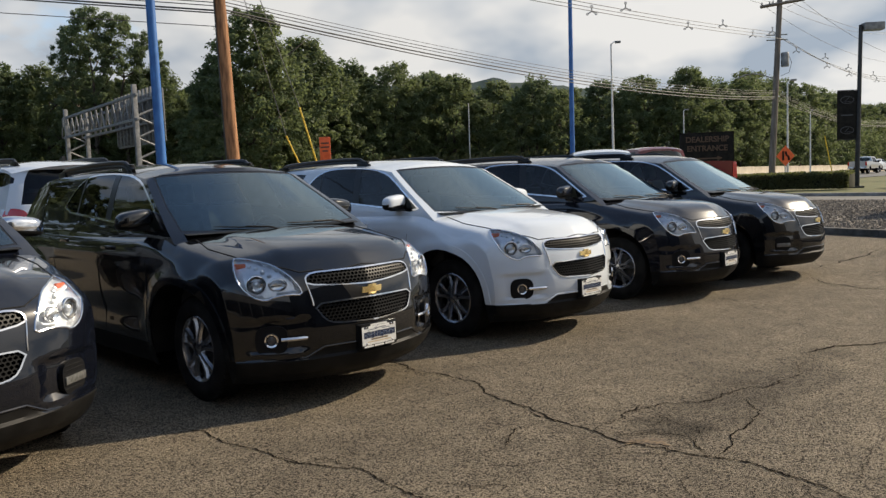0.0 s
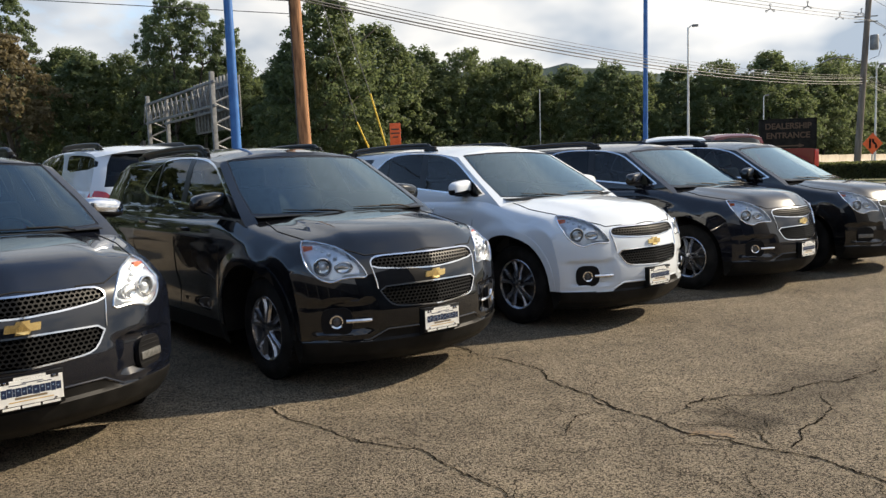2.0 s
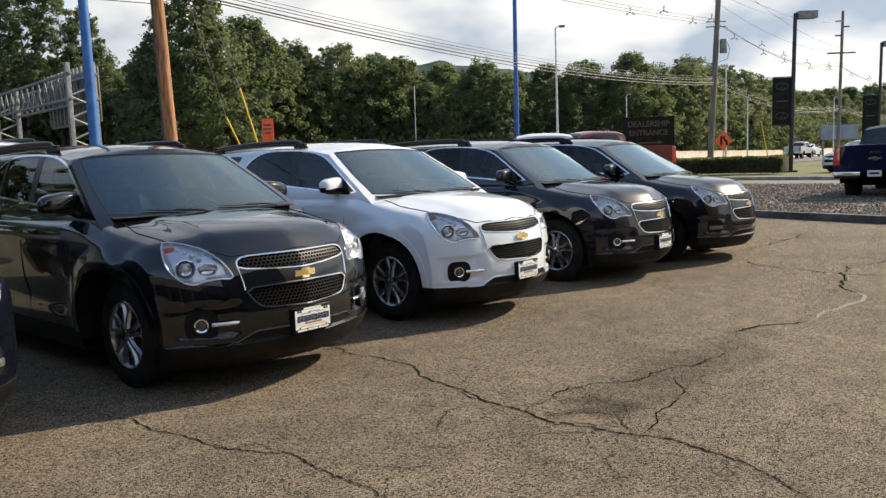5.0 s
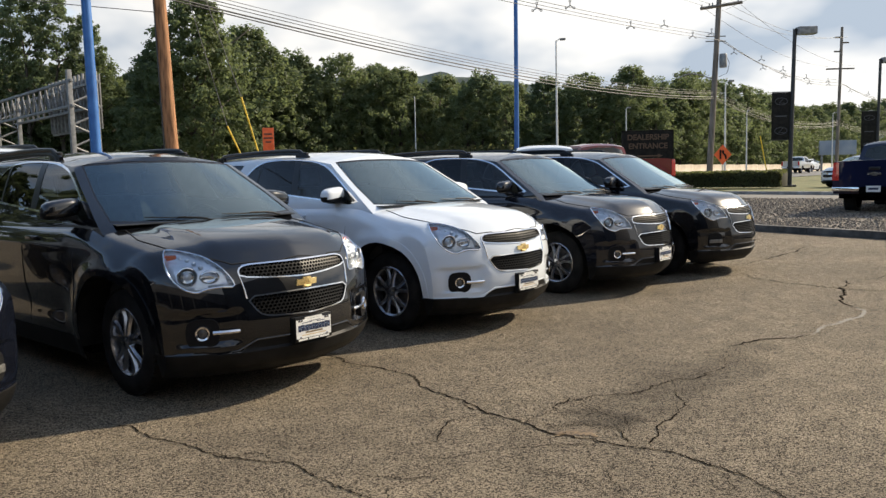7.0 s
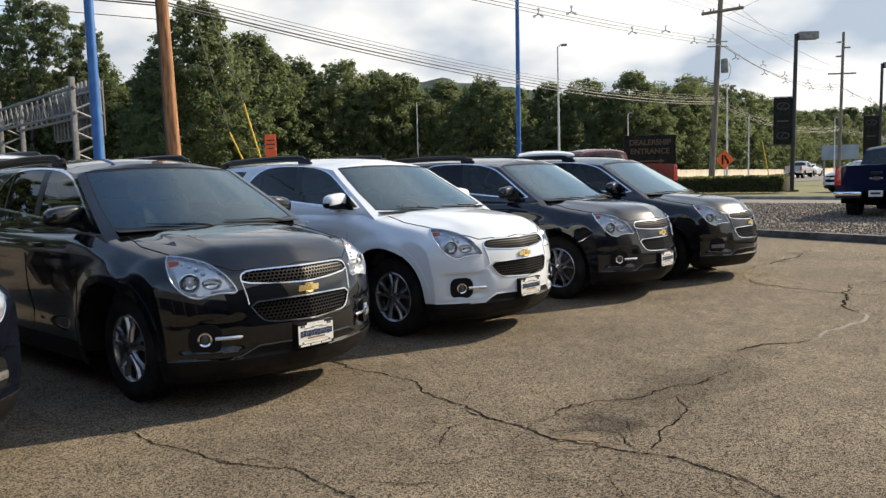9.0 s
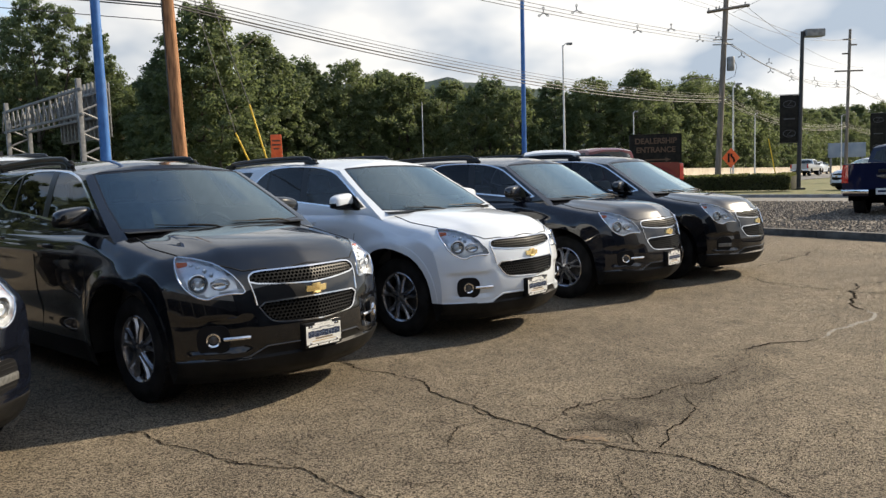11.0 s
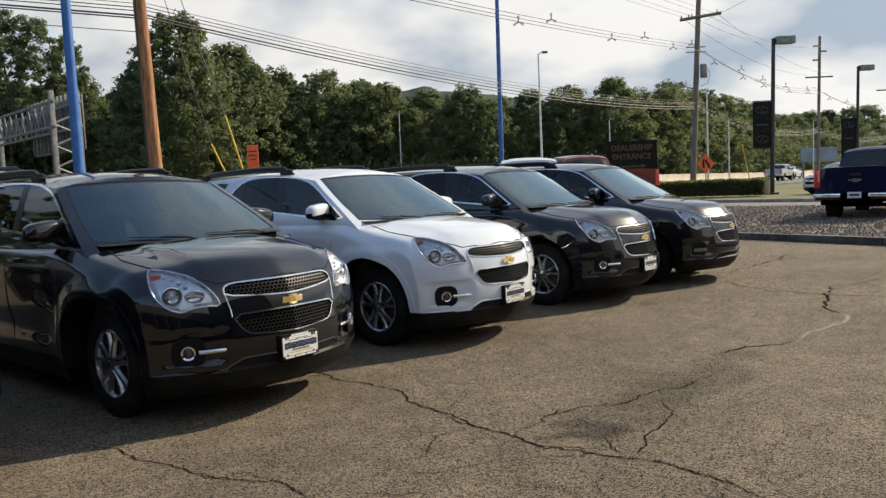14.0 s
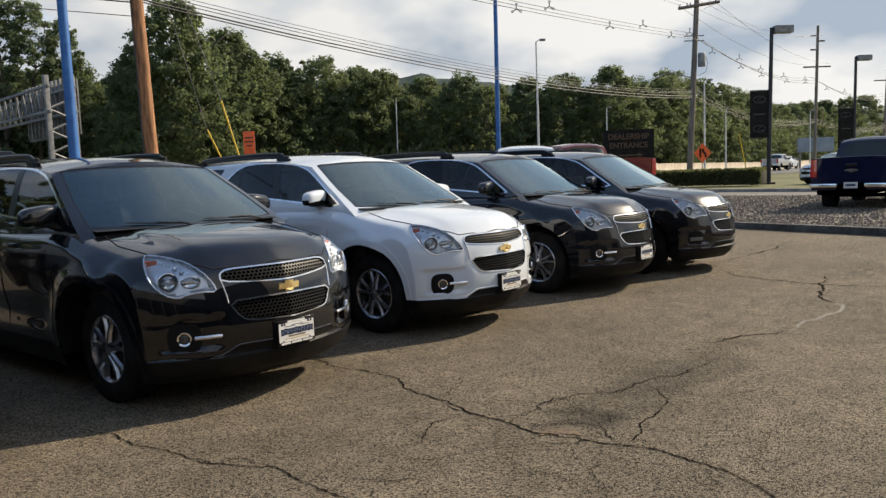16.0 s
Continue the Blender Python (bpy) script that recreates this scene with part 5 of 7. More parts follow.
kerb = thing("kerb", Matrix.Identity(4), "dark stained kerb of long stones along the gravel bed", "kerb", kind="structure")
length = (K1 - K0).length
n_k = 12
for k in range(n_k):
    a = K0 + kd * (length * k / n_k + 0.006)
    bm = bmesh.new()
    rnd = random.Random(k)
    add_box(bm, (0, 0, -0.05), (length / n_k - 0.012, 0.16, 0.14 + rnd.uniform(-0.006, 0.006)), 0.02)
    ob = part("kerb_stone", bm, KERB, kerb)
    ob.matrix_local = Matrix.Translation((a.x, a.y, 0)) @ Matrix.Rotation(math.atan2(kd.y, kd.x), 4, "Z")

bm = bmesh.new()
G = [K0 + kn * 0.16, K1 + kn * 0.16, Vector((28, 11)), Vector((24, 16.8)), Vector((14.3, 25.6)), Vector((11.5, 28.2)), Vector((8.6, 30.8))]
nx = 40
gv = {}
for i in range(nx + 1):
    for j in range(nx + 1):
        u, v = i / nx, j / nx
        p = G[0].lerp(G[1], u).lerp(Vector((8.6, 31.0)).lerp(Vector((25, 16)), u), v)
        gv[i, j] = bm.verts.new((p.x, p.y, gravel_z(p.x, p.y) * (1.0 if v < 0.9 else (1 - v) * 10) + noise.noise(Vector((p.x, p.y, 0)) * 1.3) * 0.02 + 0.008))
for i in range(nx):
    for j in range(nx):
        bm.faces.new((gv[i, j], gv[i + 1, j], gv[i + 1, j + 1], gv[i, j + 1]))
tagged(part("gravel_bed", bm, GRAVEL), "bed of tan and grey gravel behind the kerb", "gravel", kind="structure")


def stones(count, seed):
    """Loose stones in one mesh: broken six-sided lumps."""
    rnd = random.Random(seed)
    verts, faces = [], []
    made = 0
    while made < count:
        u, v = rnd.random(), rnd.random() ** 1.3
        p = G[0].lerp(G[1], u * 0.8).lerp(Vector((8.6, 31.0)).lerp(Vector((25, 16)), u * 0.8), v * 0.9)
        r = rnd.uniform(0.016, 0.045) * (1 + 0.5 * v)
        z0 = gravel_z(p.x, p.y) + 0.01
        base = len(verts)
        tilt = rnd.uniform(0, 6.28)
        for k in range(5):
            t = tilt + 2 * math.pi * k / 5
            q = rnd.uniform(0.7, 1.2)
            verts.append((p.x + r * q * math.cos(t), p.y + r * q * math.sin(t), z0 + r * rnd.uniform(-0.1, 0.35)))
        verts.append((p.x + r * rnd.uniform(-0.3, 0.3), p.y + r * rnd.uniform(-0.3, 0.3), z0 + r * rnd.uniform(0.6, 1.0)))
        for k in range(5):
            faces.append((base + k, base + (k + 1) % 5, base + 5))
        made += 1
    me = bpy.data.meshes.new("stones")
    me.from_pydata(verts, [], faces)
    return me


STONE = material("gravel_stone", (0.3, 0.27, 0.22), 0.85)
nt = STONE.node_tree
geo = nt.nodes.new("ShaderNodeNewGeometry")
rp = nt.nodes.new("ShaderNodeValToRGB")
rp.color_ramp.elements[0].color, rp.color_ramp.elements[1].color = (0.062, 0.051, 0.039, 1), (0.215, 0.175, 0.130, 1)
nt.links.new(geo.outputs["Random Per Island"], rp.inputs[0])
nt.links.new(rp.outputs[0], nt.nodes["Principled BSDF"].inputs["Base Color"])
me = stones(30000, 3)
me.materials.append(STONE)
tagged(new("stones", me), "loose tan and grey stones of the gravel bed", "stones", kind="stuff")

# lane, verge, grass and road beyond
sheet("lane", [(8.6, 30.8), (11.5, 28.1), (14.3, 25.5), (24, 16.6), (60, -22), (66, -14), (28.5, 21), (18.2, 30.6), (16.4, 32.8), (13.86, 36.2), (5, 48), (-4, 45)], 0.006, LANE, "pale asphalt lane beyond the gravel bed", "lane")
verge = thing("verge_kerb", Matrix.Identity(4), "low concrete kerb along the grass verge", "kerb", kind="structure")
line = [Vector((4.2, 50)), Vector((13.86, 36.4)), Vector((16.4, 33.0)), Vector((18.2, 30.8)), Vector((28.5, 21.2)), Vector((50, 0))]
for a, b in zip(line, line[1:]):
    m_n = max(1, int((b - a).length / 3))
    for k in range(m_n):
        p, q = a.lerp(b, k / m_n), a.lerp(b, (k + 1) / m_n)
        bm = bmesh.new()
        add_box(bm, (0.01, 0, -0.05), ((q - p).length - 0.01, 0.18, 0.15), 0.02)
        part("kerb_stone", bm, CONCRETE, verge).matrix_local = Matrix.Translation((p.x, p.y, 0)) @ Matrix.Rotation(math.atan2((q - p).y, (q - p).x), 4, "Z")


HWY, HD, HP = Vector((30.0, 69.5)), Vector((0.65, 0.76)), Vector((-0.76, 0.65))   # the highway's near edge, its direction, and across it


def on_road(t, p):
    q = HWY + HD * t + HP * p
    return q.x, q.y


def rise(x, y):
    """The highway climbs towards the left, and towards the woods."""
    d = Vector((x, y)) - HWY
    return 0.012 + min(1.25, max(0.0, 0.34 - (d.dot(HD) - 9.9) * 0.010)) * smooth01(d.dot(HP) / 12)


def graded(name, corners, n, mat, label, dz=0.0):
    bm = bmesh.new()
    a, b, c, d = [Vector(p) for p in corners]
    vs = {}
    for i in range(n + 1):
        for j in range(n + 1):
            p = a.lerp(b, i / n).lerp(d.lerp(c, i / n), j / n)
            vs[i, j] = bm.verts.new((p.x, p.y, rise(p.x, p.y) + dz))
    for i in range(n):
        for j in range(n):
            bm.faces.new((vs[i, j], vs[i + 1, j], vs[i + 1, j + 1], vs[i, j + 1]))
    return tagged(part(name, bm, mat), label, name, kind="structure")


graded("grass_verge", [(4.4, 50.2), (50.4, 0.4), on_road(110, 0.4), on_road(-28, 0.4)], 30, GRASS, "dry yellow-green grass between lane and highway", 0.05)
graded("road", [on_road(-90, 0), on_road(220, 0), on_road(220, 14), on_road(-90, 14)], 44, ROADWAY, "grey highway asphalt before the woods", 0.08)
graded("forest_ground", [on_road(-120, 14), on_road(240, 14), on_road(240, 200), on_road(-120, 200)], 30, EARTH, "dark forest floor under the trees", 0.1)

barrier = thing("concrete_barrier", Matrix.Identity(4), "long cream concrete barrier along the highway", "barrier", kind="structure")
bars = [Vector(on_road(t, 12.0)) for t in (-35, 5, 45, 85, 125, 200)]
for a, b in zip(bars, bars[1:]):
    m_n = max(1, int((b - a).length / 4))
    for k in range(m_n):
        p, q = a.lerp(b, k / m_n), a.lerp(b, (k + 1) / m_n)
        bm = bmesh.new()
        L = (q - p).length
        prof = [(-0.30, 0.0), (0.30, 0.0), (0.28, 0.10), (0.13, 0.35), (0.08, 1.05), (-0.08, 1.05), (-0.13, 0.35), (-0.28, 0.10)]
        add_prism(bm, prof, lambda u, v, w: Vector((w + 0.02, u, v)), L - 0.04)
        mid = (p + q) / 2
        part("barrier_section", bm, BARRIER, barrier).matrix_local = Matrix.Translation((p.x, p.y, rise(mid.x, mid.y) + 0.05)) @ Matrix.Rotation(math.atan2((q - p).y, (q - p).x), 4, "Z")

# far wooded ridge; its haze is only in the colour
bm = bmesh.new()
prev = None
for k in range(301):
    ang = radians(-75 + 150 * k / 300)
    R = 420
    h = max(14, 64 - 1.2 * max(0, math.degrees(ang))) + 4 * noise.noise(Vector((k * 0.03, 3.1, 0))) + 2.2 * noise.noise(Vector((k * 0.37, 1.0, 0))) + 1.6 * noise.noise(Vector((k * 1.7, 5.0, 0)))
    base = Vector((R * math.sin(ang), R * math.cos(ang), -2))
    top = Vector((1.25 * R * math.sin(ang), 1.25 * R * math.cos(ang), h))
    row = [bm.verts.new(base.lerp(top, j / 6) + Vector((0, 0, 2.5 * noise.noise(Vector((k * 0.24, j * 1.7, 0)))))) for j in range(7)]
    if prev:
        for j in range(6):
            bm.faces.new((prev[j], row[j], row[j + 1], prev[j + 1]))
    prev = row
tagged(part("hill", bm, HILL), "far wooded ridge with distance haze painted in as blue-green", "hill", kind="structure")

# the dealer's hall behind the camera, seen in the paint only
hall = thing("building", Matrix.Identity(4), "plain low showroom hall with a dark glass front", "building", kind="structure")
bm = bmesh.new()
add_box(bm, (-40, -30, 0), (26, -14, 6.2), 0.05)
part("wall", bm, noise_colour(material("showroom_cladding", (0.16, 0.16, 0.165), 0.7), (0.12, 0.12, 0.125), (0.19, 0.19, 0.19), 0.8), hall)
bm = bmesh.new()
add_box(bm, (12.0, -14.1, 0), (26, -1.5, 9.5), 0.05)
part("side_wing", bm, noise_colour(material("wing_cladding", (0.1, 0.1, 0.105), 0.7), (0.07, 0.07, 0.072), (0.12, 0.12, 0.122), 0.8), hall)
for k in range(13):
    bm = bmesh.new()
    add_box(bm, (-38 + 4 * k, -14.05, 0.4), (-34.3 + 4 * k, -13.96, 3.6), 0.02)
    part("window", bm, GLOSS_BLACK, hall)


# ---- the row of parked cars ----
ROW = [(-3.308, 3.875, -39.6), (-1.584, 5.678, -41.6), (0.036, 7.588, -41.9), (1.788, 9.467, -41.4), (3.292, 10.776, -40.0)]


def at_row(i):
    x, y, h = ROW[i]
    return pose(x, y, 0, 0, 0, h)


black_car = build_suv(at_row(1), "glossy black sport utility car with chrome grille and fog lamps")
white_car = copy_thing(black_car, at_row(2))
white_car["label"] = "white sport utility car with black lower bumper, parked beside black ones"
repaint(white_car, {PAINT_BLACK: PAINT_WHITE})
grey_car = copy_thing(black_car, at_row(3))
grey_car["label"] = "charcoal black sport utility car with chrome grille, parked in the row"
repaint(grey_car, {PAINT_BLACK: PAINT_GREY})
plain_car = build_suv(at_row(4), "black sport utility car without fog lamps, last of the row", fog=False)
navy_car = copy_thing(plain_car, at_row(0))
navy_car["label"] = "very dark blue sport utility car with chrome mirrors, no fog lamps"
repaint(navy_car, {PAINT_BLACK: PAINT_NAVY})
for o in navy_car.children:
    if o.name.startswith("door_mirror"):
        o.data.materials[0] = CHROME
for i, lab in ((0, "white dealer card in a black frame on the dark blue car"), (1, "white dealer card in a black frame on the black car"), (2, "white dealer card in a black frame on the white car"), (3, "white dealer card in a black frame on the charcoal car")):
    build_plate(at_row(i), 0.942, 0.435, lab)
behind = copy_thing(white_car, pose(-8.42, 12.44, 0, 0, 0, 139) @ Matrix.Diagonal((1.1, 1.1, 1.15, 1)))
tagged(behind, "white sport utility car parked tail to tail behind the row", "car")
bm = bmesh.new()
add_box(bm, (-3.60, -0.02, 1.24), (-3.59, 0.10, 1.35), 0.003, 1)
part("sticker", bm, YELLOW, behind, "yellow card inside the rear window")
far_suv = copy_thing(white_car, pose(20.9, 41.2, 0.05, 0, 0, 195))
tagged(far_suv, "silver-white car waiting on the lane beside the pickup", "car")


# ---- pickup trucks: x forward from the rear axle, y to the left ----
f_ptop = curve([-1.15, -1.0, 0.98, 1.02, 3.0, 3.3, 4.2, 4.45], [1.36, 1.37, 1.37, 1.18, 1.18, 1.20, 1.10, 1.02])
f_pw = curve([0.40, 0.5, 0.75, 0.95, 1.1, 1.25, 1.37], [0.88, 0.93, 0.96, 0.965, 0.955, 0.945, 0.93])


def pickup_body(a, b, c):
    x = -1.12 + 5.57 * a
    t = abs(b)
    top = f_ptop(x) - 0.03 * t ** 4 - (0.10 * t ** 3 * smooth01((x - 3.0) / 0.5))
    z = 0.55 + (top - 0.55) * c
    s, r = smooth01((x - 3.6) / 0.85), smooth01((-x - 0.8) / 0.32)
    w = f_pw(z) * (1 - 0.05 * s - 0.012 * r)
    for wx in (0.0, 3.26):
        w += 0.018 * smooth01((0.58 - math.hypot(x - wx, z - 0.39)) / 0.1) if t > 0.99 else 0
    x += -0.16 * s * t ** 3 + 0.03 * r * t ** 6 - 0.02 * r * (z - 0.9)
    return Vector((x, b * w, z))


f_cabtop = curve([1.02, 1.2, 1.6, 2.2, 2.5], [1.80, 1.86, 1.885, 1.87, 1.82])
f_cabw = curve([1.15, 1.4, 1.65, 1.78, 1.88], [0.915, 0.85, 0.775, 0.72, 0.64])


def pickup_cab(a, b, c):
    x = 1.02 + 1.48 * a
    t = abs(b)
    top = f_cabtop(x) - 0.06 * t ** 3
    z = 1.10 + (top - 1.10) * c
    k = (1.88 - z) / 0.78
    s, r = smooth01((x - 1.9) / 0.6), smooth01((1.35 - x) / 0.33)
    x += s * (0.72 * k - 0.12 * t ** 2) + r * (-0.10 * k + 0.05 * t ** 4)
    return Vector((x, b * f_cabw(z), z))


def build_pickup(m, label, pt, scale=1.0):
    car = thing("pickup_truck", m @ Matrix.Diagonal((scale, scale, scale, 1)), label, "pickup truck")
    low = box_surface(pickup_body, 70, 24, 16)
    for s in (1, -1):
        for wx in (0.0, 3.26):
            arch = [(wx + 0.45 * math.cos(k * math.pi / 12), 0.41 + 0.45 * math.sin(k * math.pi / 12)) for k in range(13)] + [(wx - 0.45, 0.2), (wx + 0.45, 0.2)]
            bmesh.ops.delete(low, geom=cut(low, arch, (1, 0, 0), (0, 0, 1), (0, s, 0), 0.15), context="FACES")
            bm = bmesh.new()
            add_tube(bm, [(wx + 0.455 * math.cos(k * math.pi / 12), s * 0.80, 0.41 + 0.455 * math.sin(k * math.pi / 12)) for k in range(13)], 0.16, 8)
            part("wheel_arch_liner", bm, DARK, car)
            w = build_wheel(car, wx, s)
            w.scale = (1.14, 1.14, 1.14)
            w.location = (wx, s * 0.85, TYRE_R * 1.14)
    bed = cut(low, [(-1.02, -0.80), (0.92, -0.80), (0.92, 0.80), (-1.02, 0.80)], (1, 0, 0), (0, 1, 0), (0, 0, 1), 0.4)
    bmesh.ops.delete(low, geom=bed, context="FACES")
    for s in (1, -1):
        lamp = cut(low, [(s * 0.80, 0.88), (s * 0.99, 0.88), (s * 0.99, 1.32), (s * 0.80, 1.32)], (0, 1, 0), (0, 0, 1), (-1, 0, 0), 0.3)
        part("tail_light", lift(low, lamp, 0.012), RED_LENS, car, "tall red tail light")
    gate = cut(low, round_outline([(-0.76, 0.76), (0.76, 0.76), (0.76, 1.33), (-0.76, 1.33)], 1), (0, 1, 0), (0, 0, 1), (-1, 0, 0), 0.3)
    gate_ob = part("tailgate", lift(low, gate, 0.012), pt, car)
    part("body", low, pt, car)
    bm = bmesh.new()
    add_box(bm, (-1.02, -0.82, 0.80), (0.95, 0.82, 0.86), 0.01)
    for s in (1, -1):
        add_box(bm, (-1.02, s * 0.81 - 0.01, 0.80), (0.95, s * 0.81 + 0.01, 1.345))
    add_box(bm, (0.92, -0.82, 0.80), (0.95, 0.82, 1.345))
    add_box(bm, (-1.04, -0.82, 0.80), (-1.02, 0.82, 1.32))
    part("bed_liner", bm, CLADDING, car, "black bed liner")
    bm = bmesh.new()                                  # tailgate handle and a plain bright emblem
    add_box(bm, (-1.20, -0.12, 1.13), (-1.15, 0.12, 1.20), 0.01)
    part("tailgate_handle", bm, GLOSS_BLACK, gate_ob)
    bm = bmesh.new()
    add_prism(bm, [(-0.15, -0.02), (-0.05, -0.02), (-0.06, -0.045), (0.05, -0.045), (0.06, -0.02), (0.15, -0.02), (0.16, 0.03), (0.06, 0.03), (0.07, 0.045), (-0.05, 0.045), (-0.04, 0.03), (-0.14, 0.03)], lambda u, v, w: Vector((-1.150 - w, u, 1.03 + v)), 0.02)
    part("tailgate_emblem", bm, CHROME, gate_ob, "plain bright bar emblem", smooth=False)
    for y0, y1 in ((-0.93, -0.30), (0.30, 0.93)):
        bm = bmesh.new()
        add_box(bm, (-1.28, y0, 0.61), (-1.10, y1, 0.72), 0.03)
        part("bumper_corner", bm, CHROME, car, "chrome bumper corner")
    bm = bmesh.new()
    add_box(bm, (-1.245, -0.155, 0.595), (-1.225, 0.155, 0.745), 0.005)
    plate = part("number_plate", bm, PLATE_WHITE, car)
    bm = bmesh.new()
    add_box(bm, (-1.249, -0.11, 0.65), (-1.244, 0.11, 0.70))
    part("printed_bar", bm, PLATE_INK, plate, smooth=False)
    bm = bmesh.new()
    add_box(bm, (-1.23, -0.32, 0.54), (-1.0, 0.32, 0.72), 0.02)
    add_box(bm, (-1.0, -0.55, 0.46), (4.2, 0.55, 0.64), 0.05)
    add_tube(bm, [(-1.45, 0, 0.50), (-0.9, 0, 0.47)], 0.035, 8)
    add_tube(bm, [(0, -0.75, 0.38), (0, 0.75, 0.38)], 0.05, 10)
    part("chassis", bm, DARK, car)
    top = box_surface(pickup_cab, 36, 24, 14)
    part("windshield", lift(top, cut(top, [(-0.74, 1.20), (0.74, 1.20), (0.62, 1.74), (-0.62, 1.74)], (0, 1, 0), (0, 0, 1), (1, 0, 0), 0.2), -0.003), GLASS, car)
    part("rear_window", lift(top, cut(top, round_outline([(-0.74, 1.38), (0.74, 1.38), (0.62, 1.74), (-0.62, 1.74)], 1), (0, 1, 0), (0, 0, 1), (-1, 0, 0), 0.2), -0.003), GLASS_DARK, car, "dark rear window")
    for s in (1, -1):
        part("side_window", lift(top, cut(top, [(1.16, 1.25), (2.75, 1.22), (2.25, 1.70), (1.25, 1.74)], (1, 0, 0), (0, 0, 1), (0, s, 0), 0.2), -0.003), GLASS_DARK, car)
        bm = bmesh.new()
        add_box(bm, (2.55, s * 1.04 - 0.11, 1.18), (2.66, s * 1.04 + 0.11, 1.40), 0.04, 3)
        add_box(bm, (2.57, min(s * 0.88, s * 0.98), 1.20), (2.63, max(s * 0.88, s * 0.98), 1.25), 0.01)
        part("door_mirror", bm, GLOSS_BLACK, car)
    part("cab", top, pt, car)
    bm = bmesh.new()
    add_box(bm, (1.25, -0.62, 0.9), (2.6, 0.62, 1.15), 0.05)
    for y in (-0.38, 0.38):
        add_box(bm, (1.5, y - 0.24, 1.0), (1.65, y + 0.24, 1.55), 0.05)
    part("cabin_fittings", bm, INTERIOR, car)
    bm = bmesh.new()
    add_box(bm, (1.12, -0.10, 1.795), (1.20, 0.10, 1.83), 0.015)
    part("brake_lamp", bm, RED_LENS, car)
    bm = bmesh.new()
    add_box(bm, (4.30, -0.60, 0.66), (4.47, 0.60, 0.94), 0.04)
    part("grille", bm, GLOSS_BLACK, car)
    return car


build_pickup(pose(10.72, 19.05, 0.12, 0, 0, 49.3), "dark blue pickup truck on the gravel, seen from its tailgate", PAINT_BLUE, 0.96)
build_pickup(pose(6.39, 27.82, 0, 0, 0, 112), "red pickup truck parked behind the row of cars", PAINT_RED, 1.23)
build_pickup(pose(3.07, 22.5, 0, 0, 0, 90), "tall white pickup truck parked beside the red one", PAINT_WHITE, 1.14)


far_x, far_y = on_road(20, 5)
build_pickup(pose(far_x, far_y, rise(far_x, far_y) + 0.09, 0, 0, 49.5), "grey pickup truck driving away on the highway", PAINT_SILVER)
far_x, far_y = on_road(38, 8)
tagged(copy_thing(white_car, pose(far_x, far_y, rise(far_x, far_y) + 0.09, 0, 0, 49.5)), "white car far along the highway beside the barrier", "car")


# ---- poles, lamps and signs ----
def tapered(bm, p, q, r0, r1, sides=14, steps=6):
    p, q = Vector(p), Vector(q)
    add_tube(bm, [p.lerp(q, k / steps) for k in range(steps + 1)], [r0 + (r1 - r0) * k / steps for k in range(steps + 1)], sides)


def floodlight_pole(x, y, h, lean, label):
    ob = thing("light_pole", pose(x, y, 0), label, "light pole", "blue light poles")
    bm = bmesh.new()
    tapered(bm, (0, 0, 0.5), (lean, 0, h), 0.115, 0.085, 16)
    part("shaft", bm, BLUE_PAINT, ob)
    bm = bmesh.new()
    add_box(bm, (-0.3, -0.3, 0.0), (0.3, 0.3, 0.5), 0.04)
    part("footing", bm, CONCRETE, ob)
    bm = bmesh.new()
    add_tube(bm, [(lean - 0.7, 0, h), (lean + 0.7, 0, h)], 0.04, 8)
    part("cross_arm", bm, BLUE_PAINT, ob)
    for s in (-1, 1):
        bm = bmesh.new()
        add_box(bm, (lean + s * 0.7 - 0.25, -0.2, h - 0.08), (lean + s * 0.7 + 0.25, 0.2, h + 0.12), 0.03)
        part("lamp_head", bm, BLUE_PAINT, ob)


floodlight_pole(-7.47, 17.0, 8.5, 0.0, "tall blue painted steel light pole beside the lot")
floodlight_pole(3.38, 36.0, 10.5, 0.09, "tall blue steel light pole further off by the highway")


def street_lamp(x, y, h, lean, arm, mat, label, r=0.09):
    ob = thing("street_lamp", pose(x, y, rise(x, y) if y > 50 else 0), label, "street lamp", "street lamps")
    bm = bmesh.new()
    tapered(bm, (0, 0, 0), (lean, 0, h), r, r * 0.6, 12)
    part("post", bm, mat, ob)
    bm = bmesh.new()
    add_tube(bm, [(lean, 0, h - 0.05), (lean + arm * 0.5, 0, h + 0.12), (lean + arm, 0, h + 0.12)], 0.035, 8)
    part("arm", bm, mat, ob)
    bm = bmesh.new()
    add_box(bm, (lean + arm * 0.6, -0.14, h + 0.02), (lean + arm * 1.55, 0.14, h + 0.17), 0.05)
    part("lamp_head", bm, GALV_DULL, ob)


street_lamp(8.01, 55.0, 9.7, 0.0, 0.42, GALV, "slim pale steel street lamp on the highway")
street_lamp(-2.72, 80.0, 8.3, 0.06, 0.0001, GALV, "slim short pale lamp post far off", 0.07)
street_lamp(18.65, 80.0, 6.8, 0.0, 0.3, GALV, "short pale lamp post before the woods", 0.08)
street_lamp(21.5, 60.0, 7.55, 0.0, 0.4, GALV, "pale street lamp behind the warning sign", 0.085)
street_lamp(27.0, 70.0, 5.9, 0.0, 0.15, GALV, "grey lamp post by the highway barrier", 0.07)
street_lamp(44.5, 90.0, 6.8, 0.0, 0.3, GALV, "thin pale lamp post far along the highway", 0.07)


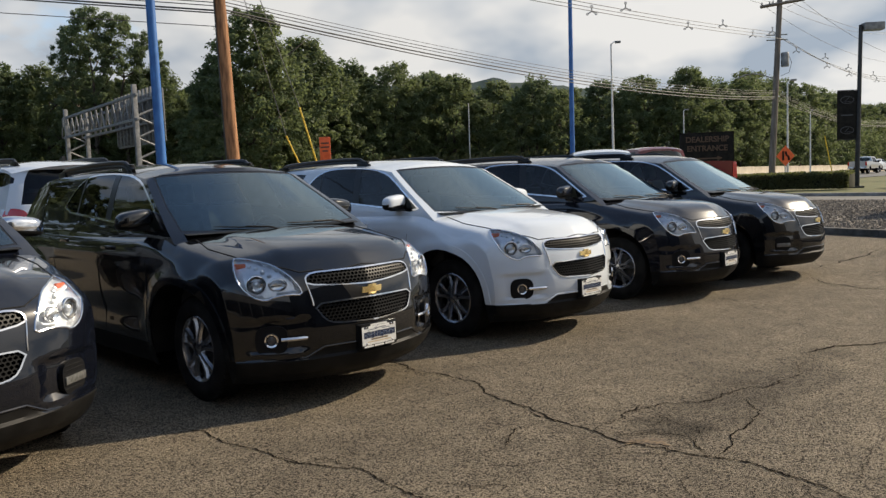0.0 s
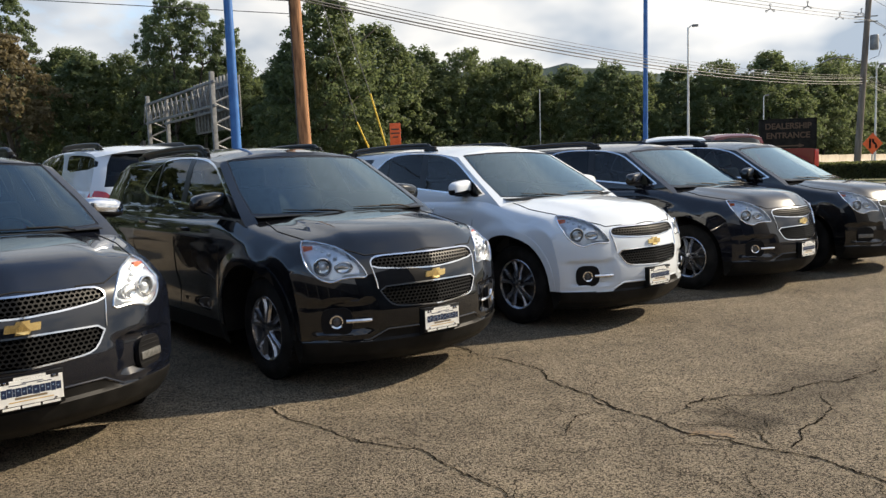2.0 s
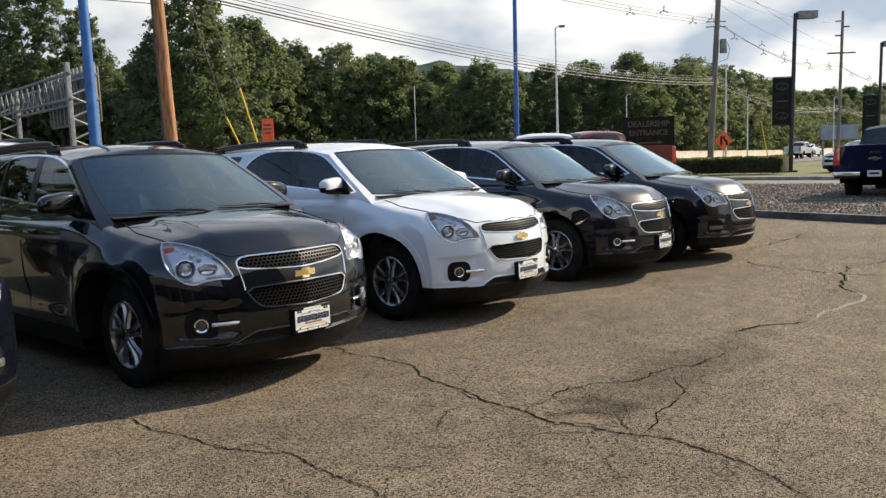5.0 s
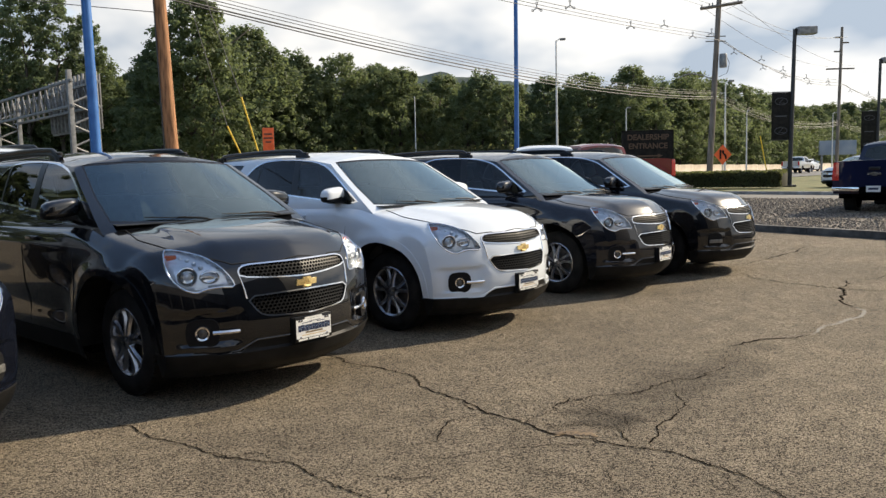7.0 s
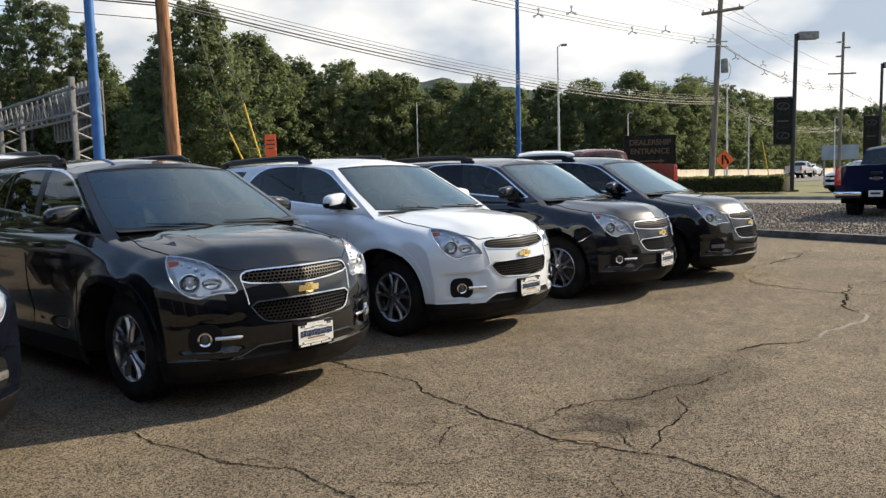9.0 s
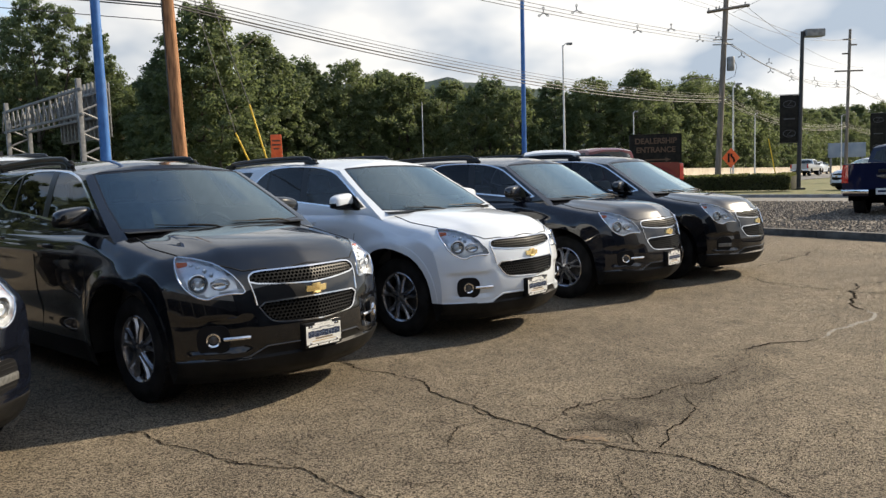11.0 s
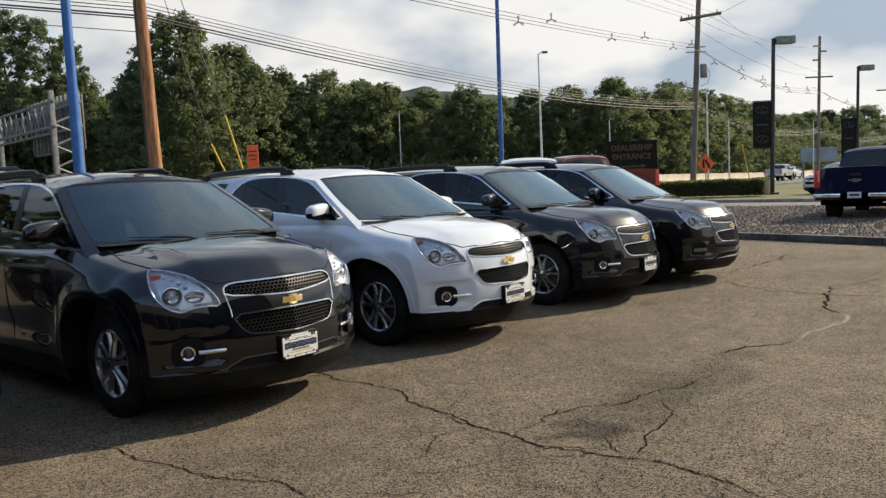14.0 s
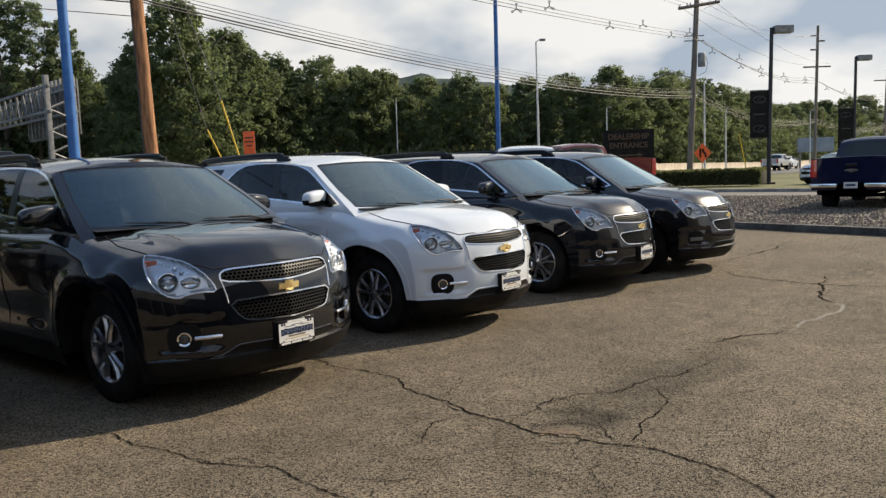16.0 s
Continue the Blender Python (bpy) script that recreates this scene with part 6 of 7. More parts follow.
def wood_pole(x, y, z1, x1, r0, r1, mat, label):
    ob = thing("utility_pole", pose(x, y, 0), label, "utility pole", "utility poles")
    bm = bmesh.new()
    tapered(bm, (0, 0, -0.1), (x1 - x, 0, z1), r0, r1, 18, 14)
    for v in bm.verts:
        v.co += Vector((noise.noise(v.co * 2.3), noise.noise(v.co * 2.3 + Vector((7, 0, 0))), 0)) * 0.012
    part("shaft", bm, mat, ob)
    return ob


near_pole = wood_pole(-6.46, 19.0, 9.8, -6.70, 0.165, 0.118, WOOD_POLE, "brown wooden utility pole with guy wires beside the lot")
bm = bmesh.new()
add_box(bm, (-0.32, -0.06, 8.9), (0.0, 0.06, 9.0), 0.01)
part("bracket", bm, GALV_DULL, near_pole)
bm = bmesh.new()
add_tube(bm, [(-0.17, -0.12, 0.3), (-0.30, -0.12, 9.2)], 0.016, 6)
part("conduit", bm, CABLE, near_pole)

T = wood_pole(16.90, 50.0, 12.3, 17.50, 0.20, 0.15, GREY_POLE, "weathered grey-brown utility pole with crossarm and transformer")
bm = bmesh.new()
add_tube(bm, [(-0.65, -0.16, 11.06), (0.65, -0.16, 11.23), (1.95, -0.16, 11.40)], 0.10, 4)
part("crossarm", bm, GREY_POLE, T)
for dx in (-0.55, -0.1, 0.1, 1.7):
    bm = bmesh.new()
    add_lathe(bm, [(0.02, 0), (0.05, 0.05), (0.03, 0.1), (0.05, 0.14), (0.001, 0.2)], 8, Matrix.Translation((dx, -0.16, 11.22 + 0.13 * dx)) @ Matrix.Rotation(radians(90), 4, "X"))
    part("insulator", bm, GALV_DULL, T)
bm = bmesh.new()
add_lathe(bm, [(0.001, 0.0), (0.22, 0.0), (0.23, 0.05), (0.23, 0.78), (0.20, 0.84), (0.001, 0.86)], 18, Matrix.Translation((0.82, -0.1, 7.45)) @ Matrix.Rotation(radians(90), 4, "X"))
part("transformer", bm, GALV_DULL, T, "grey steel transformer can")
bm = bmesh.new()
add_tube(bm, [(0.23, 0, 6.75), (-0.45, 0, 7.0), (-1.1, 0, 7.12), (-1.6, 0, 7.05), (-2.0, 0, 6.85)], 0.035, 8)
part("lamp_arm", bm, GALV_DULL, T)
bm = bmesh.new()
add_tube(bm, [(1.05, 0, 8.2), (1.25, 0, 7.7), (1.1, 0, 7.1), (0.6, 0, 6.9)], 0.015, 6)
part("drop_wire", bm, CABLE, T)
for dz in (9.35, 9.05):
    bm = bmesh.new()
    add_box(bm, (-0.25, -0.04, dz), (1.0, 0.04, dz + 0.06), 0.01)
    part("bracket", bm, GALV_DULL, T)

U = wood_pole(37.5, 75.0, 13.9, 37.75, 0.17, 0.12, GREY_POLE, "tall grey utility pole with one crossarm")
for z, x0, x1 in ((10.0, -1.3, 1.35), (12.9, -0.55, 0.1), (12.4, 0.1, 0.75), (11.6, -0.6, 0.1)):
    bm = bmesh.new()
    add_box(bm, (x0 + 0.15, -0.05, z), (x1 + 0.15, 0.05, z + 0.14), 0.01)
    part("crossarm", bm, GREY_POLE, U)
V = wood_pole(56.5, 96.0, 13.0, 57.0, 0.17, 0.12, GREY_POLE, "grey utility pole far along the highway")
bm = bmesh.new()
add_box(bm, (-1.2, -0.05, 10.5), (1.4, 0.05, 10.65), 0.01)
part("crossarm", bm, GREY_POLE, V)


def banner_lamp(x, y, z0, h, lean, banner, label):
    ob = thing("lot_lamp", pose(x, y, z0), label, "street lamp", "black lot lamps with banners")
    bm = bmesh.new()
    tapered(bm, (0, 0, 0), (lean, 0, h), 0.13, 0.10, 14)
    part("post", bm, BLACK_PAINT, ob)
    bm = bmesh.new()
    add_box(bm, (-0.28, -0.28, 0.0), (0.28, 0.28, 0.12), 0.03)
    part("base_plate", bm, BLACK_PAINT, ob)
    bm = bmesh.new()
    add_box(bm, (lean + 0.10, -0.25, h - 0.32), (lean + 1.15, 0.25, h + 0.10), 0.06)
    part("lamp_head", bm, GALV_DULL, ob, "grey box-shaped lamp head")
    bm = bmesh.new()
    add_box(bm, (lean, -0.04, h - 0.14), (lean + 0.14, 0.04, h - 0.05), 0.01)
    part("arm", bm, BLACK_PAINT, ob)
    x0, x1, b0, b1 = banner
    bm = bmesh.new()
    add_box(bm, (x0, -0.02, b0), (x1, 0.02, b1), 0.008)
    cloth = part("banner", bm, SIGN_BLACK, ob, "black cloth banner with plain grey ovals")
    w = x1 - x0
    for zc in (b1 - 0.48, b0 + 0.48):
        bm = bmesh.new()
        add_tube(bm, [((x0 + x1) / 2 + 0.33 * w * math.cos(t), -0.028, zc + 0.19 * math.sin(t)) for t in [2 * math.pi * k / 24 for k in range(24)]], 0.018, 6, closed=True)
        part("oval", bm, SIGN_GREY, cloth)
        bm = bmesh.new()
        add_tube(bm, [((x0 + x1) / 2 + 0.10, -0.028, zc + 0.14), ((x0 + x1) / 2 - 0.12, -0.028, zc - 0.09), ((x0 + x1) / 2 + 0.2, -0.028, zc - 0.10)], 0.018, 6)
        part("mark", bm, SIGN_GREY, cloth)
    bm = bmesh.new()
    add_box(bm, ((x0 + x1) / 2 - 0.3 * w, -0.028, (b0 + b1) / 2 - 0.03), ((x0 + x1) / 2 + 0.3 * w, -0.02, (b0 + b1) / 2 + 0.03))
    part("printed_bar", bm, SIGN_GREY, cloth, smooth=False)
    for zc in (b0 - 0.03, b1 + 0.03):
        bm = bmesh.new()
        add_tube(bm, [(x0, 0, zc), (0.05, 0, zc)], 0.025, 8)
        part("banner_rod", bm, BLACK_PAINT, ob)


banner_lamp(19.35, 43.9, 0.05, 8.65, 0.16, (-1.05, -0.02, 2.65, 5.22), "tall black lot lamp with a hanging black banner")
banner_lamp(33.05, 60.0, 0.0, 9.0, 0.10, (-1.22, -0.05, 2.1, 5.1), "second black lot lamp with a black banner, further off")

# orange diamond warning sign
ds = thing("warning_sign", pose(19.56, 55.0, 0.0), "orange diamond lane-merge warning sign on a post", "road sign")
bm = bmesh.new()
add_prism(bm, [(0, -0.70), (0.62, 0), (0, 0.70), (-0.62, 0)], lambda u, v, w: Vector((u, w, 2.08 + v)), 0.02)
plate_ob = part("sign_plate", bm, ORANGE, ds)
for pts in ([(-0.16, -0.30), (-0.16, 0.32)], [(0.22, -0.30), (0.20, -0.05), (0.02, 0.10), (0.02, 0.30)]):
    for p, q in zip(pts, pts[1:]):
        bm = bmesh.new()
        d = Vector((q[0] - p[0], q[1] - p[1]))
        s = Vector((-d.y, d.x)).normalized() * 0.065
        add_prism(bm, [(p[0] + s.x, p[1] + s.y), (p[0] - s.x, p[1] - s.y), (q[0] - s.x, q[1] - s.y), (q[0] + s.x, q[1] + s.y)], lambda u, v, w: Vector((u, -0.012 + w, 2.08 + v)), 0.010)
        part("symbol_bar", bm, SIGN_BLACK, plate_ob, smooth=False)
bm = bmesh.new()
add_box(bm, (-0.04, 0.03, 0), (0.04, 0.09, 2.6), 0.01)
part("post", bm, GALV, ds)

# orange roadwork panel
osn = thing("roadwork_panel", pose(-8.81, 40.0, 0, 0, 0, 8), "faded orange roadwork panel on a stand", "road sign")
bm = bmesh.new()
add_box(bm, (-0.28, 0, 2.55), (0.28, 0.03, 3.85), 0.02)
panel = part("sign_plate", bm, ORANGE, osn)
for z, w in ((3.5, 0.2), (3.3, 0.22), (3.1, 0.14)):
    bm = bmesh.new()
    add_box(bm, (-w, -0.006, z), (w, 0.002, z + 0.07))
    part("printed_bar", bm, SIGN_TAN, panel, smooth=False)
for dx in (-0.25, 0.25):
    bm = bmesh.new()
    add_box(bm, (dx - 0.03, 0.03, 0), (dx + 0.03, 0.07, 3.6), 0.01)
    part("post", bm, GALV_DULL, osn)

# dealership entrance sign
es = thing("entrance_sign", pose(11.73, 45.0, 0, 0, 0, 0), "black board sign with tan letters and an arrow", "sign")
bm = bmesh.new()
add_box(bm, (-1.42, 0, 1.55), (1.42, 0.16, 3.42), 0.02)
board = part("board", bm, SIGN_BLACK, es)
bm = bmesh.new()
for p, q in (((-1.47, 3.40), (1.47, 3.46)), ((-1.47, 1.50), (1.47, 1.56))):
    add_box(bm, (p[0], -0.02, p[1]), (q[0], 0.18, q[1]), 0.01)
for dx in (-1.47, 1.41):
    add_box(bm, (dx, -0.02, 1.5), (dx + 0.06, 0.18, 3.46), 0.01)
part("sign_frame", bm, SIGN_BLACK, es)
for dx in (-1.1, 1.1):
    bm = bmesh.new()
    add_box(bm, (dx - 0.07, 0.02, 0), (dx + 0.07, 0.14, 1.6), 0.01)
    part("post", bm, BLACK_PAINT, es)


def letters(text, size, m, mat, parent, name):
    cu = bpy.data.curves.new(name, "FONT")
    cu.body, cu.size, cu.align_x, cu.extrude, cu.offset = text, size, "CENTER", 0.01, 0.012
    tmp = bpy.data.objects.new(name, cu)
    me = bpy.data.meshes.new_from_object(tmp)
    bpy.data.objects.remove(tmp)
    me.materials.clear()
    me.materials.append(mat)
    ob = new(name, me)
    ob.parent = parent
    ob.matrix_local = m
    return ob


letters("DEALERSHIP", 0.435, pose(0, -0.02, 2.92, 90, 0, 0), SIGN_TAN, board, "lettering")
letters("ENTRANCE", 0.435, pose(0, -0.02, 2.42, 90, 0, 0), SIGN_TAN, board, "lettering")
bm = bmesh.new()
add_prism(bm, [(-0.6, 1.96), (0.55, 1.96), (0.55, 1.88), (0.85, 2.0), (0.55, 2.12), (0.55, 2.04), (-0.6, 2.04)], lambda u, v, w: Vector((u, -0.02 + w, v)), 0.015)
part("arrow", bm, SIGN_TAN, board, smooth=False)

# pale board far along the road
bb = thing("billboard", pose(55.2, 110.0, 0), "pale blue board sign far along the highway", "billboard")
bm = bmesh.new()
add_box(bm, (-2.6, 0, 2.3), (2.6, 0.25, 4.3), 0.03)
part("board", bm, BILL_BLUE, bb)
for dx in (-2.2, 2.2):
    bm = bmesh.new()
    add_box(bm, (dx - 0.12, 0.05, 0), (dx + 0.12, 0.25, 2.3), 0.02)
    part("post", bm, GALV_DULL, bb)

# overhead sign gantry, seen from behind
ga, gb = Vector((-18.7, 40.0, 0)), Vector((-29.0, 51.0, 0))
gd = (gb - ga).normalized()
gl = (gb - ga).length
gantry = thing("sign_gantry", Matrix.Translation(ga) @ Matrix.Rotation(math.atan2(gd.y, gd.x), 4, "Z"), "grey steel sign gantry with lattice towers and slatted panel backs", "sign gantry")


def strut(name, p, q, r):
    bm = bmesh.new()
    add_tube(bm, [p, q], r, 6)
    return part(name, bm, GALV_DULL, gantry)


for x in (0.0, gl - 1.3):
    for dy in (-1.25, 0.0):
        bm = bmesh.new()
        add_box(bm, (x - 0.12, dy - 0.12, 0), (x + 0.12, dy + 0.12, 7.0), 0.02)
        part("tower_leg", bm, GALV_DULL, gantry)
    for k in range(5):
        z0, z1 = 0.4 + 1.1 * k, 0.95 + 1.1 * k
        strut("tower_brace", (x, -1.25, z0), (x, 0, z1), 0.06)
        strut("tower_brace", (x, 0, z1), (x, -1.25, z0 + 1.1), 0.06)
for dy in (-1.25, 0.0):
    for z in (5.2, 6.45):
        bm = bmesh.new()
        add_box(bm, (-0.4, dy - 0.07, z - 0.07), (gl - 0.6, dy + 0.07, z + 0.07), 0.01)
        part("chord", bm, GALV_DULL, gantry)
    for k in range(14):
        x0 = gl * k / 14
        strut("truss_brace", (x0, dy, 5.2), (x0 + gl / 28, dy, 6.45), 0.045)
        strut("truss_brace", (x0 + gl / 28, dy, 6.45), (x0 + gl / 14, dy, 5.2), 0.045)
for k in range(13):
    bm = bmesh.new()
    x = 0.4 + 0.62 * k
    add_box(bm, (x - 0.07, -1.50, 4.2), (x + 0.07, -1.38, 7.15), 0.01)
    part("panel_slat", bm, GALV_DULL, gantry)
bm = bmesh.new()
add_box(bm, (0.2, -1.62, 4.1), (8.2, -1.55, 6.9), 0.01)
part("sign_panel", bm, GALV_DULL, gantry, "dull grey back of a large road sign")

# ---- cables ----
def cable(p, q, sag, r, n=24):
    p, q = Vector(p), Vector(q)
    bm = bmesh.new()
    add_tube(bm, [p.lerp(q, k / n) - Vector((0, 0, sag * 4 * (k / n) * (1 - k / n))) for k in range(n + 1)], r, 5)
    return part("wire", bm, CABLE)


lines = thing("overhead_lines", Matrix.Identity(4), "black overhead cables strung between the utility poles", "cables")
P = (-6.65, 19.0)
runs = []
for z0, z1, sg, r in ((5.97, 5.90, 0.6, 0.012), (5.89, 5.82, 0.62, 0.012), (5.78, 5.64, 0.6, 0.022), (5.72, 5.52, 0.64, 0.017), (6.06, 6.02, 0.58, 0.008)):
    runs.append(((P[0], P[1], z0), (17.25, 50.0, z1), sg, r))
    runs.append(((17.25, 50.0, z1), (37.6, 75.0, z1 - 0.7), 0.9, r))
    runs.append(((37.6, 75.0, z1 - 0.7), (56.8, 96.0, z1 - 0.7), 0.7, r))
    runs.append(((P[0], P[1], z0 - 0.05), (-45.0, 10.0, z0 + 3.3), 0.1, r))
runs.append(((P[0], P[1], 5.35), (-45.0, 10.0, 8.6), 0.1, 0.010))
for dx, z0 in ((-0.4, 9.6), (0.0, 9.35), (0.5, 9.1)):
    runs.append(((-43.7 + dx, -29.0, z0 - 0.2), (17.3 + dx, 50.0, z0), 1.75, 0.014))
    runs.append(((17.3 + dx, 50.0, z0), (37.6 + dx, 75.0, z0 - 0.5), 0.95, 0.016))
    runs.append(((37.6 + dx, 75.0, z0 - 0.5), (56.8 + dx, 96.0, z0 - 0.6), 0.9, 0.016))
for dx in (-1.2, -0.5, 0.6, 1.3):
    runs.append(((17.45 + dx, 50.0, 11.35), (37.7 + dx, 75.0, 10.3 if abs(dx) > 0.8 else 13.0), 0.8, 0.012))
    runs.append(((17.45 + dx, 50.0, 11.35), (-43.0 + dx, -29.0, 13.0), 1.5, 0.008))
runs.append(((17.9, 50.0, 11.0), (28.0, 47.0, 16.0), 0.2, 0.010))
for p, q, sg, r in runs:
    cable(p, q, sg, r).parent = lines
# guy wires with yellow guards
guy = thing("guy_wire", Matrix.Identity(4), "steel guy wires with yellow plastic guards by the pole", "guy wire")
for top_p, mid_p, foot in (((-6.68, 19.05, 8.6), (-5.97, 22.0, 2.84), (-5.30, 22.6, 0.9)), ((-6.68, 19.05, 9.3), (-5.54, 22.0, 3.62), (-4.9, 22.3, 0.9))):
    bm = bmesh.new()
    add_tube(bm, [top_p, mid_p], 0.012, 6)
    part("stay", bm, GALV_DULL, guy)
    bm = bmesh.new()
    d = (Vector(foot) - Vector(mid_p)).normalized()
    add_tube(bm, [mid_p, foot, Vector(foot) + d * 1.0], 0.025, 8)
    part("guard", bm, YELLOW, guy)


guy = thing("guy_wire", Matrix.Identity(4), "far guy wire with a yellow guard beside the highway", "guy wire", "guy wires")
bm = bmesh.new()
add_tube(bm, [(29.0, 72.0, 3.9), (29.66, 72.0, 0.6)], 0.05, 8)
part("guard", bm, YELLOW, guy)


# spacers on the bundled lines
def spacer(x, y, z):
    bm = bmesh.new()
    for a in (90, 210, 330):                          # three clamp loops round the strands
        d = Vector((math.cos(radians(a)), 0.0, math.sin(radians(a))))
        c = Vector((x, y, z)) + d * 0.20
        add_tube(bm, [c + Vector((0.040 * math.cos(q * math.pi / 5), 0, 0.040 * math.sin(q * math.pi / 5))) for q in range(10)], 0.018, 5, closed=True)
        add_tube(bm, [(x, y, z), Vector((x, y, z)) + d * 0.17], 0.024, 5)
    part("spacer", bm, GALV_DULL, lines)


for p0, p1, sg, fr in (((-43.7, -29.0, 9.2), (17.3, 50.0, 9.4), 1.75, (0.786, 0.802, 0.878, 0.906, 0.965, 0.980)), ((17.3, 50.0, 9.4), (37.6, 75.0, 8.9), 0.95, (0.12, 0.24, 0.31, 0.40, 0.47, 0.6, 0.70, 0.82, 0.90)), ((37.6, 75.0, 8.9), (56.8, 96.0, 8.8), 0.9, (0.15, 0.3, 0.45))):
    for k, f in enumerate(fr):
        p = Vector(p0).lerp(Vector(p1), f) - Vector((0, 0, sg * 4 * f * (1 - f)))
        spacer(p.x + (0.4 if k % 2 else -0.2), p.y, p.z + (0.1 if k % 2 else -0.15))


# ---- trees and hedge ----
def crown_mesh(name, seed, radius, height, low, clumps, per, leaf, mat, droop=0.0):
    """Many small leaves in uneven clumps inside a lumpy envelope."""
    rnd = random.Random(seed)
    verts, faces = [], []
    lumps = [(rnd.uniform(0, 6.28), rnd.uniform(0.15, 0.95), rnd.uniform(0.7, 1.25)) for _ in range(9)]
    for _ in range(clumps):
        h = rnd.random() ** 0.85
        prof = math.sin(math.pi * (0.10 + 0.86 * h) ** 0.75) ** 0.7
        ang = rnd.uniform(0, 6.28)
        bulge = 1.0
        for la, lh, lr in lumps:
            if abs((ang - la + 3.14) % 6.28 - 3.14) < 0.7 and abs(h - lh) < 0.16:
                bulge *= lr
        rr = radius * prof * bulge * math.sqrt(rnd.uniform(0.25, 1.0))
        c = Vector((rr * math.cos(ang), rr * math.sin(ang), low + (height - low) * h * rnd.uniform(0.93, 1.03)))
        size = rnd.uniform(0.4, 1.2) * radius * 0.15
        if rnd.random() < 0.12 and not droop:         # loose sprays that break the outline
            c += Vector((0.10 * c.x, 0.10 * c.y, rnd.uniform(0.0, 0.05) * height))
            size *= 0.75
        for _ in range(per):
            d = Vector((rnd.gauss(0, 1), rnd.gauss(0, 1), rnd.gauss(0, 0.7)))
            d = d.normalized() * size * rnd.random() ** 0.4
            if droop:
                d.z = -abs(d.z) * droop * rnd.random()
            p = c + d
            n = (d.normalized() + Vector((rnd.uniform(-1, 1), rnd.uniform(-1, 1), rnd.uniform(-0.3, 1.2)))).normalized()
            t = n.orthogonal().normalized()
            t.rotate(Matrix.Rotation(rnd.uniform(0, 6.28), 3, n))
            b = n.cross(t)
            s = leaf * rnd.uniform(0.6, 1.35)
            k = len(verts)
            verts += [p + t * s, p + b * s * 0.62, p - t * s, p - b * s * 0.62]
            faces.append((k, k + 1, k + 2, k + 3))
    me = bpy.data.meshes.new(name)
    me.from_pydata([tuple(v) for v in verts], [], faces)
    me.materials.append(mat)
    return me


def trunk_mesh(seed, height, r):
    rnd = random.Random(seed)
    bm = bmesh.new()
    pts = [Vector((rnd.uniform(-0.1, 0.1) * k, rnd.uniform(-0.1, 0.1) * k, height * 0.85 * k / 6)) for k in range(7)]
    pts[0] = Vector((0, 0, -0.3))
    add_tube(bm, pts, [r * (1 - 0.13 * k) for k in range(7)], 9)
    for k in range(9):
        a = rnd.uniform(0, 6.28)
        base = pts[2 + k % 4]
        out = Vector((math.cos(a), math.sin(a), rnd.uniform(0.4, 1.1))) * height * rnd.uniform(0.16, 0.26)
        add_tube(bm, [base, base + out * 0.5 + Vector((0, 0, -0.1)), base + out], [r * 0.4, r * 0.25, r * 0.08], 6)
    me = bpy.data.meshes.new("trunk")
    for f in bm.faces:
        f.smooth = True
    bm.to_mesh(me)
    bm.free()
    me.materials.append(BARK)
    return me


KINDS = []
for k, (rad, hgt, low, mat) in enumerate(((4.6, 14, 0.6, LEAF_A), (4.0, 14, 0.5, LEAF_B), (5.2, 14, 0.8, LEAF_A), (3.6, 14, 1.0, LEAF_B), (4.4, 14, 0.5, LEAF_A))):
    KINDS.append((crown_mesh("crown", 20 + k, rad, hgt, low, 440, 46, 0.138, mat), trunk_mesh(40 + k, 13, 0.24)))
LOWER = [(crown_mesh("crown", 50 + k, 4.6, 14, 0.4, 230, 44, 0.150, LEAF_A), trunk_mesh(55 + k, 12, 0.2)) for k in range(2)]
TALL = (crown_mesh("crown", 71, 3.4, 18, 3.0, 260, 64, 0.118, LEAF_B), trunk_mesh(72, 17, 0.26))
DROOP = (crown_mesh("crown", 81, 4.2, 13, 4.0, 200, 60, 0.17, LEAF_W, droop=3.0), trunk_mesh(82, 11, 0.28))


def tree(x, y, h, kind, seed, label, nominal=14.0, wide=1.0):
    s = h / nominal
    ob = thing("tree", pose(x, y, rise(x, y), 0, 0, seed * 77) @ Matrix.Diagonal((s * wide, s * wide, s, 1)), label, "tree", "trees along the highway")
    for name, me in (("crown", kind[0]), ("trunk", kind[1])):
        o = new(name, me)
        o.parent = ob


FRONT = [(-58, 86, 15.5), (-53.5, 82, 14.5), (-49.5, 84, 14), (-46, 88, 13.5), (-41, 86, 13), (-36.5, 84, 13.2), (-33, 88, 12.8), (-29, 84, 11.5), (-25.5, 72, 12.0), (-21.8, 71, 16.2), (-19.5, 80, 15.0), (-15.6, 84, 14.0), (-11, 86, 13.6), (-7.5, 90, 13.2),
         (-4.3, 86, 13.8), (0.2, 88, 13.0), (4.3, 84, 12.9), (8.2, 90, 12.0), (11.5, 87, 11.6), (15.8, 86, 11.8), (20.5, 86, 12.4), (24.5, 90, 11.6), (28.0, 92, 11.7)]
for k, (x, y, h) in enumerate(FRONT):
    tree(x, y, h * (1.02 if x < -17 else 0.97 if x < -5 else 0.865 if x < 10 else 0.93), KINDS[k % 5], k, "leafy dark green broadleaf tree at the wood's edge" if k % 2 else "full green broadleaf tree with sunlit crown edges", wide=1.18)
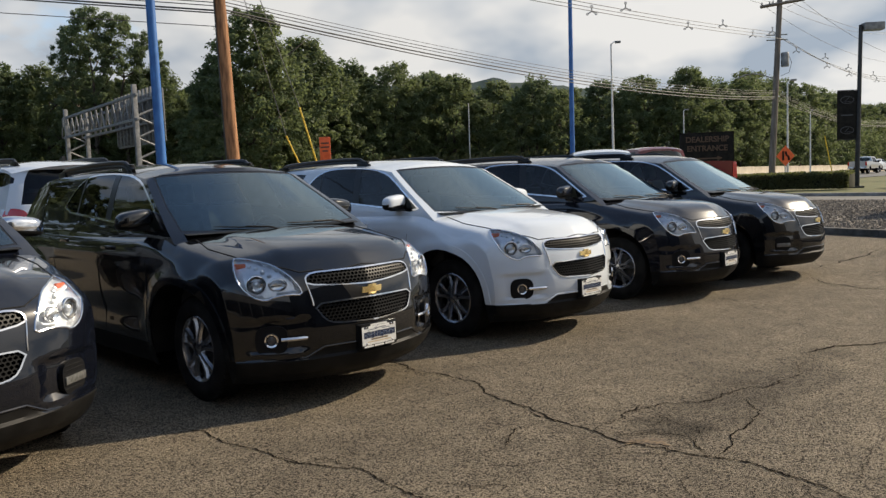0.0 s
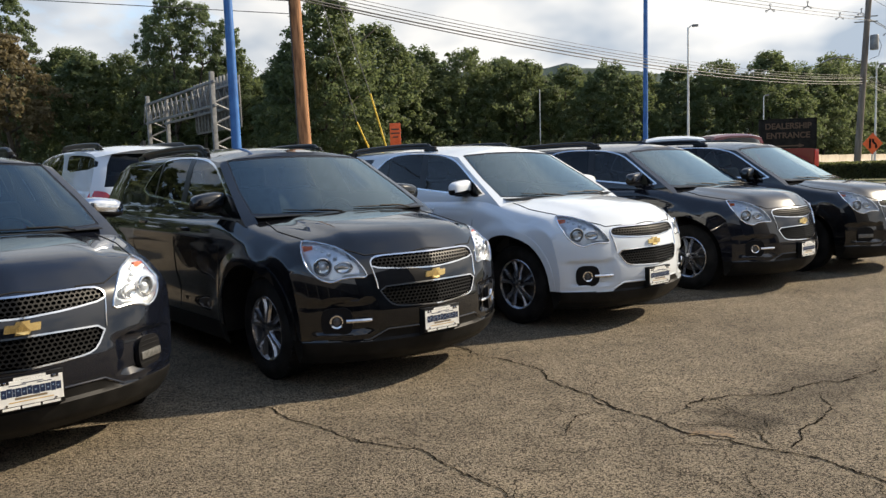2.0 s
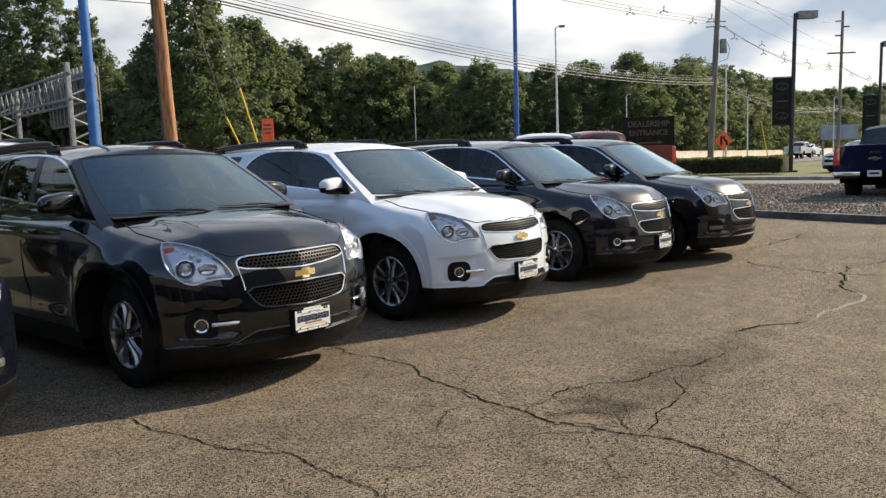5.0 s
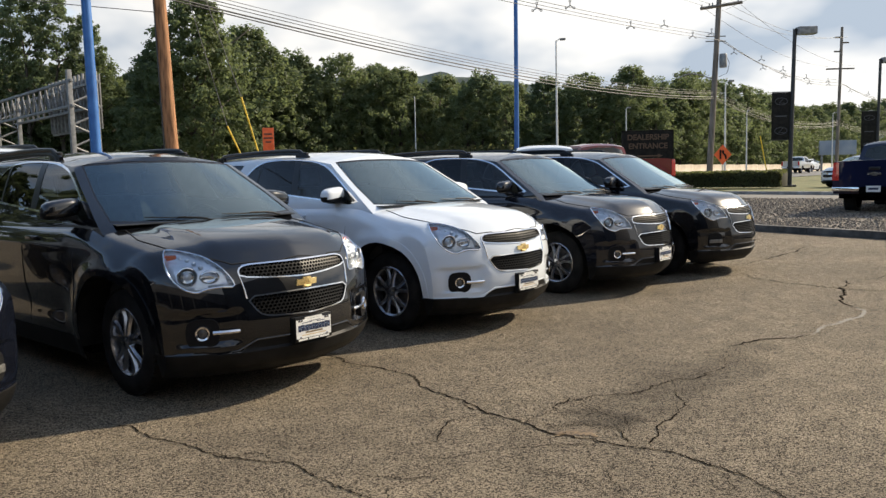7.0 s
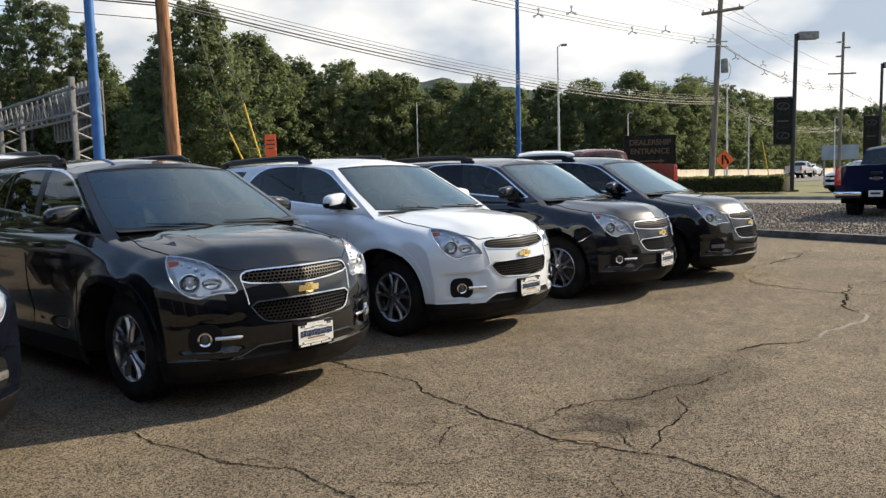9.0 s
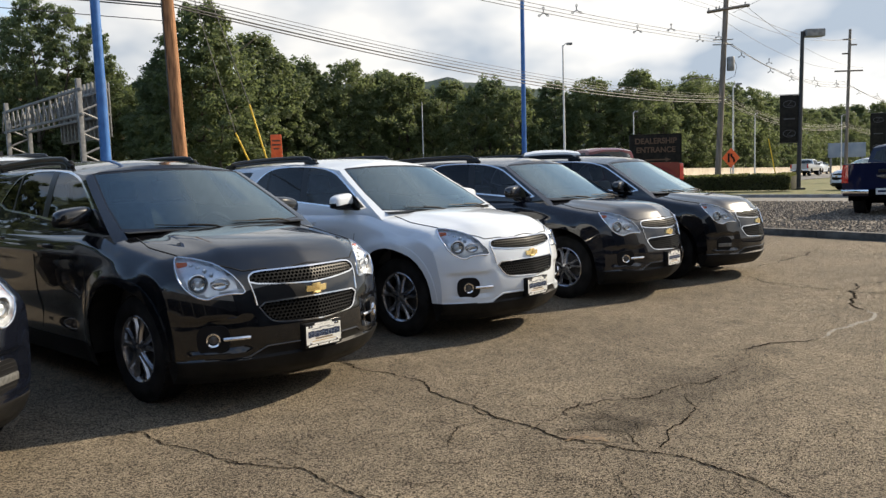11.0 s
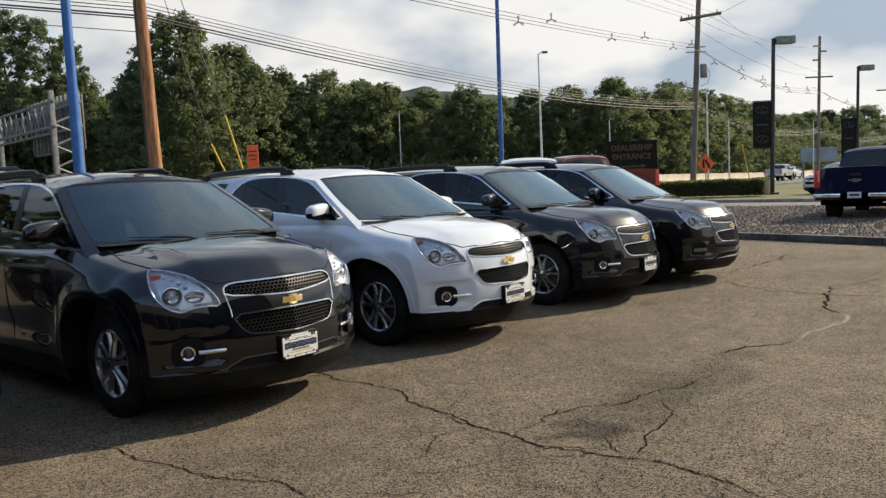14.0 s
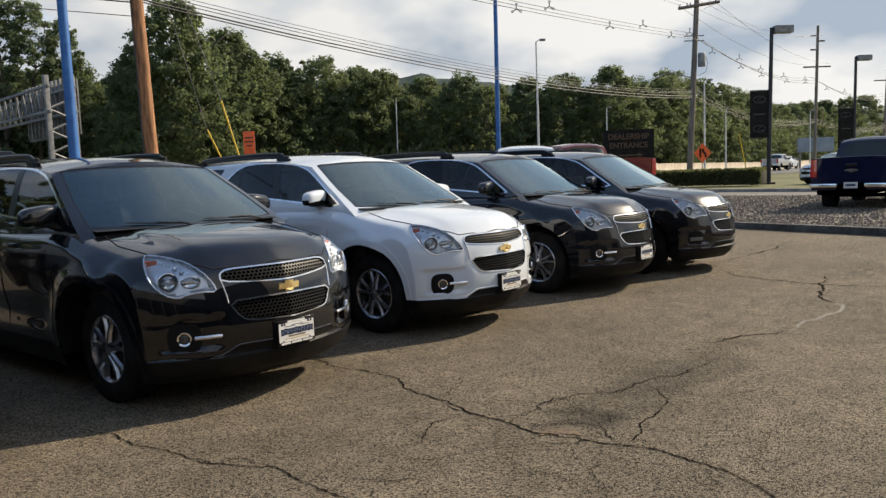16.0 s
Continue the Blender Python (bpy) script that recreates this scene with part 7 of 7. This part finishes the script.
for k, (x, y, h) in enumerate([(-62.5, 82, 22.5), (-65.5, 80, 22), (-44.8, 82, 18.2), (-41.8, 80, 19.6), (-39.0, 81, 19.0), (-36.8, 83, 17.2)]):
    tree(x, y, h, TALL, 100 + k, "tall slender tree rising above the wood's edge", 18.0)
tree(-57.0, 74, 15.5, DROOP, 200, "tree with drooping brownish foliage by the lot", 13.0)
for k, ((x0, y0, h0), (x1, y1, h1)) in enumerate(zip(FRONT[8:], FRONT[9:])):
    tree((x0 + x1) / 2 + 0.4, min(y0, y1) - 1.5, (h0 + h1) / 2 * (0.78 + 0.06 * (k % 3)) * (1.0 if x0 < -17 else 0.95 if x0 < -5 else 0.865), LOWER[k % 2], 150 + k, "lower leafy green tree filling the wood's edge")
LINE = [(30.5, 97, 12.2), (35.5, 101, 11.8), (40, 107, 11.6), (33, 104, 12), (44.5, 113, 11.8), (49, 119, 11.6), (53, 125, 11.4), (58, 133, 12), (64, 141, 12.5), (70, 149, 13.5), (77, 157, 14.5), (85, 165, 15.5), (94, 174, 16.5), (104, 184, 17.5)]
for k, (x, y, h) in enumerate(LINE):
    tree(x, y, h - 2.2 * smooth01((y - 105) / 60), KINDS[(k + 2) % 5], 300 + k, "green broadleaf tree behind the highway barrier", wide=1.25)

# the wood behind: crowns too many to count, in one mesh
rnd = random.Random(11)
verts, faces = [], []
src = [[v.co.copy() for v in crown_mesh("coarse_crown", 60 + k, 4.4, 14, 0.5, 170, 18, 0.36, LEAF_B).vertices] for k in range(5)]
for k in range(60):
    row = k % 2
    x = -95 + 3.4 * k + rnd.uniform(-1, 1)
    y = (98 if x < 28 else 106 + (x - 28) * 1.17) + row * 8 + rnd.uniform(-2, 2)
    h = (13.0 if x < -17 else 12.3 if x < -5 else 10.5 if x < 25 else 10.8) * rnd.uniform(0.92, 1.1) * (1.12 if row else 1.0) * (1 - 0.28 * smooth01((x - 35) / 50))
    pick = src[k % 5]
    c, s = math.cos(k * 1.7), math.sin(k * 1.7)
    base = len(verts)
    sc = h / 14
    for v in pick:
        verts.append((x + (c * v.x - s * v.y) * sc * 1.1, y + (s * v.x + c * v.y) * sc * 1.1, v.z * sc + 0.3))
    for q in range(len(pick) // 4):
        faces.append((base + 4 * q, base + 4 * q + 1, base + 4 * q + 2, base + 4 * q + 3))
side = [[v.co.copy() for v in crown_mesh("unseen_crown", 90 + k, 4.4, 14, 0.3, 150, 40, 0.22, LEAF_B).vertices] for k in range(3)]
for k in range(22):                                  # unseen crowns added at left to darken the side windows' reflections
    x, y, h = -42 - 5 * (k % 2) + rnd.uniform(-1.5, 1.5), 37 - 3.2 * k + rnd.uniform(-1, 1), 17 * rnd.uniform(0.92, 1.12)
    pick = side[k % 3]
    c, s = math.cos(k * 2.3), math.sin(k * 2.3)
    base = len(verts)
    for v in pick:
        verts.append((x + (c * v.x - s * v.y) * 1.2, y + (s * v.x + c * v.y) * 1.2, v.z * h / 14))
    for q in range(len(pick) // 4):
        faces.append((base + 4 * q, base + 4 * q + 1, base + 4 * q + 2, base + 4 * q + 3))
me = bpy.data.meshes.new("woods")
me.from_pydata(verts, [], faces)
me.materials.append(LEAF_B)
tagged(new("woods", me), "dense dark green wood behind the front trees, plus unseen crowns added at left", "woods", kind="stuff")
# undergrowth at the wood's edge
verts, faces = [], []
for k in range(26000):
    x = rnd.uniform(-75, 32)
    y = 80 + 0.05 * abs(x) + rnd.uniform(-2, 5)
    y += max(0.0, 15.5 - (Vector((x, y)) - HWY).dot(HP)) / 0.65
    z = rise(x, y) + rnd.random() ** 1.4 * 3.4
    n = Vector((rnd.gauss(0, 1), rnd.gauss(-0.5, 1), rnd.gauss(0.4, 0.6))).normalized()
    t = n.orthogonal().normalized()
    b = n.cross(t)
    s = rnd.uniform(0.10, 0.26)
    p = Vector((x, y, z))
    i = len(verts)
    verts += [tuple(p + t * s), tuple(p + b * s * 0.7), tuple(p - t * s), tuple(p - b * s * 0.7)]
    faces.append((i, i + 1, i + 2, i + 3))
me = bpy.data.meshes.new("undergrowth")
me.from_pydata(verts, [], faces)
me.materials.append(LEAF_H)
tagged(new("undergrowth", me), "low dark undergrowth along the wood's edge", "bushes", kind="stuff")

# clipped hedge
h0, h1 = Vector((11.5, 47.5)), Vector((18.1, 41.6))
hd = (h1 - h0).normalized()
hn = Vector((-hd.y, hd.x))
hedge = thing("hedge", Matrix.Identity(4), "low clipped dark green hedge beside the lane", "hedge")
verts, faces = [], []
for k in range(15000):
    u = rnd.random()
    face = rnd.random()
    z = rnd.uniform(0.05, 0.86)
    off = rnd.uniform(-0.55, 0.55)
    if face < 0.5:
        off = -0.55 + rnd.uniform(-0.06, 0.10)
    elif face < 0.85:
        z = 0.85 + rnd.uniform(-0.12, 0.09) + 0.07 * noise.noise(Vector((u * 12, 0, 0)))
    p2 = h0.lerp(h1, u) + hn * off
    n = Vector((rnd.gauss(0, 1), rnd.gauss(0, 1), rnd.gauss(0.3, 1))).normalized()
    t = n.orthogonal().normalized()
    b = n.cross(t)
    s = rnd.uniform(0.03, 0.075)
    p = Vector((p2.x, p2.y, z + 0.1))
    i = len(verts)
    verts += [tuple(p + t * s), tuple(p + b * s * 0.7), tuple(p - t * s), tuple(p - b * s * 0.7)]
    faces.append((i, i + 1, i + 2, i + 3))
me = bpy.data.meshes.new("foliage")
me.from_pydata(verts, [], faces)
me.materials.append(LEAF_H)
o = new("foliage", me)
o.parent = hedge
bm = bmesh.new()
add_box(bm, (0, -0.48, 0.05), ((h1 - h0).length, 0.48, 0.80), 0.08)
core = part("hedge_core", bm, EARTH, hedge)
core.matrix_local = Matrix.Translation((h0.x, h0.y, 0.1)) @ Matrix.Rotation(math.atan2(hd.y, hd.x), 4, "Z")
